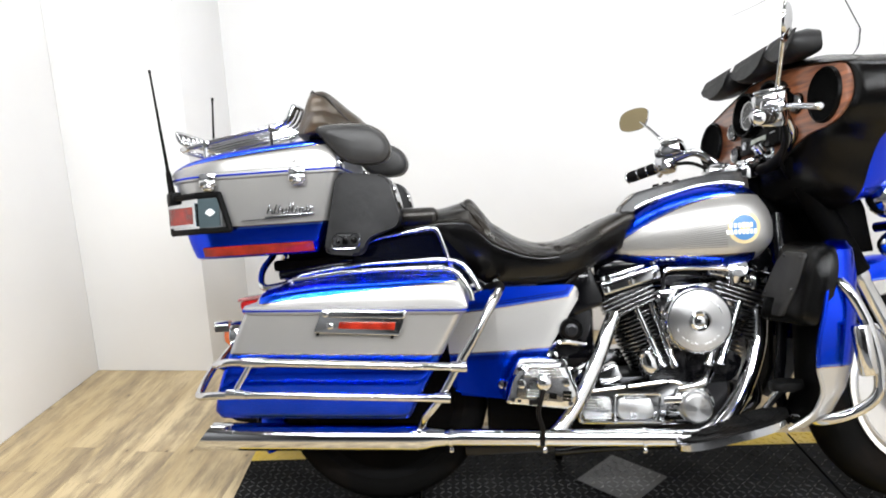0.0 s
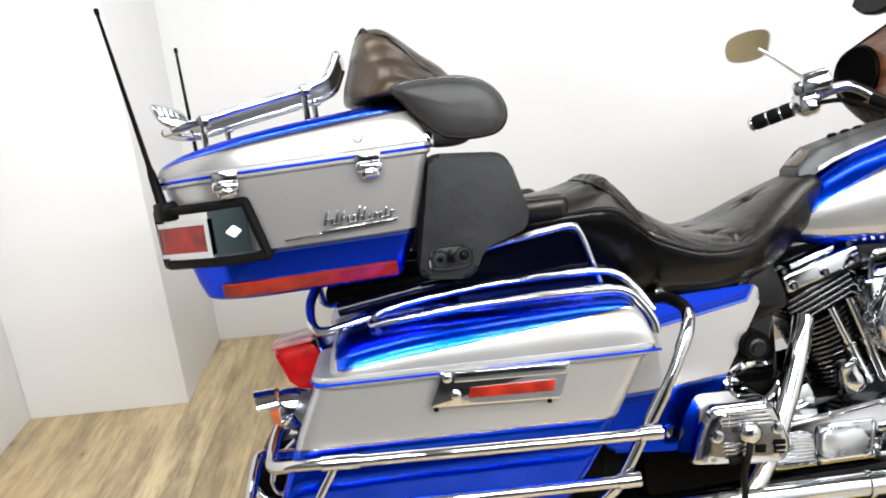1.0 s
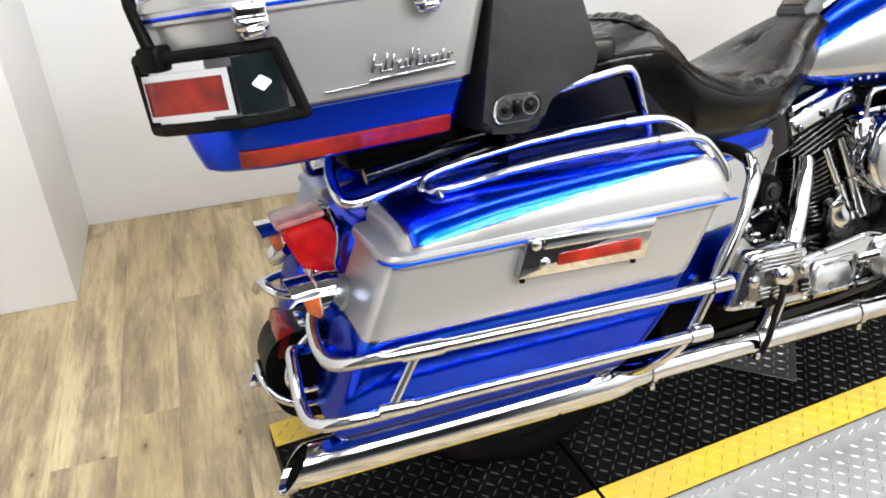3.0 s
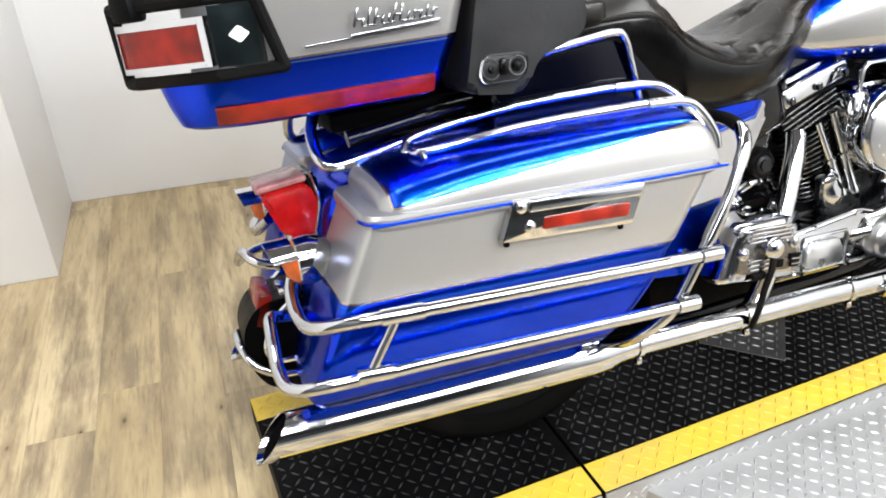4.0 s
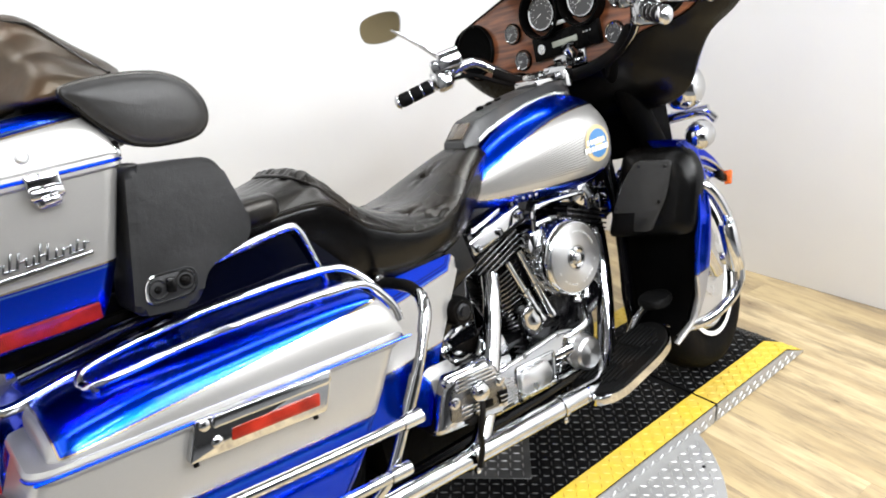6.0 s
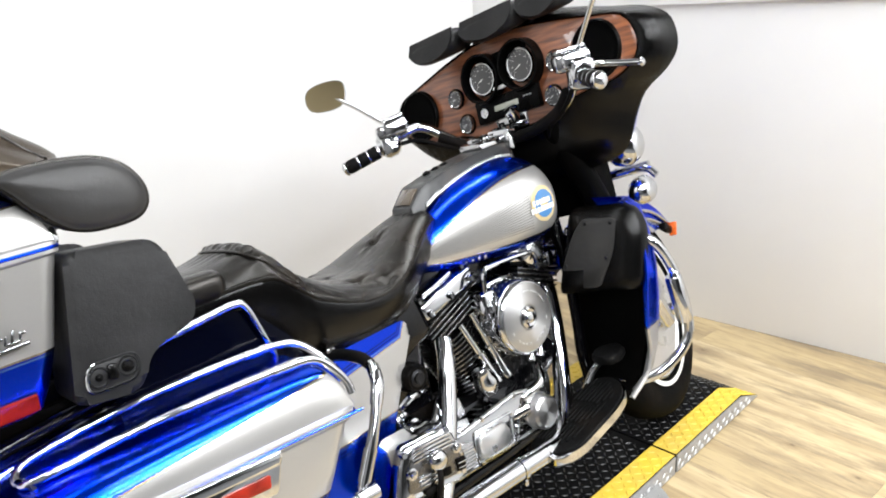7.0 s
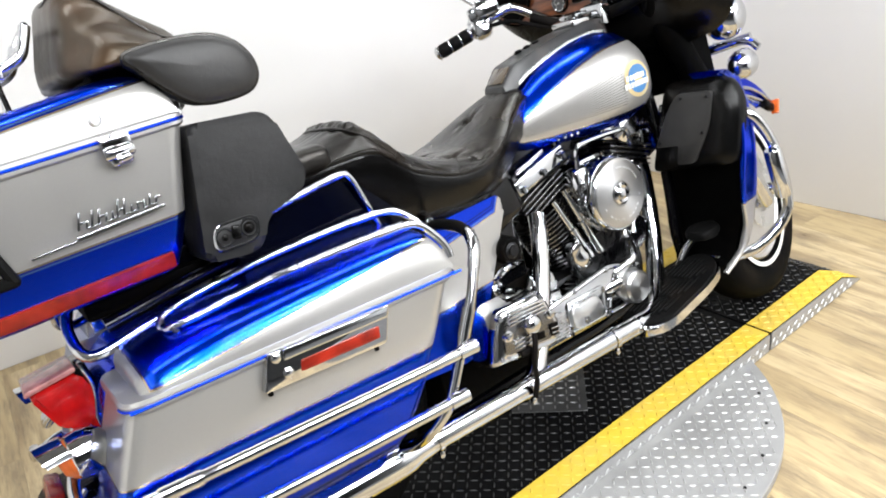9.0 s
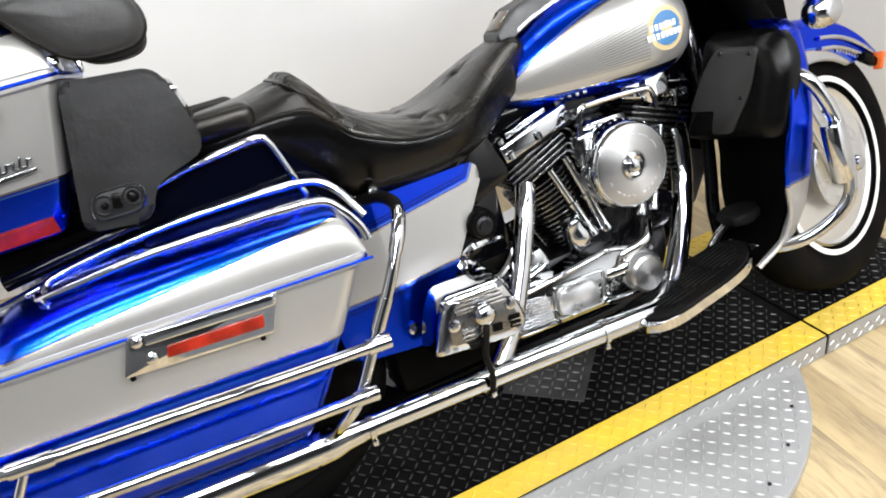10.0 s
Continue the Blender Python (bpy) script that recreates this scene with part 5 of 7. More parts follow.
def lamp_body(bm, z0, z1, a, b, off0, off1):
    """A band of the lamp unit between path fractions a and b."""
    def along(path, t):
        t = t * (len(path) - 1)
        i = min(int(t), len(path) - 2)
        return path[i].lerp(path[i + 1], t - i)
    loops = []
    n = 8
    for k in range(n + 1):
        t = a + (b - a) * k / n
        loops.append([along(lamp_path(z0, off0), t), along(lamp_path(z0, off1), t), along(lamp_path(z1, off1), t), along(lamp_path(z1, off0), t)])
    rings(bm, loops)
    return bm


for i in (0, 1):
    side = (lambda b: b) if i == 0 else mirrored
    unit = P("trunk_lamp", side(lamp_body(bmesh.new(), 0.836, 0.921, 0.0, 1.0, -0.02, 0.010)), CHROME, "chrome corner lamp unit", parent=trunk)
    P("rubber_rim", side(lamp_rim(bmesh.new())), RUBBER, "black rubber rim", parent=trunk)
    P("red_lens", side(lamp_body(bmesh.new(), 0.851, 0.898, 0.365, 0.80, 0.0, 0.019)), RED, "red lamp lens", parent=trunk)
    P("dark_panel", side(lamp_body(bmesh.new(), 0.842, 0.916, 0.03, 0.325, 0.0, 0.0125)), DARKCHROME, "dark mirror panel", parent=trunk)
    bm = bmesh.new()
    for t0, t1, z0, z1 in ((0.342, 0.368, 0.845, 0.9055), (0.79, 0.83, 0.845, 0.9055), (0.365, 0.80, 0.845, 0.852), (0.365, 0.80, 0.897, 0.9055)):
        lamp_body(bm, z0, z1, t0, t1, 0.0, 0.021)
    P("lens_frame", side(bm), CHROME, "chrome lens frame", parent=trunk)
    bm = bmesh.new()
    prism(bm, rounded([(-0.484, 0.879), (-0.470, 0.868), (-0.456, 0.879), (-0.470, 0.890)], 0.003, 2), -0.268, -0.262, 0.001)
    P("lamp_badge", side(bm), WHITE, "small white diamond badge", parent=trunk)
    for lx in (-0.231, -0.468):
        P("latch", side(trunk_latch(bmesh.new(), lx)), CHROME, "chrome trunk latch", parent=trunk)
    P("lock", side(trunk_lock(bmesh.new())), BRUSHED, parent=trunk)
    P("reflector", side(trunk_reflector(bmesh.new())), RED, "long red reflector strip", parent=trunk)
    P("badge_bar", side(trunk_script(bmesh.new())), BADGECHROME, parent=trunk, split=True)


def speaker_pod(bm):
    return prism(bm, rounded([(-0.175, 0.754), (-0.078, 0.740), (-0.060, 0.788), (0.018, 0.811), (0.029, 0.838), (0.002, 0.946), (-0.128, 0.960)], [0.018, 0.026, 0.024, 0.022, 0.022, 0.026, 0.018], 6), -0.272, -0.150, 0.011, 4)


def speaker_ring(bm):
    return turned(bm, [(0.026, 0), (0.033, 0.002), (0.036, 0.006), (0.032, 0.011), (0.026, 0.009)], (0.012, -0.196, 0.890), (1, 0, 0.25), 28)


POD_OVAL = rounded([(-0.156, 0.764), (-0.082, 0.762), (-0.074, 0.800), (-0.146, 0.804)], 0.0185, 6)


def pod_controls(bm):
    return prism(bm, POD_OVAL, -0.2745, -0.265, 0.002)


def pod_frame(bm):
    """A thin raised rim round the controls and two round sockets."""
    sweep(bm, [(x, -0.2745, z) for x, z in POD_OVAL], 0.0022, 6, 1, closed=True)
    for x, z in ((-0.135, 0.783), (-0.094, 0.784)):
        turned(bm, [(0.0105, -0.272), (0.0125, -0.277), (0.0145, -0.277), (0.0155, -0.272)], (x, 0, z), (0, 1, 0), 18)
    return bm


def pod_knobs(bm):
    turned(bm, [(0, -0.281), (0.006, -0.280), (0.009, -0.276), (0.0095, -0.270), (0, -0.27)], (-0.094, 0, 0.784), (0, 1, 0), 14)
    turned(bm, [(0, -0.278), (0.005, -0.277), (0.007, -0.270), (0, -0.27)], (-0.135, 0, 0.783), (0, 1, 0), 14)
    rbox(bm, (-0.116, -0.278, 0.785), (0.014, 0.010, 0.022), 0.003, (0, 12, 0))
    return bm


for i, ob in enumerate(both("speaker_pod", speaker_pod, VINYL, bike, "black vinyl covered speaker pod")):
    side = (lambda b: b) if i == 0 else mirrored
    P("speaker_ring", side(speaker_ring(bmesh.new())), CHROME, parent=ob)
    P("control_panel", side(pod_controls(bmesh.new())), VINYL, parent=ob)
    P("control_frame", side(pod_frame(bmesh.new())), CHROME, parent=ob)
    P("knob", side(pod_knobs(bmesh.new())), MOULDED, parent=ob, split=True)

# passenger backrest: a raised middle with a wing forward on each side
def table(rows, u):
    for (a, p), (b, q) in zip(rows, rows[1:]):
        if u <= b:
            t = (u - a) / (b - a)
            t = t * t * (3 - 2 * t)
            return p + (q - p) * t
    return rows[-1][1]


PAD = [(-0.250, 0.02), (-0.264, 0.18), (-0.246, 0.58), (-0.227, 0.93), (-0.200, 1.0), (-0.172, 0.93), (-0.122, 0.60), (-0.076, 0.28), (-0.088, 0.04), (-0.16, -0.02)]


def pad_ring(v, shrink=1.0, low=1.066):
    """One slice across the backrest's middle pad."""
    u = abs(v)
    h = table([(0, 0.137), (0.45, 0.133), (0.62, 0.112), (0.80, 0.062), (1.0, 0.028)], u)
    pull = table([(0, 1.0), (0.6, 0.96), (1.0, 0.62)], u) * shrink
    y = 0.245 * v
    pleat = 0.0022 * math.sin(v * 31) * math.exp(-((u - 0.5) / 0.2) ** 2)
    pts = spline([(x, 0, z) for x, z in PAD], 3, True)
    return [Vector((-0.175 + (p.x + 0.175) * pull + 0.02 * u, y, low + h * 0.45 + (p.z - 0.45) * h * shrink + pleat)) for p in pts]


bm = bmesh.new()
slices = [pad_ring(-1.0, 0.55)] + [pad_ring(-1 + 2 * k / 40) for k in range(1, 40)] + [pad_ring(1.0, 0.55)]
rings(bm, slices)
backrest = P("backrest", bm, BRONZED, "black leather wraparound passenger backrest", sharp=1.4)
WING = spline([(-0.176, 0, 1.076), (-0.122, 0, 1.083), (-0.050, 0, 1.077), (-0.008, 0, 1.056), (0.012, 0, 1.022), (0.007, 0, 0.992), (-0.022, 0, 0.977), (-0.092, 0, 0.982), (-0.136, 0, 1.018), (-0.160, 0, 1.050)], 5, True)


def wing(bm):
    mid = Vector((-0.070, 0, 1.030))
    loops = []
    for s, y in ((0.70, -0.200), (0.93, -0.204), (1.0, -0.216), (1.0, -0.252), (0.965, -0.262), (0.94, -0.262), (0.90, -0.268), (0.72, -0.273), (0.42, -0.276), (0.12, -0.277)):
        loops.append([mid + (p - mid) * s + Vector((0, y, 0)) for p in WING])
    rings(bm, loops)
    return bm


def wing_piping(bm):
    mid = Vector((-0.070, 0, 1.030))
    return sweep(bm, [mid + (p - mid) * 0.985 + Vector((0, -0.258, 0)) for p in WING[::2]], 0.0032, 8, 3, closed=True)


for i in (0, 1):
    side = (lambda b: b) if i == 0 else mirrored
    P("wing", side(wing(bmesh.new())), WORN, "padded side wing", parent=backrest, sharp=1.3)
    P("piping", side(wing_piping(bmesh.new())), LEATHER, parent=backrest)
    seam = [pad_ring(v)[k] for v, k in ((0.20, 9), (0.34, 9), (0.46, 10), (0.54, 11), (0.60, 13), (0.65, 15), (0.70, 17), (0.76, 19), (0.83, 20))]
    bm = sweep(bmesh.new(), [Vector((p.x, -p.y, p.z)) for p in seam], 0.0030, 8, 4)
    P("piping", side(bm), LEATHER, parent=backrest)
bm = rbox(bmesh.new(), (-0.165, 0, 1.060), (0.10, 0.34, 0.045), 0.012)
P("mount", bm, DEEPBLACK, "black backrest mount", parent=backrest)
bm = bmesh.new()
rbox(bm, (-0.125, -0.22, 0.985), (0.02, 0.03, 0.025), 0.006)
rbox(bm, (-0.125, 0.22, 0.985), (0.02, 0.03, 0.025), 0.006)
P("hinge", bm, CHROME, parent=backrest, split=True)

# luggage rack on the lid
bm = bmesh.new()
for s in (-1, 1):
    sweep(bm, [(-0.262, s * 0.118, 1.160), (-0.271, s * 0.120, 1.142), (-0.288, s * 0.121, 1.118), (-0.335, s * 0.122, 1.104), (-0.46, s * 0.122, 1.084), (-0.555, s * 0.121, 1.068), (-0.588, s * 0.105, 1.064)], 0.0085, 12)
sweep(bm, [(-0.588, -0.105, 1.064), (-0.598, -0.06, 1.064), (-0.600, 0, 1.064), (-0.598, 0.06, 1.064), (-0.588, 0.105, 1.064)], 0.0085, 12)
rack = P("luggage_rack", bm, CHROME, "chrome tube luggage rack on the trunk lid")
bm = bmesh.new()
sweep(bm, [(-0.550, -0.121, 1.069), (-0.585, -0.122, 1.082), (-0.600, -0.112, 1.106), (-0.603, -0.08, 1.114), (-0.603, 0.08, 1.114), (-0.600, 0.112, 1.106), (-0.585, 0.122, 1.082), (-0.550, 0.121, 1.069)], 0.006, 10)
for y in (-0.085, -0.045, 0.0, 0.045, 0.085):
    sweep(bm, [(-0.603, y, 1.114), (-0.590, y, 1.090), (-0.555, y, 1.074), (-0.46, y, 1.088), (-0.335, y, 1.108), (-0.290, y, 1.120), (-0.272, y, 1.142), (-0.263, y, 1.160)], 0.0045, 8)
sweep(bm, [(-0.262, -0.118, 1.160), (-0.259, -0.05, 1.164), (-0.259, 0.05, 1.164), (-0.262, 0.118, 1.160)], 0.006, 8)
P("rack_slat", bm, CHROME, parent=rack, split=True)
bm = bmesh.new()
for x, z0, z1 in ((-0.518, 1.018, 1.074), (-0.330, 1.045, 1.104)):
    for s in (-1, 1):
        sweep(bm, [(x, s * 0.122, z0 - 0.004), (x, s * 0.122, z1)], 0.006, 8, 1)
        turned(bm, [(0, 0), (0.013, 0), (0.012, 0.006), (0, 0.009)], (x, s * 0.122, z0 - 0.001), (0, 0, 1), 12)
        rbox(bm, (x + 0.004, s * 0.122, z1), (0.022, 0.020, 0.020), 0.005, (0, 8, 0))
P("rack_post", bm, CHROME, parent=rack, split=True)


def antenna(bm, base, tip, turn):
    a, b = Vector(base), Vector(tip)
    d = b - a
    sweep(bm, [a, a.lerp(b, 0.5), b], 0.0052, 8, 4, r2=0.0030)
    turned(bm, [(0, 0), (0.0046, 0.0), (0.0046, 0.010), (0, 0.012)], b, d, 8)
    turned(bm, [(0, -0.03), (0.010, -0.03), (0.0075, 0.04), (0.0055, 0.05), (0, 0.05)], a, d, 12)
    rbox(bm, a + Vector((0.010, 0, -0.030)), (0.038, 0.038, 0.034), 0.006, (0, 0, turn))
    return bm


P("antenna", antenna(bmesh.new(), (-0.600, -0.186, 0.955), (-0.670, -0.100, 1.284), 40), BLACK, "thin black whip aerial")
P("antenna", antenna(bmesh.new(), (-0.600, 0.186, 0.955), (-0.642, 0.352, 1.276), -40), BLACK, "thin black whip aerial")

# tail lamp and rear signals
bm = prism(bmesh.new(), rounded([(-0.474, 0.628), (-0.392, 0.634), (-0.378, 0.586), (-0.395, 0.540), (-0.446, 0.552)], 0.012, 4), -0.060, 0.060, 0.008)
tail = P("tail_lamp", bm, TAILRED, "red tail lamp on the rear mudguard")
bm = prism(bmesh.new(), rounded([(-0.478, 0.628), (-0.394, 0.636), (-0.393, 0.645), (-0.476, 0.638)], 0.004, 3), -0.060, 0.060, 0.003)
P("clear_strip", bm, PINKLENS, "pale clear strip over the red lens", parent=tail)
bm = prism(bmesh.new(), rounded([(-0.398, 0.642), (-0.376, 0.640), (-0.370, 0.560), (-0.385, 0.532), (-0.402, 0.56)], 0.006, 3), -0.056, 0.056, 0.003)
P("lamp_base", bm, GLOSSBLACK, parent=tail)
bm = bmesh.new()
sweep(bm, [(-0.386, -0.064, 0.650), (-0.380, -0.066, 0.60), (-0.396, -0.064, 0.545)], 0.0035, 8, 4)
rbox(bm, (-0.425, -0.02, 0.535), (0.030, 0.070, 0.022), 0.005, (0, 20, 0))
P("lamp_trim", bm, CHROME, parent=tail, split=True)
SIGNAL = Vector((-0.455, -0.205, 0.551))


def rear_signal(bm):
    turned(bm, [(0, 0.0), (0.030, 0.0), (0.036, 0.005), (0.038, 0.022), (0.035, 0.040), (0.027, 0.053), (0.014, 0.061), (0, 0.063)], SIGNAL, (1, 0, 0.0), 24)
    sweep(bm, [SIGNAL + Vector((0.045, 0, 0)), SIGNAL + Vector((0.055, 0.06, -0.005)), SIGNAL + Vector((0.06, 0.205, -0.01))], 0.010, 10)
    return bm


def signal_visor(bm):
    """A thin hood bent over the lamp."""
    loops = []
    for x in (-0.026, -0.010, 0.012):
        outer = [(0.040 * math.cos(a), 0.040 * math.sin(a)) for a in (radians(20 + 14 * k) for k in range(11))]
        loops.append([SIGNAL + Vector((x - 0.36 * z, y, z)) for y, z in outer] + [SIGNAL + Vector((x - 0.36 * z, y * 0.93, z * 0.93)) for y, z in reversed(outer)])
    rings(bm, loops)
    return bm


def signal_lens(bm):
    return turned(bm, [(0, -0.018), (0.020, -0.014), (0.031, -0.002), (0.034, 0.004), (0, 0.006)], SIGNAL, (1, 0, 0), 24)


for i, ob in enumerate(both("rear_signal", rear_signal, CHROME, bike, "chrome rear turn signal")):
    side = (lambda b: b) if i == 0 else mirrored
    P("visor", side(signal_visor(bmesh.new())), CHROME, parent=ob)
    P("signal_lens", side(signal_lens(bmesh.new())), AMBER, "amber lens", parent=ob)
bm = bmesh.new()
rbox(bm, (-0.506, 0, 0.432), (0.026, 0.12, 0.062), 0.006, (0, 20, 0))
P("rear_reflector", bm, RED, "red reflector on the mudguard")
bm = bmesh.new()
rbox(bm, (-0.466, 0, 0.424), (0.036, 0.085, 0.056), 0.008, (0, 20, 0))
P("reflector_base", bm, CHROME)
bm = prism(bmesh.new(), rounded([(-0.43, 0.452), (-0.515, 0.448), (-0.548, 0.405), (-0.548, 0.345), (-0.522, 0.292), (-0.43, 0.275)], [0.01, 0.03, 0.035, 0.04, 0.03, 0.01], 6), -0.060, 0.060, 0.016, 3)
P("mudguard_flap", bm, BLACK, "black rounded flap at the mudguard's end")
bm = bmesh.new()
sweep(bm, [(-0.43, -0.075, 0.318), (-0.495, -0.076, 0.322), (-0.538, -0.066, 0.345), (-0.553, -0.040, 0.372), (-0.556, 0.0, 0.380), (-0.553, 0.040, 0.372), (-0.538, 0.066, 0.345), (-0.495, 0.076, 0.322), (-0.43, 0.075, 0.318)], 0.0075, 10)
P("rear_bumper", bm, CHROME, "chrome rear bumper tube")
bm = bmesh.new()
for s in (-1, 1):
    sweep(bm, [(-0.455, s * 0.080, 0.452), (-0.492, s * 0.078, 0.420), (-0.513, s * 0.076, 0.378), (-0.502, s * 0.076, 0.350), (-0.455, s * 0.078, 0.345)], 0.0058, 8)
P("bumper_bracket", bm, CHROME, "bent chrome bumper bracket", split=True)

# seat
SEAT = [(-0.055, 0.800, 0.770, 0.130), (-0.035, 0.838, 0.762, 0.150), (0.02, 0.849, 0.755, 0.160), (0.08, 0.853, 0.745, 0.166), (0.13, 0.856, 0.728, 0.172), (0.175, 0.866, 0.700, 0.178), (0.208, 0.872, 0.665, 0.184), (0.235, 0.846, 0.652, 0.190), (0.265, 0.808, 0.642, 0.194), (0.33, 0.763, 0.638, 0.196), (0.385, 0.745, 0.638, 0.196), (0.44, 0.745, 0.642, 0.190), (0.49, 0.760, 0.652, 0.172), (0.535, 0.780, 0.665, 0.146), (0.58, 0.799, 0.695, 0.116), (0.62, 0.813, 0.72, 0.094), (0.65, 0.820, 0.74, 0.080), (0.672, 0.815, 0.76, 0.066), (0.684, 0.800, 0.775, 0.050)]
bm = bmesh.new()
seat_path = []
many = []
for i in range(len(SEAT) - 1):
    for k in range(6):
        many.append(tuple(SEAT[i][j] + (SEAT[i + 1][j] - SEAT[i][j]) * k / 6 for j in range(4)))
many.append(SEAT[-1])
smoothed = []
for i, row in enumerate(many):
    near = many[max(0, i - 2):i + 3]
    smoothed.append((row[0],) + tuple(sum(r[j] for r in near) / len(near) for j in (1, 2, 3)))
wide = [many[max(0, i - 10):i + 11] for i in range(len(many))]
skirt = [sum(r[2] for r in near) / len(near) for near in wide]
tufts = [(0.403, -0.110), (0.403, 0.110), (0.536, 0.0), (0.385, 0.0), (0.440, -0.160), (0.440, 0.160)]


def seam_x(y):
    """The seam across the pillion's front, which runs forward at the sides."""
    return 0.182 + 0.075 * min(1.0, abs(y) / 0.19) ** 4.5


def gathers(x, y):
    """Leather gathered at the seam: folds that fan out in front of it and fade, fewer behind."""
    d = x - seam_x(y)
    groove = -0.004 * math.exp(-(d / 0.005) ** 2)
    if d > 0:
        swell = 0.007 * math.exp(-((d - 0.026) / 0.024) ** 2)
        fold = math.sin(y * 150 + 110 * d + 1.6 * math.sin(y * 47)) + 0.5 * math.sin(y * 290 - 60 * d)
        return groove + swell + 0.0052 * (0.3 + 3.6 * abs(y)) * fold * math.exp(-d / 0.060) * min(1.0, d / 0.010)
    return groove + 0.0026 * math.sin(y * 170 + 2 * math.sin(y * 31)) * math.exp(d / 0.022)


skirts = {-1: [], 1: []}
loops = []
for (x, zt, zb, w), zb in zip(smoothed, skirt):
    side = zt - (zt - zb) * (0.32 - 0.05 * math.exp(-((x - 0.15) / 0.07) ** 2))
    dip = 0.004 * math.exp(-((x - 0.43) / 0.10) ** 2)
    prof = []
    for k in range(81):
        v = -1 + 2 * k / 80
        a = abs(v)
        z = zt - dip * (1 - a * a) - (zt - side) * a ** 3.4
        for tx, ty in tufts:
            dx, dy = x - tx, v * w - ty
            d = math.hypot(dx, dy)
            z -= 0.011 * math.exp(-(d / 0.013) ** 2) - 0.0035 * math.cos(5 * math.atan2(dy, dx) + 9 * tx) * (d / 0.02) * math.exp(-(d / 0.024) ** 2)
        z += gathers(x, v * w)
        prof.append(Vector((x, v * w, z)))
    low = [Vector((x, w * 1.0, side - 0.012)), Vector((x, w * 0.97, (side + zb) / 2)), Vector((x, w * 0.86, zb)), Vector((x, 0, zb)), Vector((x, -w * 0.86, zb)), Vector((x, -w * 0.97, (side + zb) / 2)), Vector((x, -w * 1.0, side - 0.012))]
    loops.append(prof + low)
    for s in (-1, 1):
        out = [(w, side + 0.001), (w + 0.0025, side - 0.012), (w * 0.985 + 0.002, side * 0.6 + zb * 0.4), (w * 0.93 + 0.001, side * 0.25 + zb * 0.75), (w * 0.86, zb - 0.003)]
        skirts[s].append([Vector((x, s * y, z)) for y, z in out] + [Vector((x, s * (y - 0.012), z)) for y, z in reversed(out)])
    seat_path.append((x, w, side))
rings(bm, loops)
seat = P("seat", bm, LEATHER, "black tufted leather two-up seat", sharp=1.4)
for s in (-1, 1):
    bm = sweep(bmesh.new(), [(x, s * (w + 0.0015), z - 0.003) for x, w, z in seat_path[8:-6:4]], 0.0034, 8, 2)
    P("welt", bm, LEATHER, parent=seat)
def seat_z(x, y):
    a = max(r for r in smoothed if r[0] <= x)
    b = min(r for r in smoothed if r[0] > x)
    t = (x - a[0]) / (b[0] - a[0])
    zt, zb, w = (a[k] + (b[k] - a[k]) * t for k in (1, 2, 3))
    return zt - (zt - zb) * 0.31 * min(1.0, abs(y) / w) ** 3.4


for s in (-1, 1):
    bm = bmesh.new()
    rbox(bm, (0.055, s * 0.150, 0.833), (0.135, 0.055, 0.052), 0.02, (-8 * s, 1, 0), 4)
    P("side_pad", bm, LEATHER, "flat leather pad beside the pillion", parent=seat)
for s in (-1, 1):
    bm = bmesh.new()
    rings(bm, skirts[s][2:-2])
    P("skirt", bm, SKIRT, "smooth glossy leather side of the seat", parent=seat, sharp=1.4)
seam = [(seam_x(y), y, seat_z(seam_x(y), y) + 0.001) for y in (-0.182 + 0.364 * k / 28 for k in range(29))]
P("pleat", sweep(bmesh.new(), seam, 0.0034, 8, 2), LEATHER, "piped seam with gathered leather", parent=seat)
bm = bmesh.new()
for tx, ty in tufts[:4]:
    row = min(smoothed, key=lambda r: abs(r[0] - tx))
    a = abs(ty / row[3])
    turned(bm, [(0, 0.002), (0.006, 0.001), (0.008, -0.003), (0, -0.004)], (tx, ty, row[1] - 0.012 - 0.016 * (1 - a * a) * math.exp(-((tx - 0.43) / 0.10) ** 2)), (0, 0, 1), 12)
P("button", bm, LEATHER, parent=seat, split=True)
# fuel tank
TANK = [(0.566, 0.712, 0.704, 0.012), (0.575, 0.728, 0.698, 0.034), (0.60, 0.758, 0.690, 0.064), (0.65, 0.802, 0.669, 0.098), (0.72, 0.841, 0.656, 0.130), (0.80, 0.866, 0.648, 0.155), (0.87, 0.877, 0.643, 0.170), (0.93, 0.877, 0.645, 0.174), (0.975, 0.861, 0.656, 0.164), (1.005, 0.828, 0.680, 0.140), (1.024, 0.796, 0.698, 0.104), (1.033, 0.765, 0.72, 0.056), (1.035, 0.748, 0.735, 0.012)]


def tank_ring(x, zt, zb, w, n=40):
    mid = zb + (zt - zb) * 0.46
    out = []
    for k in range(n):
        t = 2 * math.pi * k / n
        c, s = math.cos(t), math.sin(t)
        y = w * math.copysign(abs(c) ** 0.82, c)
        z = mid + ((zt - mid) if s > 0 else (mid - zb)) * math.copysign(abs(s) ** (0.86 if s > 0 else 0.62), s)
        out.append(Vector((x, y, z)))
    return out


bm = bmesh.new()
rows4 = spline([Vector((r[0], r[1], r[2])) for r in TANK], 4)
wid = spline([Vector((r[0], r[3], 0)) for r in TANK], 4)
rings(bm, [tank_ring(a.x, a.y, a.z, max(0.006, b.y)) for a, b in zip(rows4, wid)])
tank = P("fuel_tank", bm, PAINT_TANK, "silver and blue painted fuel tank", sharp=1.2)


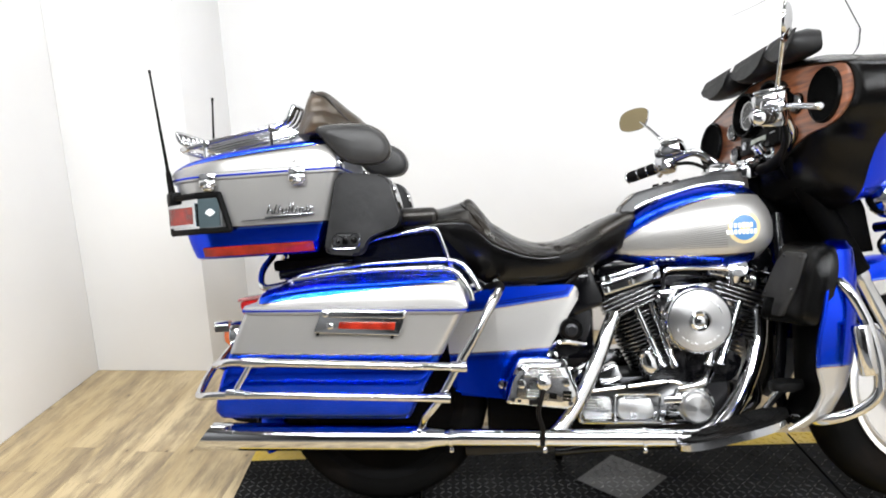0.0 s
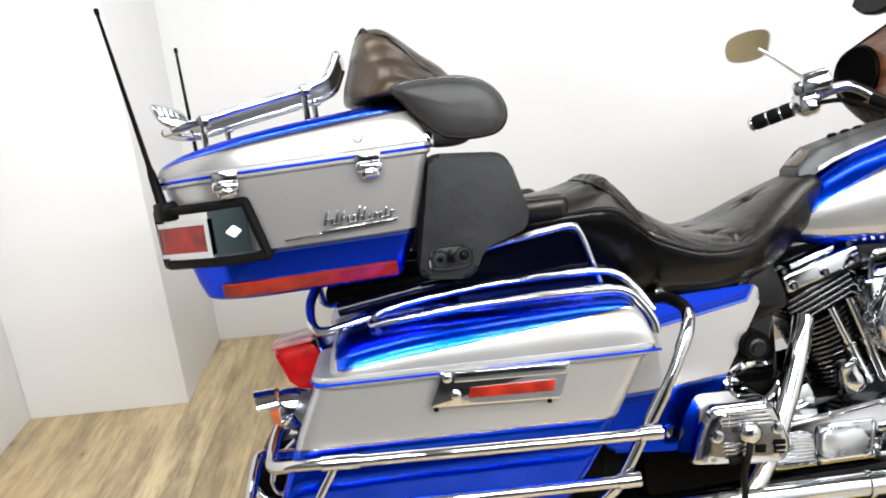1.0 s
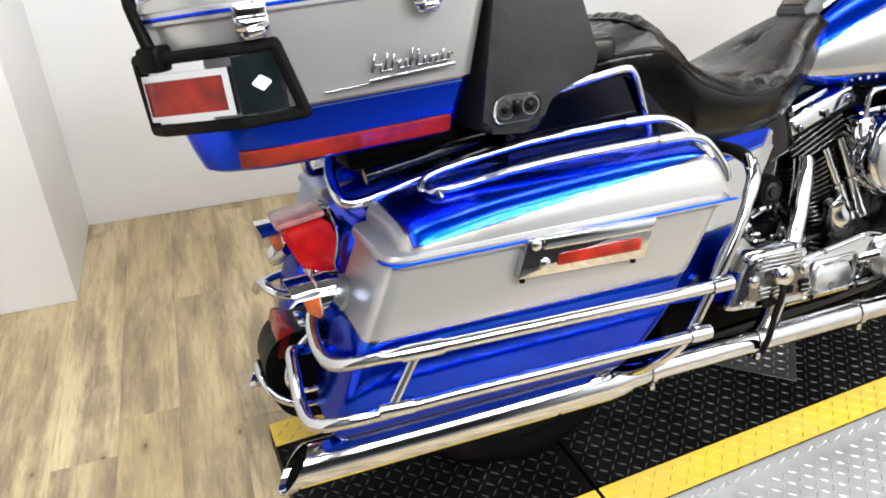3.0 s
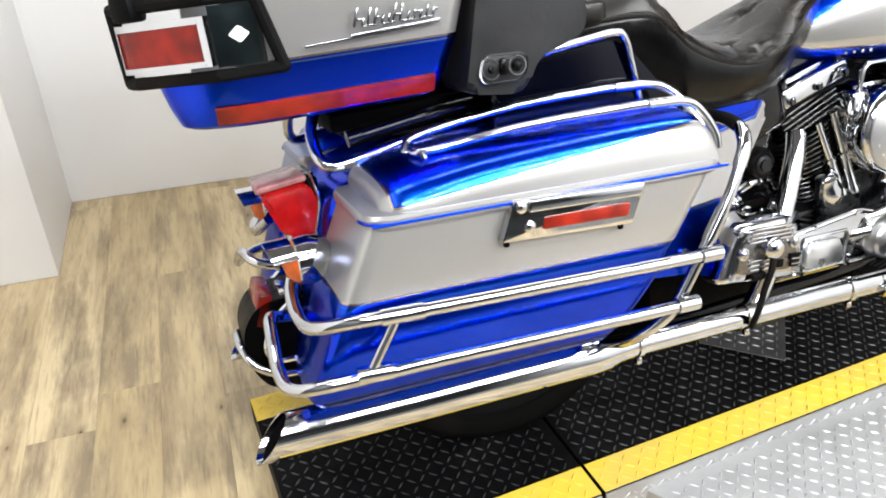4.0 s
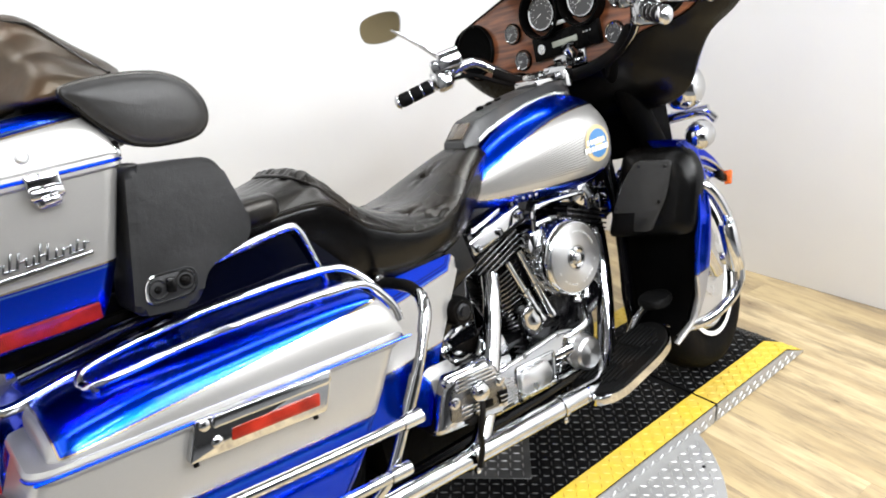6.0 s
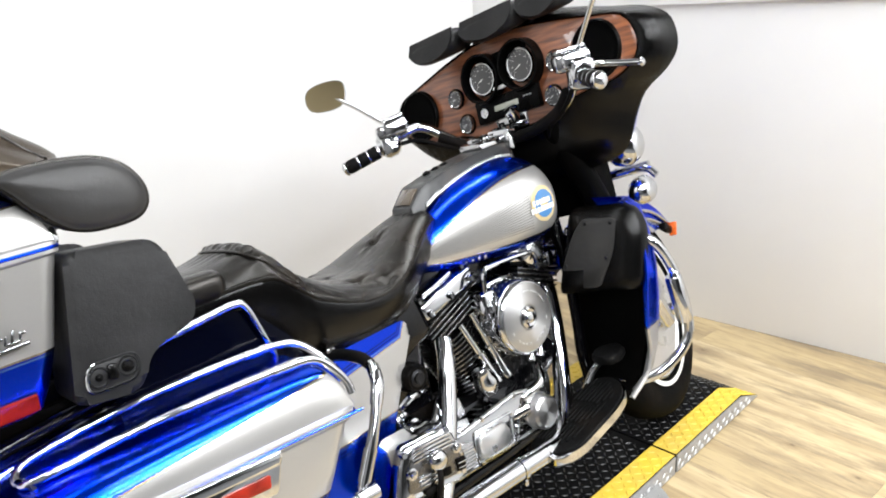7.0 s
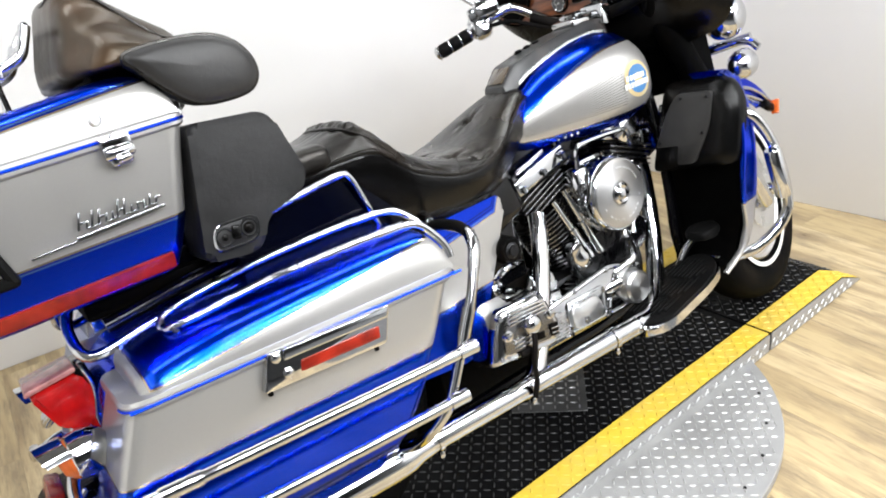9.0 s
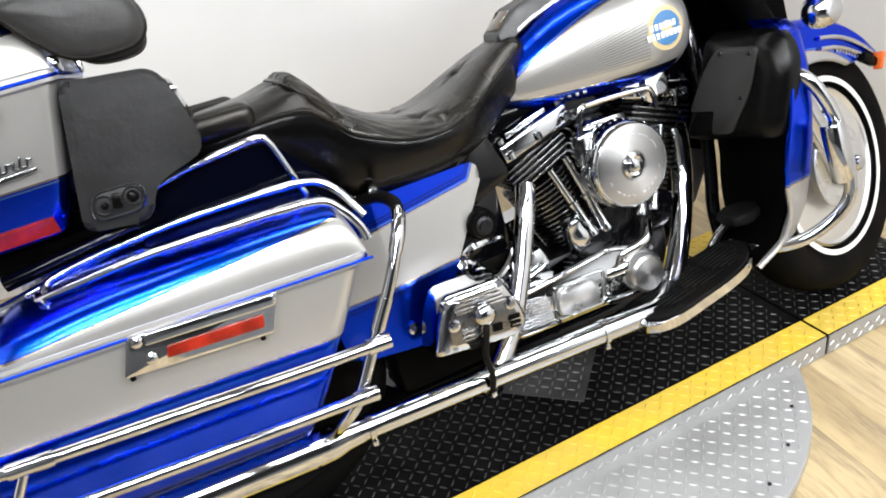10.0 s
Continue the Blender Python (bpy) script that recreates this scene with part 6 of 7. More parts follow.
def emblem_disc(r0, r1, lift):
    """A badge bent to the tank's side."""
    bm = bmesh.new()
    c = Vector((0.927, 0, 0.751))
    loops = []
    for r in (r0, (r0 + r1) / 2, r1):
        loop = []
        for k in range(40):
            t = 2 * math.pi * k / 40
            x, z = c.x + r * math.cos(t), c.z + r * math.sin(t)
            row = min(zip(rows4, wid), key=lambda q: abs(q[0].x - x))
            zt, zb, w = row[0].y, row[0].z, row[1].y
            mid = zb + (zt - zb) * 0.46
            s = (z - mid) / ((zt - mid) if z > mid else (mid - zb))
            s = max(-0.98, min(0.98, s))
            sn = math.copysign(abs(s) ** (1 / (0.86 if s > 0 else 0.62)), s)
            loop.append(Vector((x, -w * math.sqrt(1 - sn * sn) ** 0.82 - lift, z)))
        loops.append(loop)
    rings(bm, loops, caps=r0 < 0.004)
    return bm


BADGEGOLD = material("badge_gold", (0.58, 0.46, 0.25), 0.35, 0.3)
BADGEBLUE = material("badge_blue", (0.05, 0.16, 0.34), 0.35)
badge = P("tank_badge", emblem_disc(0.003, 0.0425, 0.0015), BADGEGOLD, "round gold and blue tank badge with white bars")
P("badge_ring", emblem_disc(0.014, 0.033, 0.0028), BADGEBLUE, parent=badge)
bm = bmesh.new()
for k in range(6):
    rbox(bm, (0.892 + k * 0.0105, -0.1775 + 0.0009 * abs(k - 2.5), 0.757), (0.0075, 0.003, 0.012), 0.001)
for k in range(8):
    rbox(bm, (0.883 + k * 0.0102, -0.1772 + 0.0008 * abs(k - 3.5), 0.740), (0.0074, 0.003, 0.012), 0.001)
P("badge_bar", bm, WHITE, parent=badge, split=True)

def tank_side(x, z):
    """How far out the tank's right side stands."""
    row = min(zip(rows4, wid), key=lambda q: abs(q[0].x - x))
    zt, zb, w = row[0].y, row[0].z, row[1].y
    mid = zb + (zt - zb) * 0.46
    c = max(-0.98, min(0.98, (z - mid) / ((zt - mid) if z > mid else (mid - zb))))
    return -w * math.sqrt(1 - abs(c) ** (2 / (0.86 if c > 0 else 0.62))) ** 0.82


bm = bmesh.new()
for k in range(4):
    x, z = 0.708 + 0.014 * k, 0.676
    rbox(bm, (x, tank_side(x, z) - 0.0015, z), (0.009, 0.003, 0.006), 0.001)
P("badge_bar", bm, CHROME, parent=tank, split=True)

# console on the tank
bm = bmesh.new()
loops = []
for x, zt, zb, w in ((0.628, 0.816, 0.790, 0.036), (0.632, 0.826, 0.795, 0.041), (0.672, 0.862, 0.818, 0.044), (0.682, 0.8665, 0.822, 0.045), (0.70, 0.870, 0.830, 0.045), (0.76, 0.884, 0.848, 0.046), (0.84, 0.897, 0.866, 0.046), (0.92, 0.904, 0.870, 0.046), (0.97, 0.902, 0.860, 0.044), (0.985, 0.888, 0.850, 0.040)):
    loops.append([Vector((x, y, z)) for y, z in ((-w * 1.16, zb), (-w * 1.05, zt - 0.010), (-w * 1.0, zt - 0.004), (-w * 0.94, zt), (w * 0.94, zt), (w * 1.0, zt - 0.004), (w * 1.05, zt - 0.010), (w * 1.16, zb))])
rings(bm, loops)
console = P("console", bm, GREYPLATE, "dark grey tank console", sharp=0.35)
for s in (-1, 1):
    bm = bmesh.new()
    loops = []
    for x, z, w in ((0.668, 0.819, 0.0530), (0.70, 0.834, 0.0545), (0.76, 0.851, 0.0555), (0.84, 0.868, 0.0555), (0.92, 0.874, 0.0555), (0.97, 0.866, 0.054)):
        loops.append([Vector((x, s * y, z + h)) for y, h in ((w - 0.004, 0.000), (w + 0.001, 0.000), (w + 0.0005, 0.0055), (w - 0.003, 0.0075), (w - 0.006, 0.007))])
    rings(bm, loops)
    P("console_strip", bm, BRUSHED, "bright metal strip along the console", parent=console)
bm = bmesh.new()
rbox(bm, (0.653, 0, 0.8465), (0.044, 0.058, 0.005), 0.0015, (0, -42, 0))
P("display", bm, SCREEN, "small brown display", parent=console)
bm = bmesh.new()
rbox(bm, (0.93, 0, 0.912), (0.10, 0.085, 0.018), 0.006, (0, -4, 0))
rbox(bm, (0.980, -0.018, 0.908), (0.030, 0.085, 0.050), 0.007, (0, 12, 0))
rbox(bm, (1.005, 0.0, 0.925), (0.05, 0.05, 0.03), 0.008, (0, -10, 0))
turned(bm, [(0, 0), (0.03, 0), (0.03, 0.008), (0.024, 0.012), (0, 0.013)], (0.925, 0.01, 0.919), (-0.07, 0, 1), 24)
P("filler_door", bm, CHROME, "chrome filler door", parent=console)
bm = bmesh.new()
for k in range(3):
    turned(bm, [(0, 0), (0.010, 0), (0.010, 0.006), (0.007, 0.009), (0, 0.009)], (0.745 + k * 0.028, 0.022 - 0.002 * k, 0.878 + 0.004 * k), (-0.2, 0, 1), 12)
P("switch", bm, BLACK, parent=console, split=True)

# lower fairings with their boxes
def box_place(x, y, z):
    return Vector((x + (z - 0.63) * 0.22 - (y + 0.285) * 0.20, y, z))


def lower_box(bm):
    loops = []
    for x, g in ((1.020, 0.045), (1.022, 0.030), (1.028, 0.016), (1.040, 0.005), (1.056, 0.0), (1.078, 0.006), (1.096, 0.035)):
        pts = rounded([(-0.104 - g, 0.498 + g), (-0.340 + g, 0.500 + g), (-0.356 + g, 0.640), (-0.324 + g, 0.704 - g), (-0.150 - g, 0.708 - g)], [0.02, 0.035, 0.06, 0.04, 0.02], 5)
        loops.append([box_place(x, y, z) for y, z in pts])
    rings(bm, loops)
    return bm


def box_door(bm):
    pts = rounded([(-0.140, 0.566), (-0.205, 0.566), (-0.200, 0.522), (-0.246, 0.522), (-0.290, 0.604), (-0.300, 0.680), (-0.206, 0.684), (-0.178, 0.650)], [0.008, 0.003, 0.006, 0.012, 0.03, 0.012, 0.012, 0.03], 4)
    loops = [[box_place(x, y, z) for y, z in pts] for x in (1.024, 1.0155, 1.0140)]
    mid = box_place(1.014, -0.2, 0.61)
    loops[2] = [mid + (p - mid) * 0.97 for p in loops[2]]
    rings(bm, loops)
    return bm


def door_screws(bm):
    for y, z in ((-0.217, 0.674), (-0.288, 0.670), (-0.155, 0.577), (-0.272, 0.590)):
        turned(bm, [(0, 0), (0.0045, 0), (0.004, 0.003), (0, 0.0035)], box_place(1.0145, y, z), (-1, 0, 0.2), 8)
    return bm


LEVELS = [(0.704, 1.092, -0.285, 1.118, -0.281, 1.135, -0.22), (0.684, 1.078, -0.322, 1.11, -0.322, 1.148, -0.24), (0.62, 1.068, -0.342, 1.098, -0.346, 1.150, -0.25), (0.54, 1.054, -0.346, 1.092, -0.352, 1.148, -0.25), (0.47, 1.040, -0.340, 1.088, -0.346, 1.146, -0.24), (0.40, 1.040, -0.328, 1.088, -0.330, 1.140, -0.23), (0.34, 1.052, -0.314, 1.085, -0.312, 1.125, -0.21), (0.285, 1.030, -0.304, 1.060, -0.300, 1.09, -0.19), (0.245, 0.975, -0.290, 1.0, -0.286, 1.03, -0.18)]


def lower_shell(bm):
    loops = []
    for z, ex, ey, mx, my, fx, fy in [(r[0], r[1], r[2], r[3] + 0.024, r[4] + 0.018, r[5] + 0.022, r[6]) for r in LEVELS]:
        curve = spline([(ex, ey, z), (mx, my, z), (fx, fy, z), (fx + 0.01, -0.11, z)], 5)
        inner = [p + Vector((-0.010 if i else 0.0, 0.010, 0)) for i, p in enumerate(curve)]
        loops.append(curve + list(reversed(inner)))
    rings(bm, loops)
    return bm


def shell_edge(bm):
    return sweep(bm, [(ex - 0.002, ey, z) for z, ex, ey, *_ in LEVELS], 0.0055, 8)


def leg_panel(bm):
    loops = []
    for z, x, yi, yo in ((0.56, 1.072, -0.085, -0.326), (0.48, 1.066, -0.09, -0.322), (0.40, 1.062, -0.095, -0.310), (0.33, 1.06, -0.10, -0.285), (0.27, 1.035, -0.10, -0.275), (0.245, 1.012, -0.10, -0.255)):
        loops.append([Vector((x, yi, z)), Vector((x - 0.012, (yi + yo) / 2, z)), Vector((x - 0.005, yo, z)), Vector((x + 0.012, yo, z)), Vector((x + 0.012, yi, z))])
    rings(bm, loops)
    return bm


for i, ob in enumerate(both("lower_fairing", lower_shell, PAINT_LOWER, bike, "blue and silver lower fairing")):
    side = (lambda b: b) if i == 0 else mirrored
    P("fairing_edge", side(shell_edge(bmesh.new())), PAINT_LOWER, parent=ob)
    P("leg_panel", side(leg_panel(bmesh.new())), DEEPBLACK, parent=ob)
    box = P("glove_box", side(lower_box(bmesh.new())), MOULDED, "black moulded glove box", parent=ob)
    P("speaker_door", side(box_door(bmesh.new())), DOORGREY, parent=ob)
    P("screw", side(door_screws(bmesh.new())), CASTING, parent=ob, split=True)


def crash_bar(bm):
    return sweep(bm, [(1.06, -0.10, 0.64), (1.085, -0.24, 0.640), (1.094, -0.325, 0.612), (1.112, -0.352, 0.582), (1.140, -0.361, 0.520), (1.158, -0.363, 0.450), (1.167, -0.360, 0.390), (1.163, -0.354, 0.336), (1.125, -0.335, 0.296), (1.060, -0.300, 0.268), (1.02, -0.20, 0.25)], 0.0135, 12)


def crash_peg(bm):
    turned(bm, [(0, 0), (0.019, 0.0), (0.022, 0.004), (0.022, 0.114), (0.019, 0.120), (0, 0.120)], (1.138, -0.372, 0.388), (-0.12, 0.02, 1), 18)
    return bm


for i, ob in enumerate(both("crash_bar", crash_bar, CHROME, bike, "chrome engine guard bar")):
    side = (lambda b: b) if i == 0 else mirrored
    P("highway_peg", side(crash_peg(bmesh.new())), CHROME, "round chrome peg", parent=ob)


# floorboards and pedal
def board_outline(grow=0.0):
    g = grow
    return rounded([(0.712 - g, -0.150 + g), (0.712 - g, -0.250 - g), (0.755, -0.287 - g), (0.90, -0.291 - g), (0.965, -0.275 - g), (1.000 + g, -0.225), (1.0 + g, -0.165 + g), (0.93, -0.145 + g)], 0.03, 4)


def board_z(bm, lift):
    for v in bm.verts:
        v.co.z += lift + 0.206 + (v.co.x - 0.70) * 0.20
    return bm


def floorboard(bm):
    return board_z(prism(bm, board_outline(0.0), -0.006, 0.006, 0.002, 1, "xy"), 0.006)


def board_edge(bm):
    return board_z(prism(bm, board_outline(0.009), -0.013, 0.007, 0.003, 2, "xy"), 0.0)


def board_tread(bm):
    for k in range(9):
        y = -0.158 - k * 0.0125
        x0, x1 = 0.745 + max(0, k - 6) * 0.012, 0.975 - max(0, k - 5) * 0.012
        for a, b in ((x0, x0 + 0.065), (x0 + 0.075, x0 + 0.140), (x0 + 0.150, x1)):
            rbox(bm, ((a + b) / 2, y, 0), (b - a, 0.006, 0.006), 0.0015, seg=1)
    return board_z(bm, 0.014)


for i, ob in enumerate(both("floorboard", floorboard, RUBBER, bike, "black rubber rider floorboard with a chrome edge")):
    side = (lambda b: b) if i == 0 else mirrored
    P("board_edge", side(board_edge(bmesh.new())), CHROME, parent=ob)
    P("tread_bar", side(board_tread(bmesh.new())), RUBBER, parent=ob, split=True)
bm = prism(bmesh.new(), rounded([(0.950, -0.262), (1.035, -0.255), (1.045, -0.180), (0.958, -0.178)], 0.03, 5), 0.332, 0.354, 0.008, 3, "xy")
pedal = P("brake_pedal", bm, RUBBER, "black rubber brake pedal pad")
bm = bmesh.new()
sweep(bm, [(1.0, -0.20, 0.33), (0.985, -0.165, 0.30), (0.95, -0.15, 0.255), (0.90, -0.15, 0.215)], 0.010, 10)
P("pedal_arm", bm, CHROME, parent=pedal)
bm = bmesh.new()
sweep(bm, [(0.45, 0.14, 0.17), (0.44, 0.20, 0.09), (0.43, 0.245, 0.045)], 0.012, 10)
P("side_stand", bm, GLOSSBLACK, "black side stand")

# handlebar
def grip(bm):
    a, b = Vector((0.797, -0.415, 0.960)), Vector((0.872, -0.343, 0.979))
    d = b - a
    n = d.length
    prof = [(0, 0.004), (0.016, 0.005)]
    for k in range(3):
        h = 0.008 + k * (n - 0.01) / 3
        w = (n - 0.01) / 3
        prof += [(0.0165, h), (0.0185, h + 0.004), (0.0185, h + w - 0.006), (0.0165, h + w - 0.002)]
    turned(bm, prof + [(0, n)], a, d, 20)
    return bm


def grip_rings(bm):
    a, b = Vector((0.797, -0.415, 0.960)), Vector((0.872, -0.343, 0.979))
    d = (b - a)
    n = d.length
    for h in (0.0, 0.006 + (n - 0.01) / 3, 0.006 + 2 * (n - 0.01) / 3, n - 0.006):
        turned(bm, [(0, h - (0.009 if h == 0 else 0)), (0.010, h - (0.007 if h == 0 else 0)), (0.0185, h), (0.0192, h + 0.002), (0.0185, h + 0.004), (0, h + 0.0045)], a, d, 20)
    return bm


def switch_box(bm):
    rbox(bm, (0.893, -0.322, 0.990), (0.050, 0.060, 0.068), 0.013, (10, -10, 45))
    rbox(bm, (0.884, -0.318, 1.022), (0.044, 0.058, 0.032), 0.009, (0, -6, 45))
    turned(bm, [(0, -0.03), (0.022, -0.03), (0.027, -0.022), (0.027, 0.022), (0.022, 0.03), (0, 0.03)], (0.893, -0.322, 0.990), (0.72, 0.69, 0.18), 20)
    for k in range(3):
        rbox(bm, (0.868 + 0.008 * k, -0.318 + 0.008 * k, 0.978 + 0.006 * k), (0.014, 0.012, 0.010), 0.002, (0, 0, 45))
    return bm


def master(bm):
    rbox(bm, (0.908, -0.298, 1.024), (0.068, 0.085, 0.040), 0.010, (0, -6, 40))
    rbox(bm, (0.908, -0.298, 1.048), (0.058, 0.074, 0.012), 0.005, (0, -6, 40))
    turned(bm, [(0, 0), (0.015, 0), (0.015, 0.05), (0, 0.052)], (0.88, -0.33, 1.0), (0.7, 0.7, 0.1), 14)
    return bm


def lever(bm):
    sweep(bm, [(0.918, -0.318, 1.004), (0.932, -0.355, 0.998), (0.930, -0.400, 0.986), (0.925, -0.455, 0.972)], 0.0075, 10)
    turned(bm, [(0, -0.009), (0.007, -0.006), (0.0095, 0), (0.007, 0.006), (0, 0.009)], (0.925, -0.457, 0.972), (0, -1, 0), 12)
    rbox(bm, (0.918, -0.315, 1.004), (0.03, 0.035, 0.02), 0.006, (0, 0, 40))
    return bm


handlebar = S("handlebar", sweep(bmesh.new(), [(0.80, -0.412, 0.961), (0.87, -0.345, 0.978), (0.915, -0.300, 0.998), (0.958, -0.262, 0.995), (0.995, -0.222, 0.958), (1.012, -0.15, 0.922), (1.020, -0.07, 0.905), (1.022, 0.0, 0.902), (1.020, 0.07, 0.905), (1.012, 0.15, 0.925), (0.995, 0.212, 0.968), (0.96, 0.255, 1.006), (0.915, 0.300, 0.998), (0.87, 0.345, 0.978), (0.80, 0.412, 0.961)], 0.0125, 12), CHROME, "chrome handlebar")
for i in (0, 1):
    side = (lambda b: b) if i == 0 else mirrored
    S("grip", side(grip(bmesh.new())), RUBBER, "black rubber grip", parent=handlebar)
    S("grip_ring", side(grip_rings(bmesh.new())), CHROME, parent=handlebar, split=True)
    S("switch_housing", side(switch_box(bmesh.new())), CHROME, parent=handlebar)
    S("master_cylinder", side(master(bmesh.new())), CHROME, parent=handlebar)
    S("lever", side(lever(bmesh.new())), CHROME, parent=handlebar)
for s in (-1, 1):
    bm = sweep(bmesh.new(), [(0.990, s * 0.219, 0.966), (1.003, s * 0.185, 0.942), (1.012, s * 0.15, 0.9235), (1.020, s * 0.07, 0.905), (1.022, s * 0.01, 0.902)], 0.0150, 12)
    S("bar_sleeve", bm, RUBBER, "black sleeve round the bar", parent=handlebar)
bm = bmesh.new()
for s in (-1, 1):
    sweep(bm, [(0.90, s * 0.31, 0.980), (0.95, s * 0.265, 0.975), (0.99, s * 0.20, 0.935), (1.02, s * 0.12, 0.90), (1.07, s * 0.08, 0.86)], 0.006, 8)
S("cable", bm, RUBBER, parent=handlebar, split=True)
bm = bmesh.new()
rbox(bm, (1.06, 0.0, 0.945), (0.05, 0.11, 0.05), 0.01)
turned(bm, [(0, 0), (0.018, 0), (0.02, 0.006), (0.02, 0.03), (0, 0.034)], (1.03, -0.02, 0.95), (-0.6, 0, 0.8), 16)
S("riser", bm, CHROME, parent=handlebar)


def mirror_shell(bm, d, grow):
    pts = spline([(-0.062, 0.012, 0), (-0.048, 0.034, 0), (0.0, 0.042, 0), (0.048, 0.034, 0), (0.062, 0.006, 0), (0.050, -0.026, 0), (0.0, -0.038, 0), (-0.046, -0.030, 0)], 4, True)
    loops = []
    for r, h in ((1.0 - grow, d), (1.0, d), (1.0, d + 0.004), (0.85, d + 0.014), (0.4, d + 0.020)):
        loops.append([Vector((h, -p.x * r, p.y * r)) for p in pts])
    rings(bm, loops)
    return bm


def mirror_at(bm):
    bmesh.ops.transform(bm, matrix=pose(0.852, -0.464, 1.160, 0, 10, -30), verts=bm.verts)
    return bm


def mirror_glass(bm):
    pts = spline([(-0.062, 0.012, 0), (-0.048, 0.034, 0), (0.0, 0.042, 0), (0.048, 0.034, 0), (0.062, 0.006, 0), (0.050, -0.026, 0), (0.0, -0.038, 0), (-0.046, -0.030, 0)], 4, True)
    rings(bm, [[Vector((h, -p.x * 0.96, p.y * 0.96)) for p in pts] for h in (-0.001, 0.001)])
    return bm


for i in (0, 1):
    side = (lambda b: b) if i == 0 else mirrored
    ob = S("rear_view_mirror", side(mirror_at(mirror_shell(bmesh.new(), 0.0, 0.02))), CHROME, "oval chrome rear view mirror")
    S("mirror_glass", side(mirror_at(mirror_glass(bmesh.new()))), MIRROR, parent=ob)
    bm = sweep(bmesh.new(), [(0.905, -0.318, 1.02), (0.905, -0.325, 1.04), (0.885, -0.39, 1.105), (0.868, -0.44, 1.148)], 0.0055, 10)
    S("mirror_stem", side(bm), CHROME, parent=ob)

# handlebar fairing
RIM = [(0.0, 1.196), (0.10, 1.190), (0.20, 1.165), (0.30, 1.132), (0.39, 1.104), (0.446, 1.068), (0.460, 1.025), (0.450, 0.980), (0.410, 0.945), (0.345, 0.912), (0.302, 0.86), (0.268, 0.805), (0.215, 0.775), (0.10, 0.765), (0.0, 0.762)]
DASH = [(0.0, 1.160), (0.08, 1.158), (0.15, 1.146), (0.225, 1.130), (0.30, 1.112), (0.370, 1.092), (0.398, 1.045), (0.385, 0.995), (0.32, 0.962), (0.235, 0.957), (0.165, 0.944), (0.12, 0.930), (0.06, 0.922), (0.0, 0.922)]


def full(half):
    right = [(-y, z) for y, z in half]
    left = [(y, z) for y, z in reversed(half[1:-1])]
    return right + left


def dash_x(z):
    return 1.052 + (z - 1.045) * 0.10


def rim_x(z):
    return 1.150 + (z - 1.10) * 0.05


def face(half, fx, d=0.0, s=1.0, cz=1.03):
    pts = spline([(0, y, z) for y, z in full(half)], 3, True)
    return [Vector((fx(p.z) + d, p.y * s, cz + (p.z - cz) * s)) for p in pts]


bm = bmesh.new()
rings(bm, [face(DASH, dash_x, 0.012, 0.98), face(DASH, dash_x, 0.004, 1.0), face(DASH, dash_x, 0.0, 0.985)])
dash = S("dash_panel", bm, ROSEWOOD, "glossy rosewood instrument panel")
bm = bmesh.new()
mid = [a.lerp(b, 0.5) + Vector((-0.034, 0, 0)) for a, b in zip(face(DASH, dash_x, 0.0, 1.04), face(RIM, rim_x, 0.0, 0.99))]
rings(bm, [face(DASH, dash_x, 0.006, 1.01), face(DASH, dash_x, 0.001, 1.03), mid, face(RIM, rim_x, -0.004, 0.99), face(RIM, rim_x, 0.006, 1.0)])
fairing = S("inner_fairing", bm, MOULDED, "black inner handlebar fairing", sharp=1.2)
bm = bmesh.new()
rings(bm, [face(RIM, rim_x, 0.0065, 0.992), face(RIM, rim_x, 0.02, 0.982), face(RIM, rim_x, 0.08, 0.92), face(RIM, rim_x, 0.16, 0.78), face(RIM, rim_x, 0.20, 0.55), face(RIM, rim_x, 0.215, 0.25)])
S("outer_fairing", bm, PAINT_BLUE, "blue painted handlebar fairing", sharp=1.2)


def dash_dial(y, z, r, depth=0.03):
    return turned(bmesh.new(), [(0, 0.001), (r * 0.92, 0.001), (r * 0.94, 0.003), (r * 0.97, depth), (r * 1.06, depth), (r * 1.1, 0.0), (0, -0.002)], (dash_x(z) + 0.002, y, z), (-1, 0, 0.10), 40)


def dial_face(y, z, r, h):
    return turned(bmesh.new(), [(0, h), (r, h), (r, h + 0.0015), (0, h + 0.002)], (dash_x(z), y, z), (-1, 0, 0.10), 36)


def dial_bezel(y, z, r, h):
    return turned(bmesh.new(), [(r * 0.9, h), (r * 0.92, h + 0.005), (r * 1.0, h + 0.006), (r * 1.08, h), (r * 0.9, h)], (dash_x(z), y, z), (-1, 0, 0.10), 36)


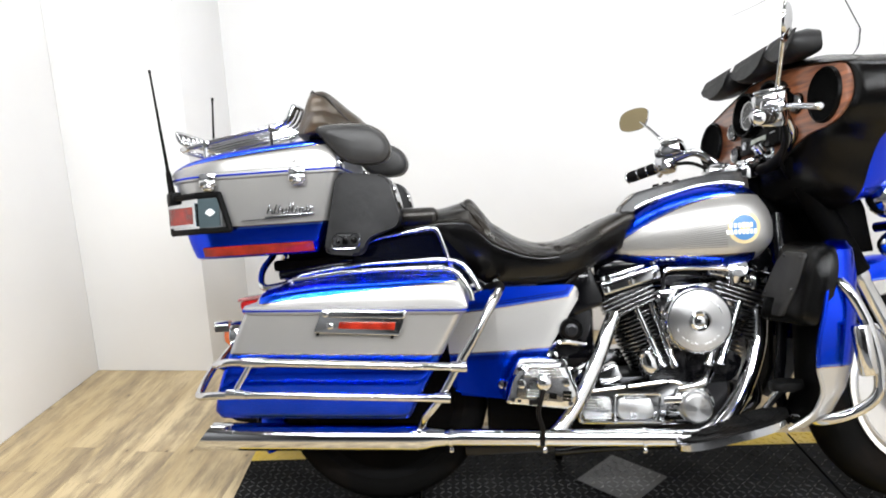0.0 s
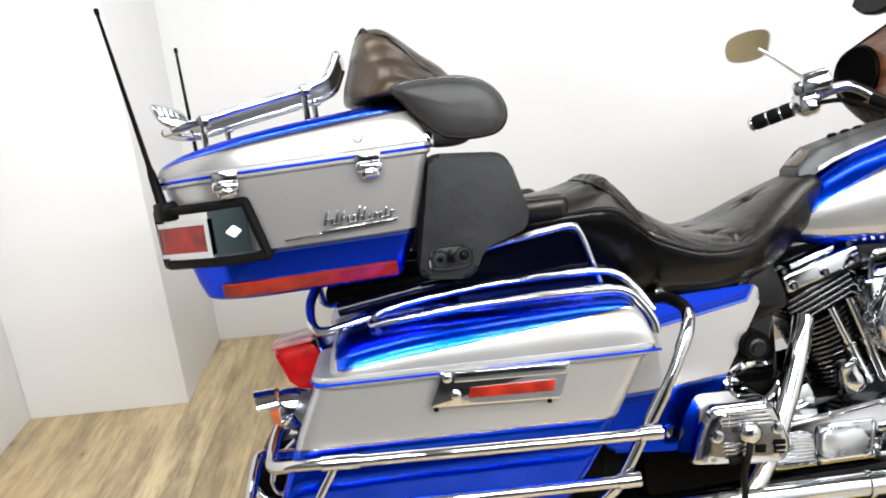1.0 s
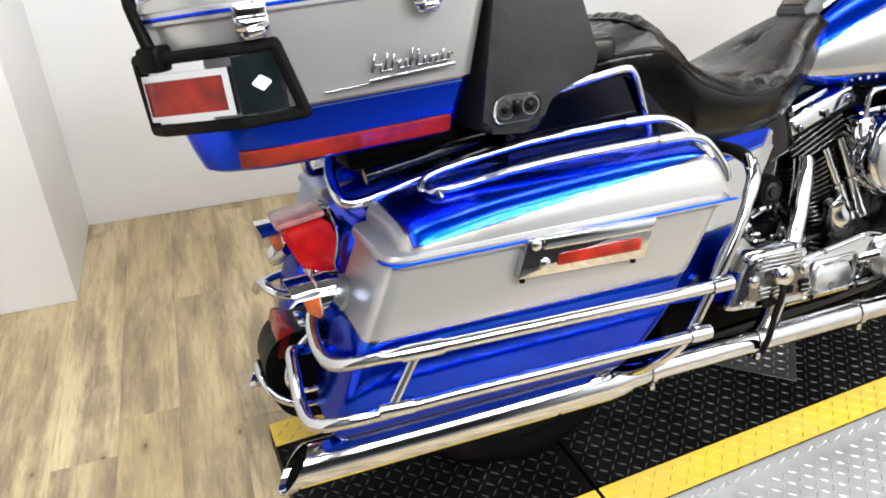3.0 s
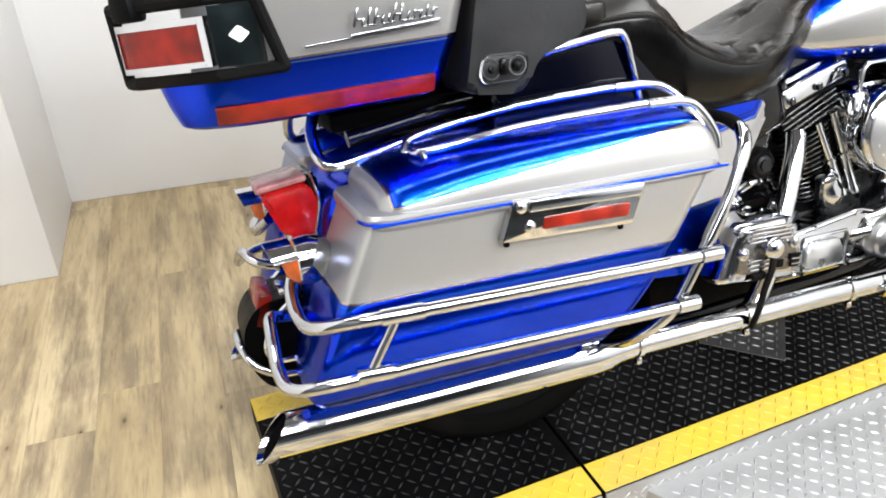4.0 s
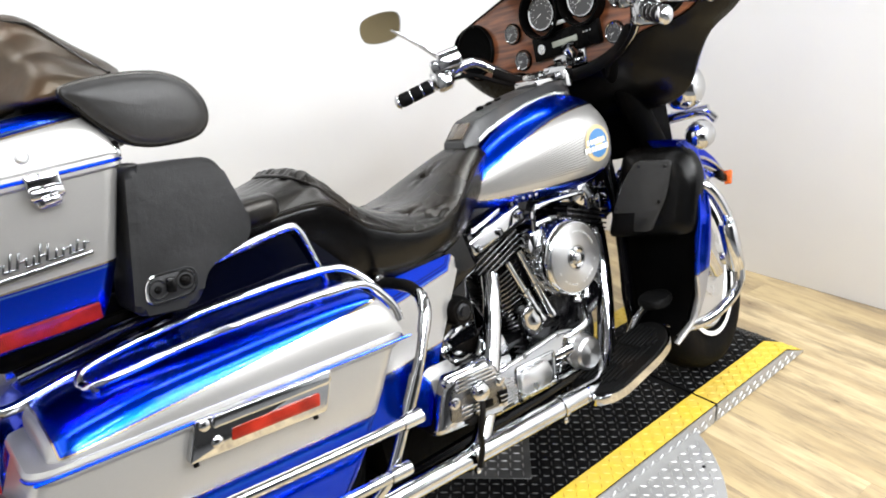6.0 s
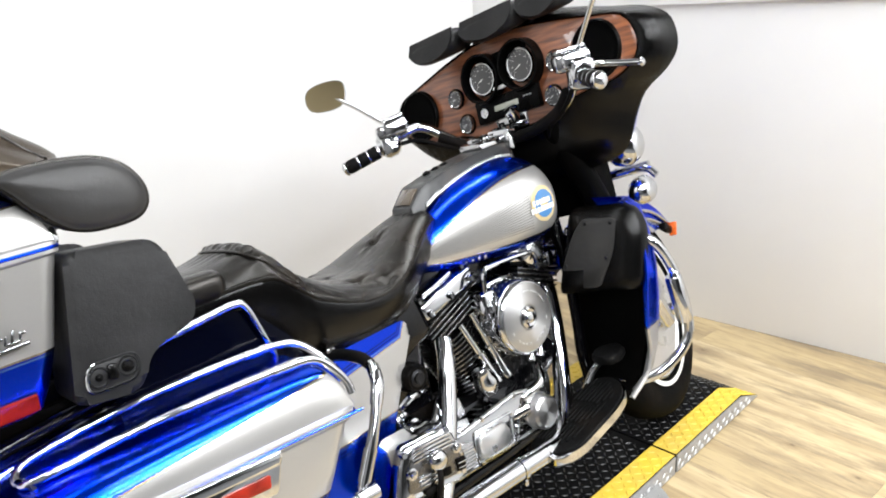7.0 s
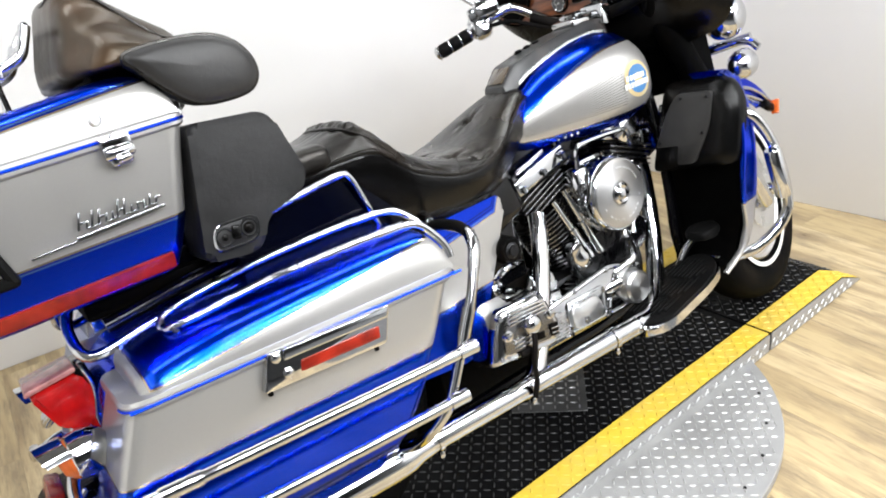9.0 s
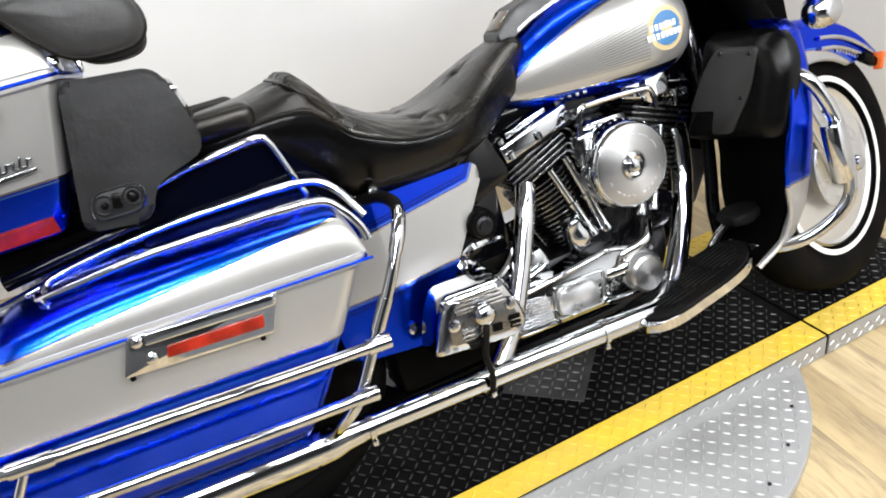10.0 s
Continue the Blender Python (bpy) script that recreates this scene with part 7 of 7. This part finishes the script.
def dial_marks(y, z, r, h):
    bm = bmesh.new()
    side, up = Vector((0, -1, 0)), Vector((0.0995, 0, 0.995))
    n = Vector((-0.995, 0, 0.0995))
    o = Vector((dash_x(z), y, z)) + n * h
    for k in range(15):
        a = radians(-40 + 260 * k / 14)
        d = side * math.cos(a) + up * math.sin(a)
        t = n.cross(d)
        q = [o + d * r * 0.76 - t * 0.0004, o + d * r * 0.84 - t * 0.0004, o + d * r * 0.84 + t * 0.0004, o + d * r * 0.76 + t * 0.0004]
        bm.faces.new([bm.verts.new(v) for v in q])
        q = [o + d * r * 0.58 - t * 0.0014, o + d * r * 0.63 - t * 0.0014, o + d * r * 0.63 + t * 0.0014, o + d * r * 0.58 + t * 0.0014]
        if k % 2 == 0:
            bm.faces.new([bm.verts.new(v) for v in q])
    a = radians(205)
    d = side * math.cos(a) + up * math.sin(a)
    t = n.cross(d)
    bm.faces.new([bm.verts.new(v) for v in (o - t * 0.0012, o + d * r * 0.7, o + t * 0.0012)])
    return bm


for y, z, r in ((0.056, 1.068, 0.0405), (-0.074, 1.068, 0.0405)):
    pod = S("gauge_pod", dash_dial(y, z, r * 1.46, 0.036), BLACK, "deep black gauge pod", parent=dash)
    S("gauge", dial_face(y, z, r, 0.014), GAUGE, "round dial", parent=dash)
    S("bezel", dial_bezel(y, z, r, 0.014), CHROME, parent=dash)
    S("dial_marks", dial_marks(y, z, r, 0.0175), WHITE, parent=dash)
for y, z, r in ((0.172, 1.047, 0.0225), (0.152, 0.974, 0.0225), (-0.172, 1.047, 0.0225), (-0.146, 0.970, 0.0225)):
    S("small_gauge_pod", dash_dial(y, z, r * 1.12, 0.008), BLACK, parent=dash)
    S("small_gauge", dial_face(y, z, r, 0.005), GAUGE, parent=dash)
    S("bezel", dial_bezel(y, z, r, 0.006), CHROME, parent=dash)
    S("dial_marks", dial_marks(y, z, r, 0.0085), WHITE, parent=dash)
for y in (0.318, -0.292):
    bm = turned(bmesh.new(), [(0, 0.0015), (0.040, 0.0015), (0.058, 0.003), (0.062, 0.006), (0.066, 0.006), (0.067, 0.0), (0, -0.002)], (dash_x(1.04) + 0.001, y, 1.038), (-1, 0, 0.10), 40)
    S("dash_speaker", bm, MATTE, "round black dash speaker", parent=dash)
    bm = turned(bmesh.new(), [(0.063, 0.0), (0.0635, 0.008), (0.066, 0.010), (0.069, 0.007), (0.070, 0.0), (0.063, 0.0)], (dash_x(1.04) + 0.001, y, 1.038), (-1, 0, 0.10), 40)
    S("speaker_rim", bm, BLACK, parent=dash)
bm = bmesh.new()
rbox(bm, (dash_x(1.0) - 0.007, -0.003, 0.987), (0.024, 0.212, 0.060), 0.005, (0, 6, 0))
rbox(bm, (dash_x(1.08) + 0.008, -0.007, 1.080), (0.028, 0.18, 0.09), 0.02, (0, 6, 0))
radio = S("radio", bm, BLACK, "black radio in the dash", parent=dash)
bm = bmesh.new()
rbox(bm, (dash_x(0.987) - 0.0195, -0.004, 0.987), (0.003, 0.080, 0.014), 0.001, (0, 6, 0))
S("radio_display", bm, LCD, "pale grey radio display", parent=dash)
bm = bmesh.new()
turned(bm, [(0.0100, 0.001), (0.0103, 0.0028), (0.0120, 0.0028), (0.0123, 0.001), (0.0100, 0.001)], (dash_x(0.987) - 0.019, 0.072, 0.985), (-1, 0, 0.10), 20)
for k in range(3):
    rbox(bm, (dash_x(1.0) - 0.0195, -0.066 - 0.010 * k, 0.994), (0.002, 0.005, 0.0025), 0.0006, (0, 6, 0))
rbox(bm, (dash_x(1.035) - 0.026, -0.004, 1.034), (0.004, 0.05, 0.010), 0.002, (0, 6, 0))
S("radio_button", bm, BRUSHED, parent=dash, split=True)
bm = bmesh.new()
for k in range(3):
    rbox(bm, (dash_x(0.95) - 0.004, -0.035 + 0.035 * k, 0.945), (0.008, 0.024, 0.014), 0.002, (0, 6, 0))
S("rocker_switch", bm, BLACK, parent=dash, split=True)

# pouches along the fairing's top
for y, w in ((0.168, 0.084), (-0.030, 0.092), (-0.195, 0.066)):
    bm = bmesh.new()
    loops = []
    for k in range(11):
        v = -1 + 2 * k / 10
        e = max(0.05, 1 - abs(v) ** 6)
        prof = [(1.085, 1.163), (1.040, 1.155), (1.012, 1.159), (0.997, 1.175), (1.000, 1.199), (1.018, 1.215), (1.052, 1.223), (1.085, 1.219)]
        cx, cz = 1.045, 1.188
        loops.append([Vector((cx + (x - cx) * (0.85 + 0.15 * e), y + v * w, cz + (z - cz) * (0.55 + 0.45 * e))) for x, z in prof])
    rings(bm, loops)
    pouch = S("leather_pouch", bm, VINYL, "black leather windshield pouch", sharp=1.2)
    bm = bmesh.new()
    pts = [(-0.95, 1.219), (-0.95, 1.188), (-0.75, 1.171), (-0.35, 1.159), (0, 1.155), (0.35, 1.159), (0.75, 1.171), (0.95, 1.188), (0.95, 1.219)]
    a = [Vector((0.993 + abs(v) * 0.004 + max(0.0, z - 1.198) * 0.9, y + v * w, z)) for v, z in pts]
    loops = [a, [p + Vector((-0.004, 0, 0)) for p in a]]
    rings(bm, loops)
    S("flap", bm, VINYL, parent=pouch)

# windshield
bm = bmesh.new()
loops = []
for z, x, w in ((1.17, 1.15, 0.27), (1.20, 1.155, 0.295), (1.26, 1.125, 0.31), (1.34, 1.085, 0.29), (1.42, 1.05, 0.22)):
    curve = [Vector((x + 0.10 - 1.1 * (y * w) ** 2, y * w, z)) for y in [-1 + 2 * k / 14 for k in range(15)]]
    loops.append(curve + [p + Vector((0.004, 0, 0)) for p in reversed(curve)])
rings(bm, loops)
shield = S("windshield", bm, GLASS, "clear windshield on the fairing")
shield.visible_shadow = False

# cowl between fairing and tank, lamps in front
bm = bmesh.new()
loops = []
for z, x0, x1, w in ((0.945, 1.045, 1.14, 0.115), (0.90, 1.06, 1.17, 0.125), (0.84, 1.09, 1.21, 0.135), (0.77, 1.13, 1.235, 0.135), (0.70, 1.165, 1.25, 0.125), (0.655, 1.185, 1.26, 0.118)):
    loops.append([Vector((x0, -w * 0.6, z)), Vector((x0 + 0.015, -w * 0.95, z)), Vector((x0 + 0.04, -w, z)), Vector((x1, -w, z)), Vector((x1, w, z)), Vector((x0 + 0.04, w, z)), Vector((x0 + 0.015, w * 0.95, z)), Vector((x0, w * 0.6, z))])
rings(bm, loops)
S("fork_cowl", bm, DEEPBLACK, "black cowl behind the forks")


def spot_lamp(bm):
    c = Vector((1.275, -0.165, 0.795))
    return turned(bm, [(0, -0.045), (0.02, -0.043), (0.042, -0.03), (0.056, -0.008), (0.060, 0.012), (0.060, 0.03), (0.05, 0.034), (0, 0.034)], c, (1, 0, 0), 28)


def front_signal(bm):
    c = Vector((1.265, -0.195, 0.665))
    turned(bm, [(0, -0.040), (0.018, -0.036), (0.032, -0.022), (0.038, 0.0), (0.038, 0.025), (0, 0.03)], c, (1, 0, 0), 24)
    sweep(bm, [(1.325, -0.225, 0.69), (1.325, -0.195, 0.715), (1.32, -0.10, 0.725)], 0.011, 10)
    sweep(bm, [(1.335, -0.205, 0.72), (1.33, -0.18, 0.72), (1.30, -0.08, 0.72)], 0.014, 10)
    return bm


both("spot_lamp", spot_lamp, CHROME, bike, "chrome passing lamp", m=STEERED)
both("front_signal", front_signal, CHROME, bike, "chrome bullet front signal", m=STEERED)
bm = bmesh.new()
turned(bm, [(0, -0.05), (0.05, -0.05), (0.09, -0.02), (0.10, 0.03), (0.09, 0.06), (0, 0.08)], (1.35, 0, 0.90), (1, 0, 0), 32)
S("headlamp", bm, CHROME, "round headlamp")

# ---------- floor planks ----------
PLANK_W, PLANK_L = 0.15, 1.22


def plank_mesh(length, w):
    bm = bmesh.new()
    rbox(bm, (0, 0, 0), (w - 0.0003, length - 0.0004, 0.006), 0.0004, seg=1)
    me = bpy.data.meshes.new("plank")
    bm.to_mesh(me)
    bm.free()
    me.materials.append(PLANK)
    return me


plank_full = plank_mesh(PLANK_L, PLANK_W)
placer = random.Random(5)
for col in range(34):
    x = -0.757 + PLANK_W * (col + 0.5)
    start = placer.random() * PLANK_L
    for k in range(5):
        y = 0.02 + start - PLANK_L * (k + 0.5)
        length = min(PLANK_L, y + PLANK_L / 2 - PLANK_END)
        if length > 0.05:
            ob = new("plank", plank_full if length == PLANK_L else plank_mesh(length, PLANK_W))
            ob.parent = floor
            ob.matrix_basis = Matrix.Translation((x, y + (PLANK_L - length) / 2, -0.0031))
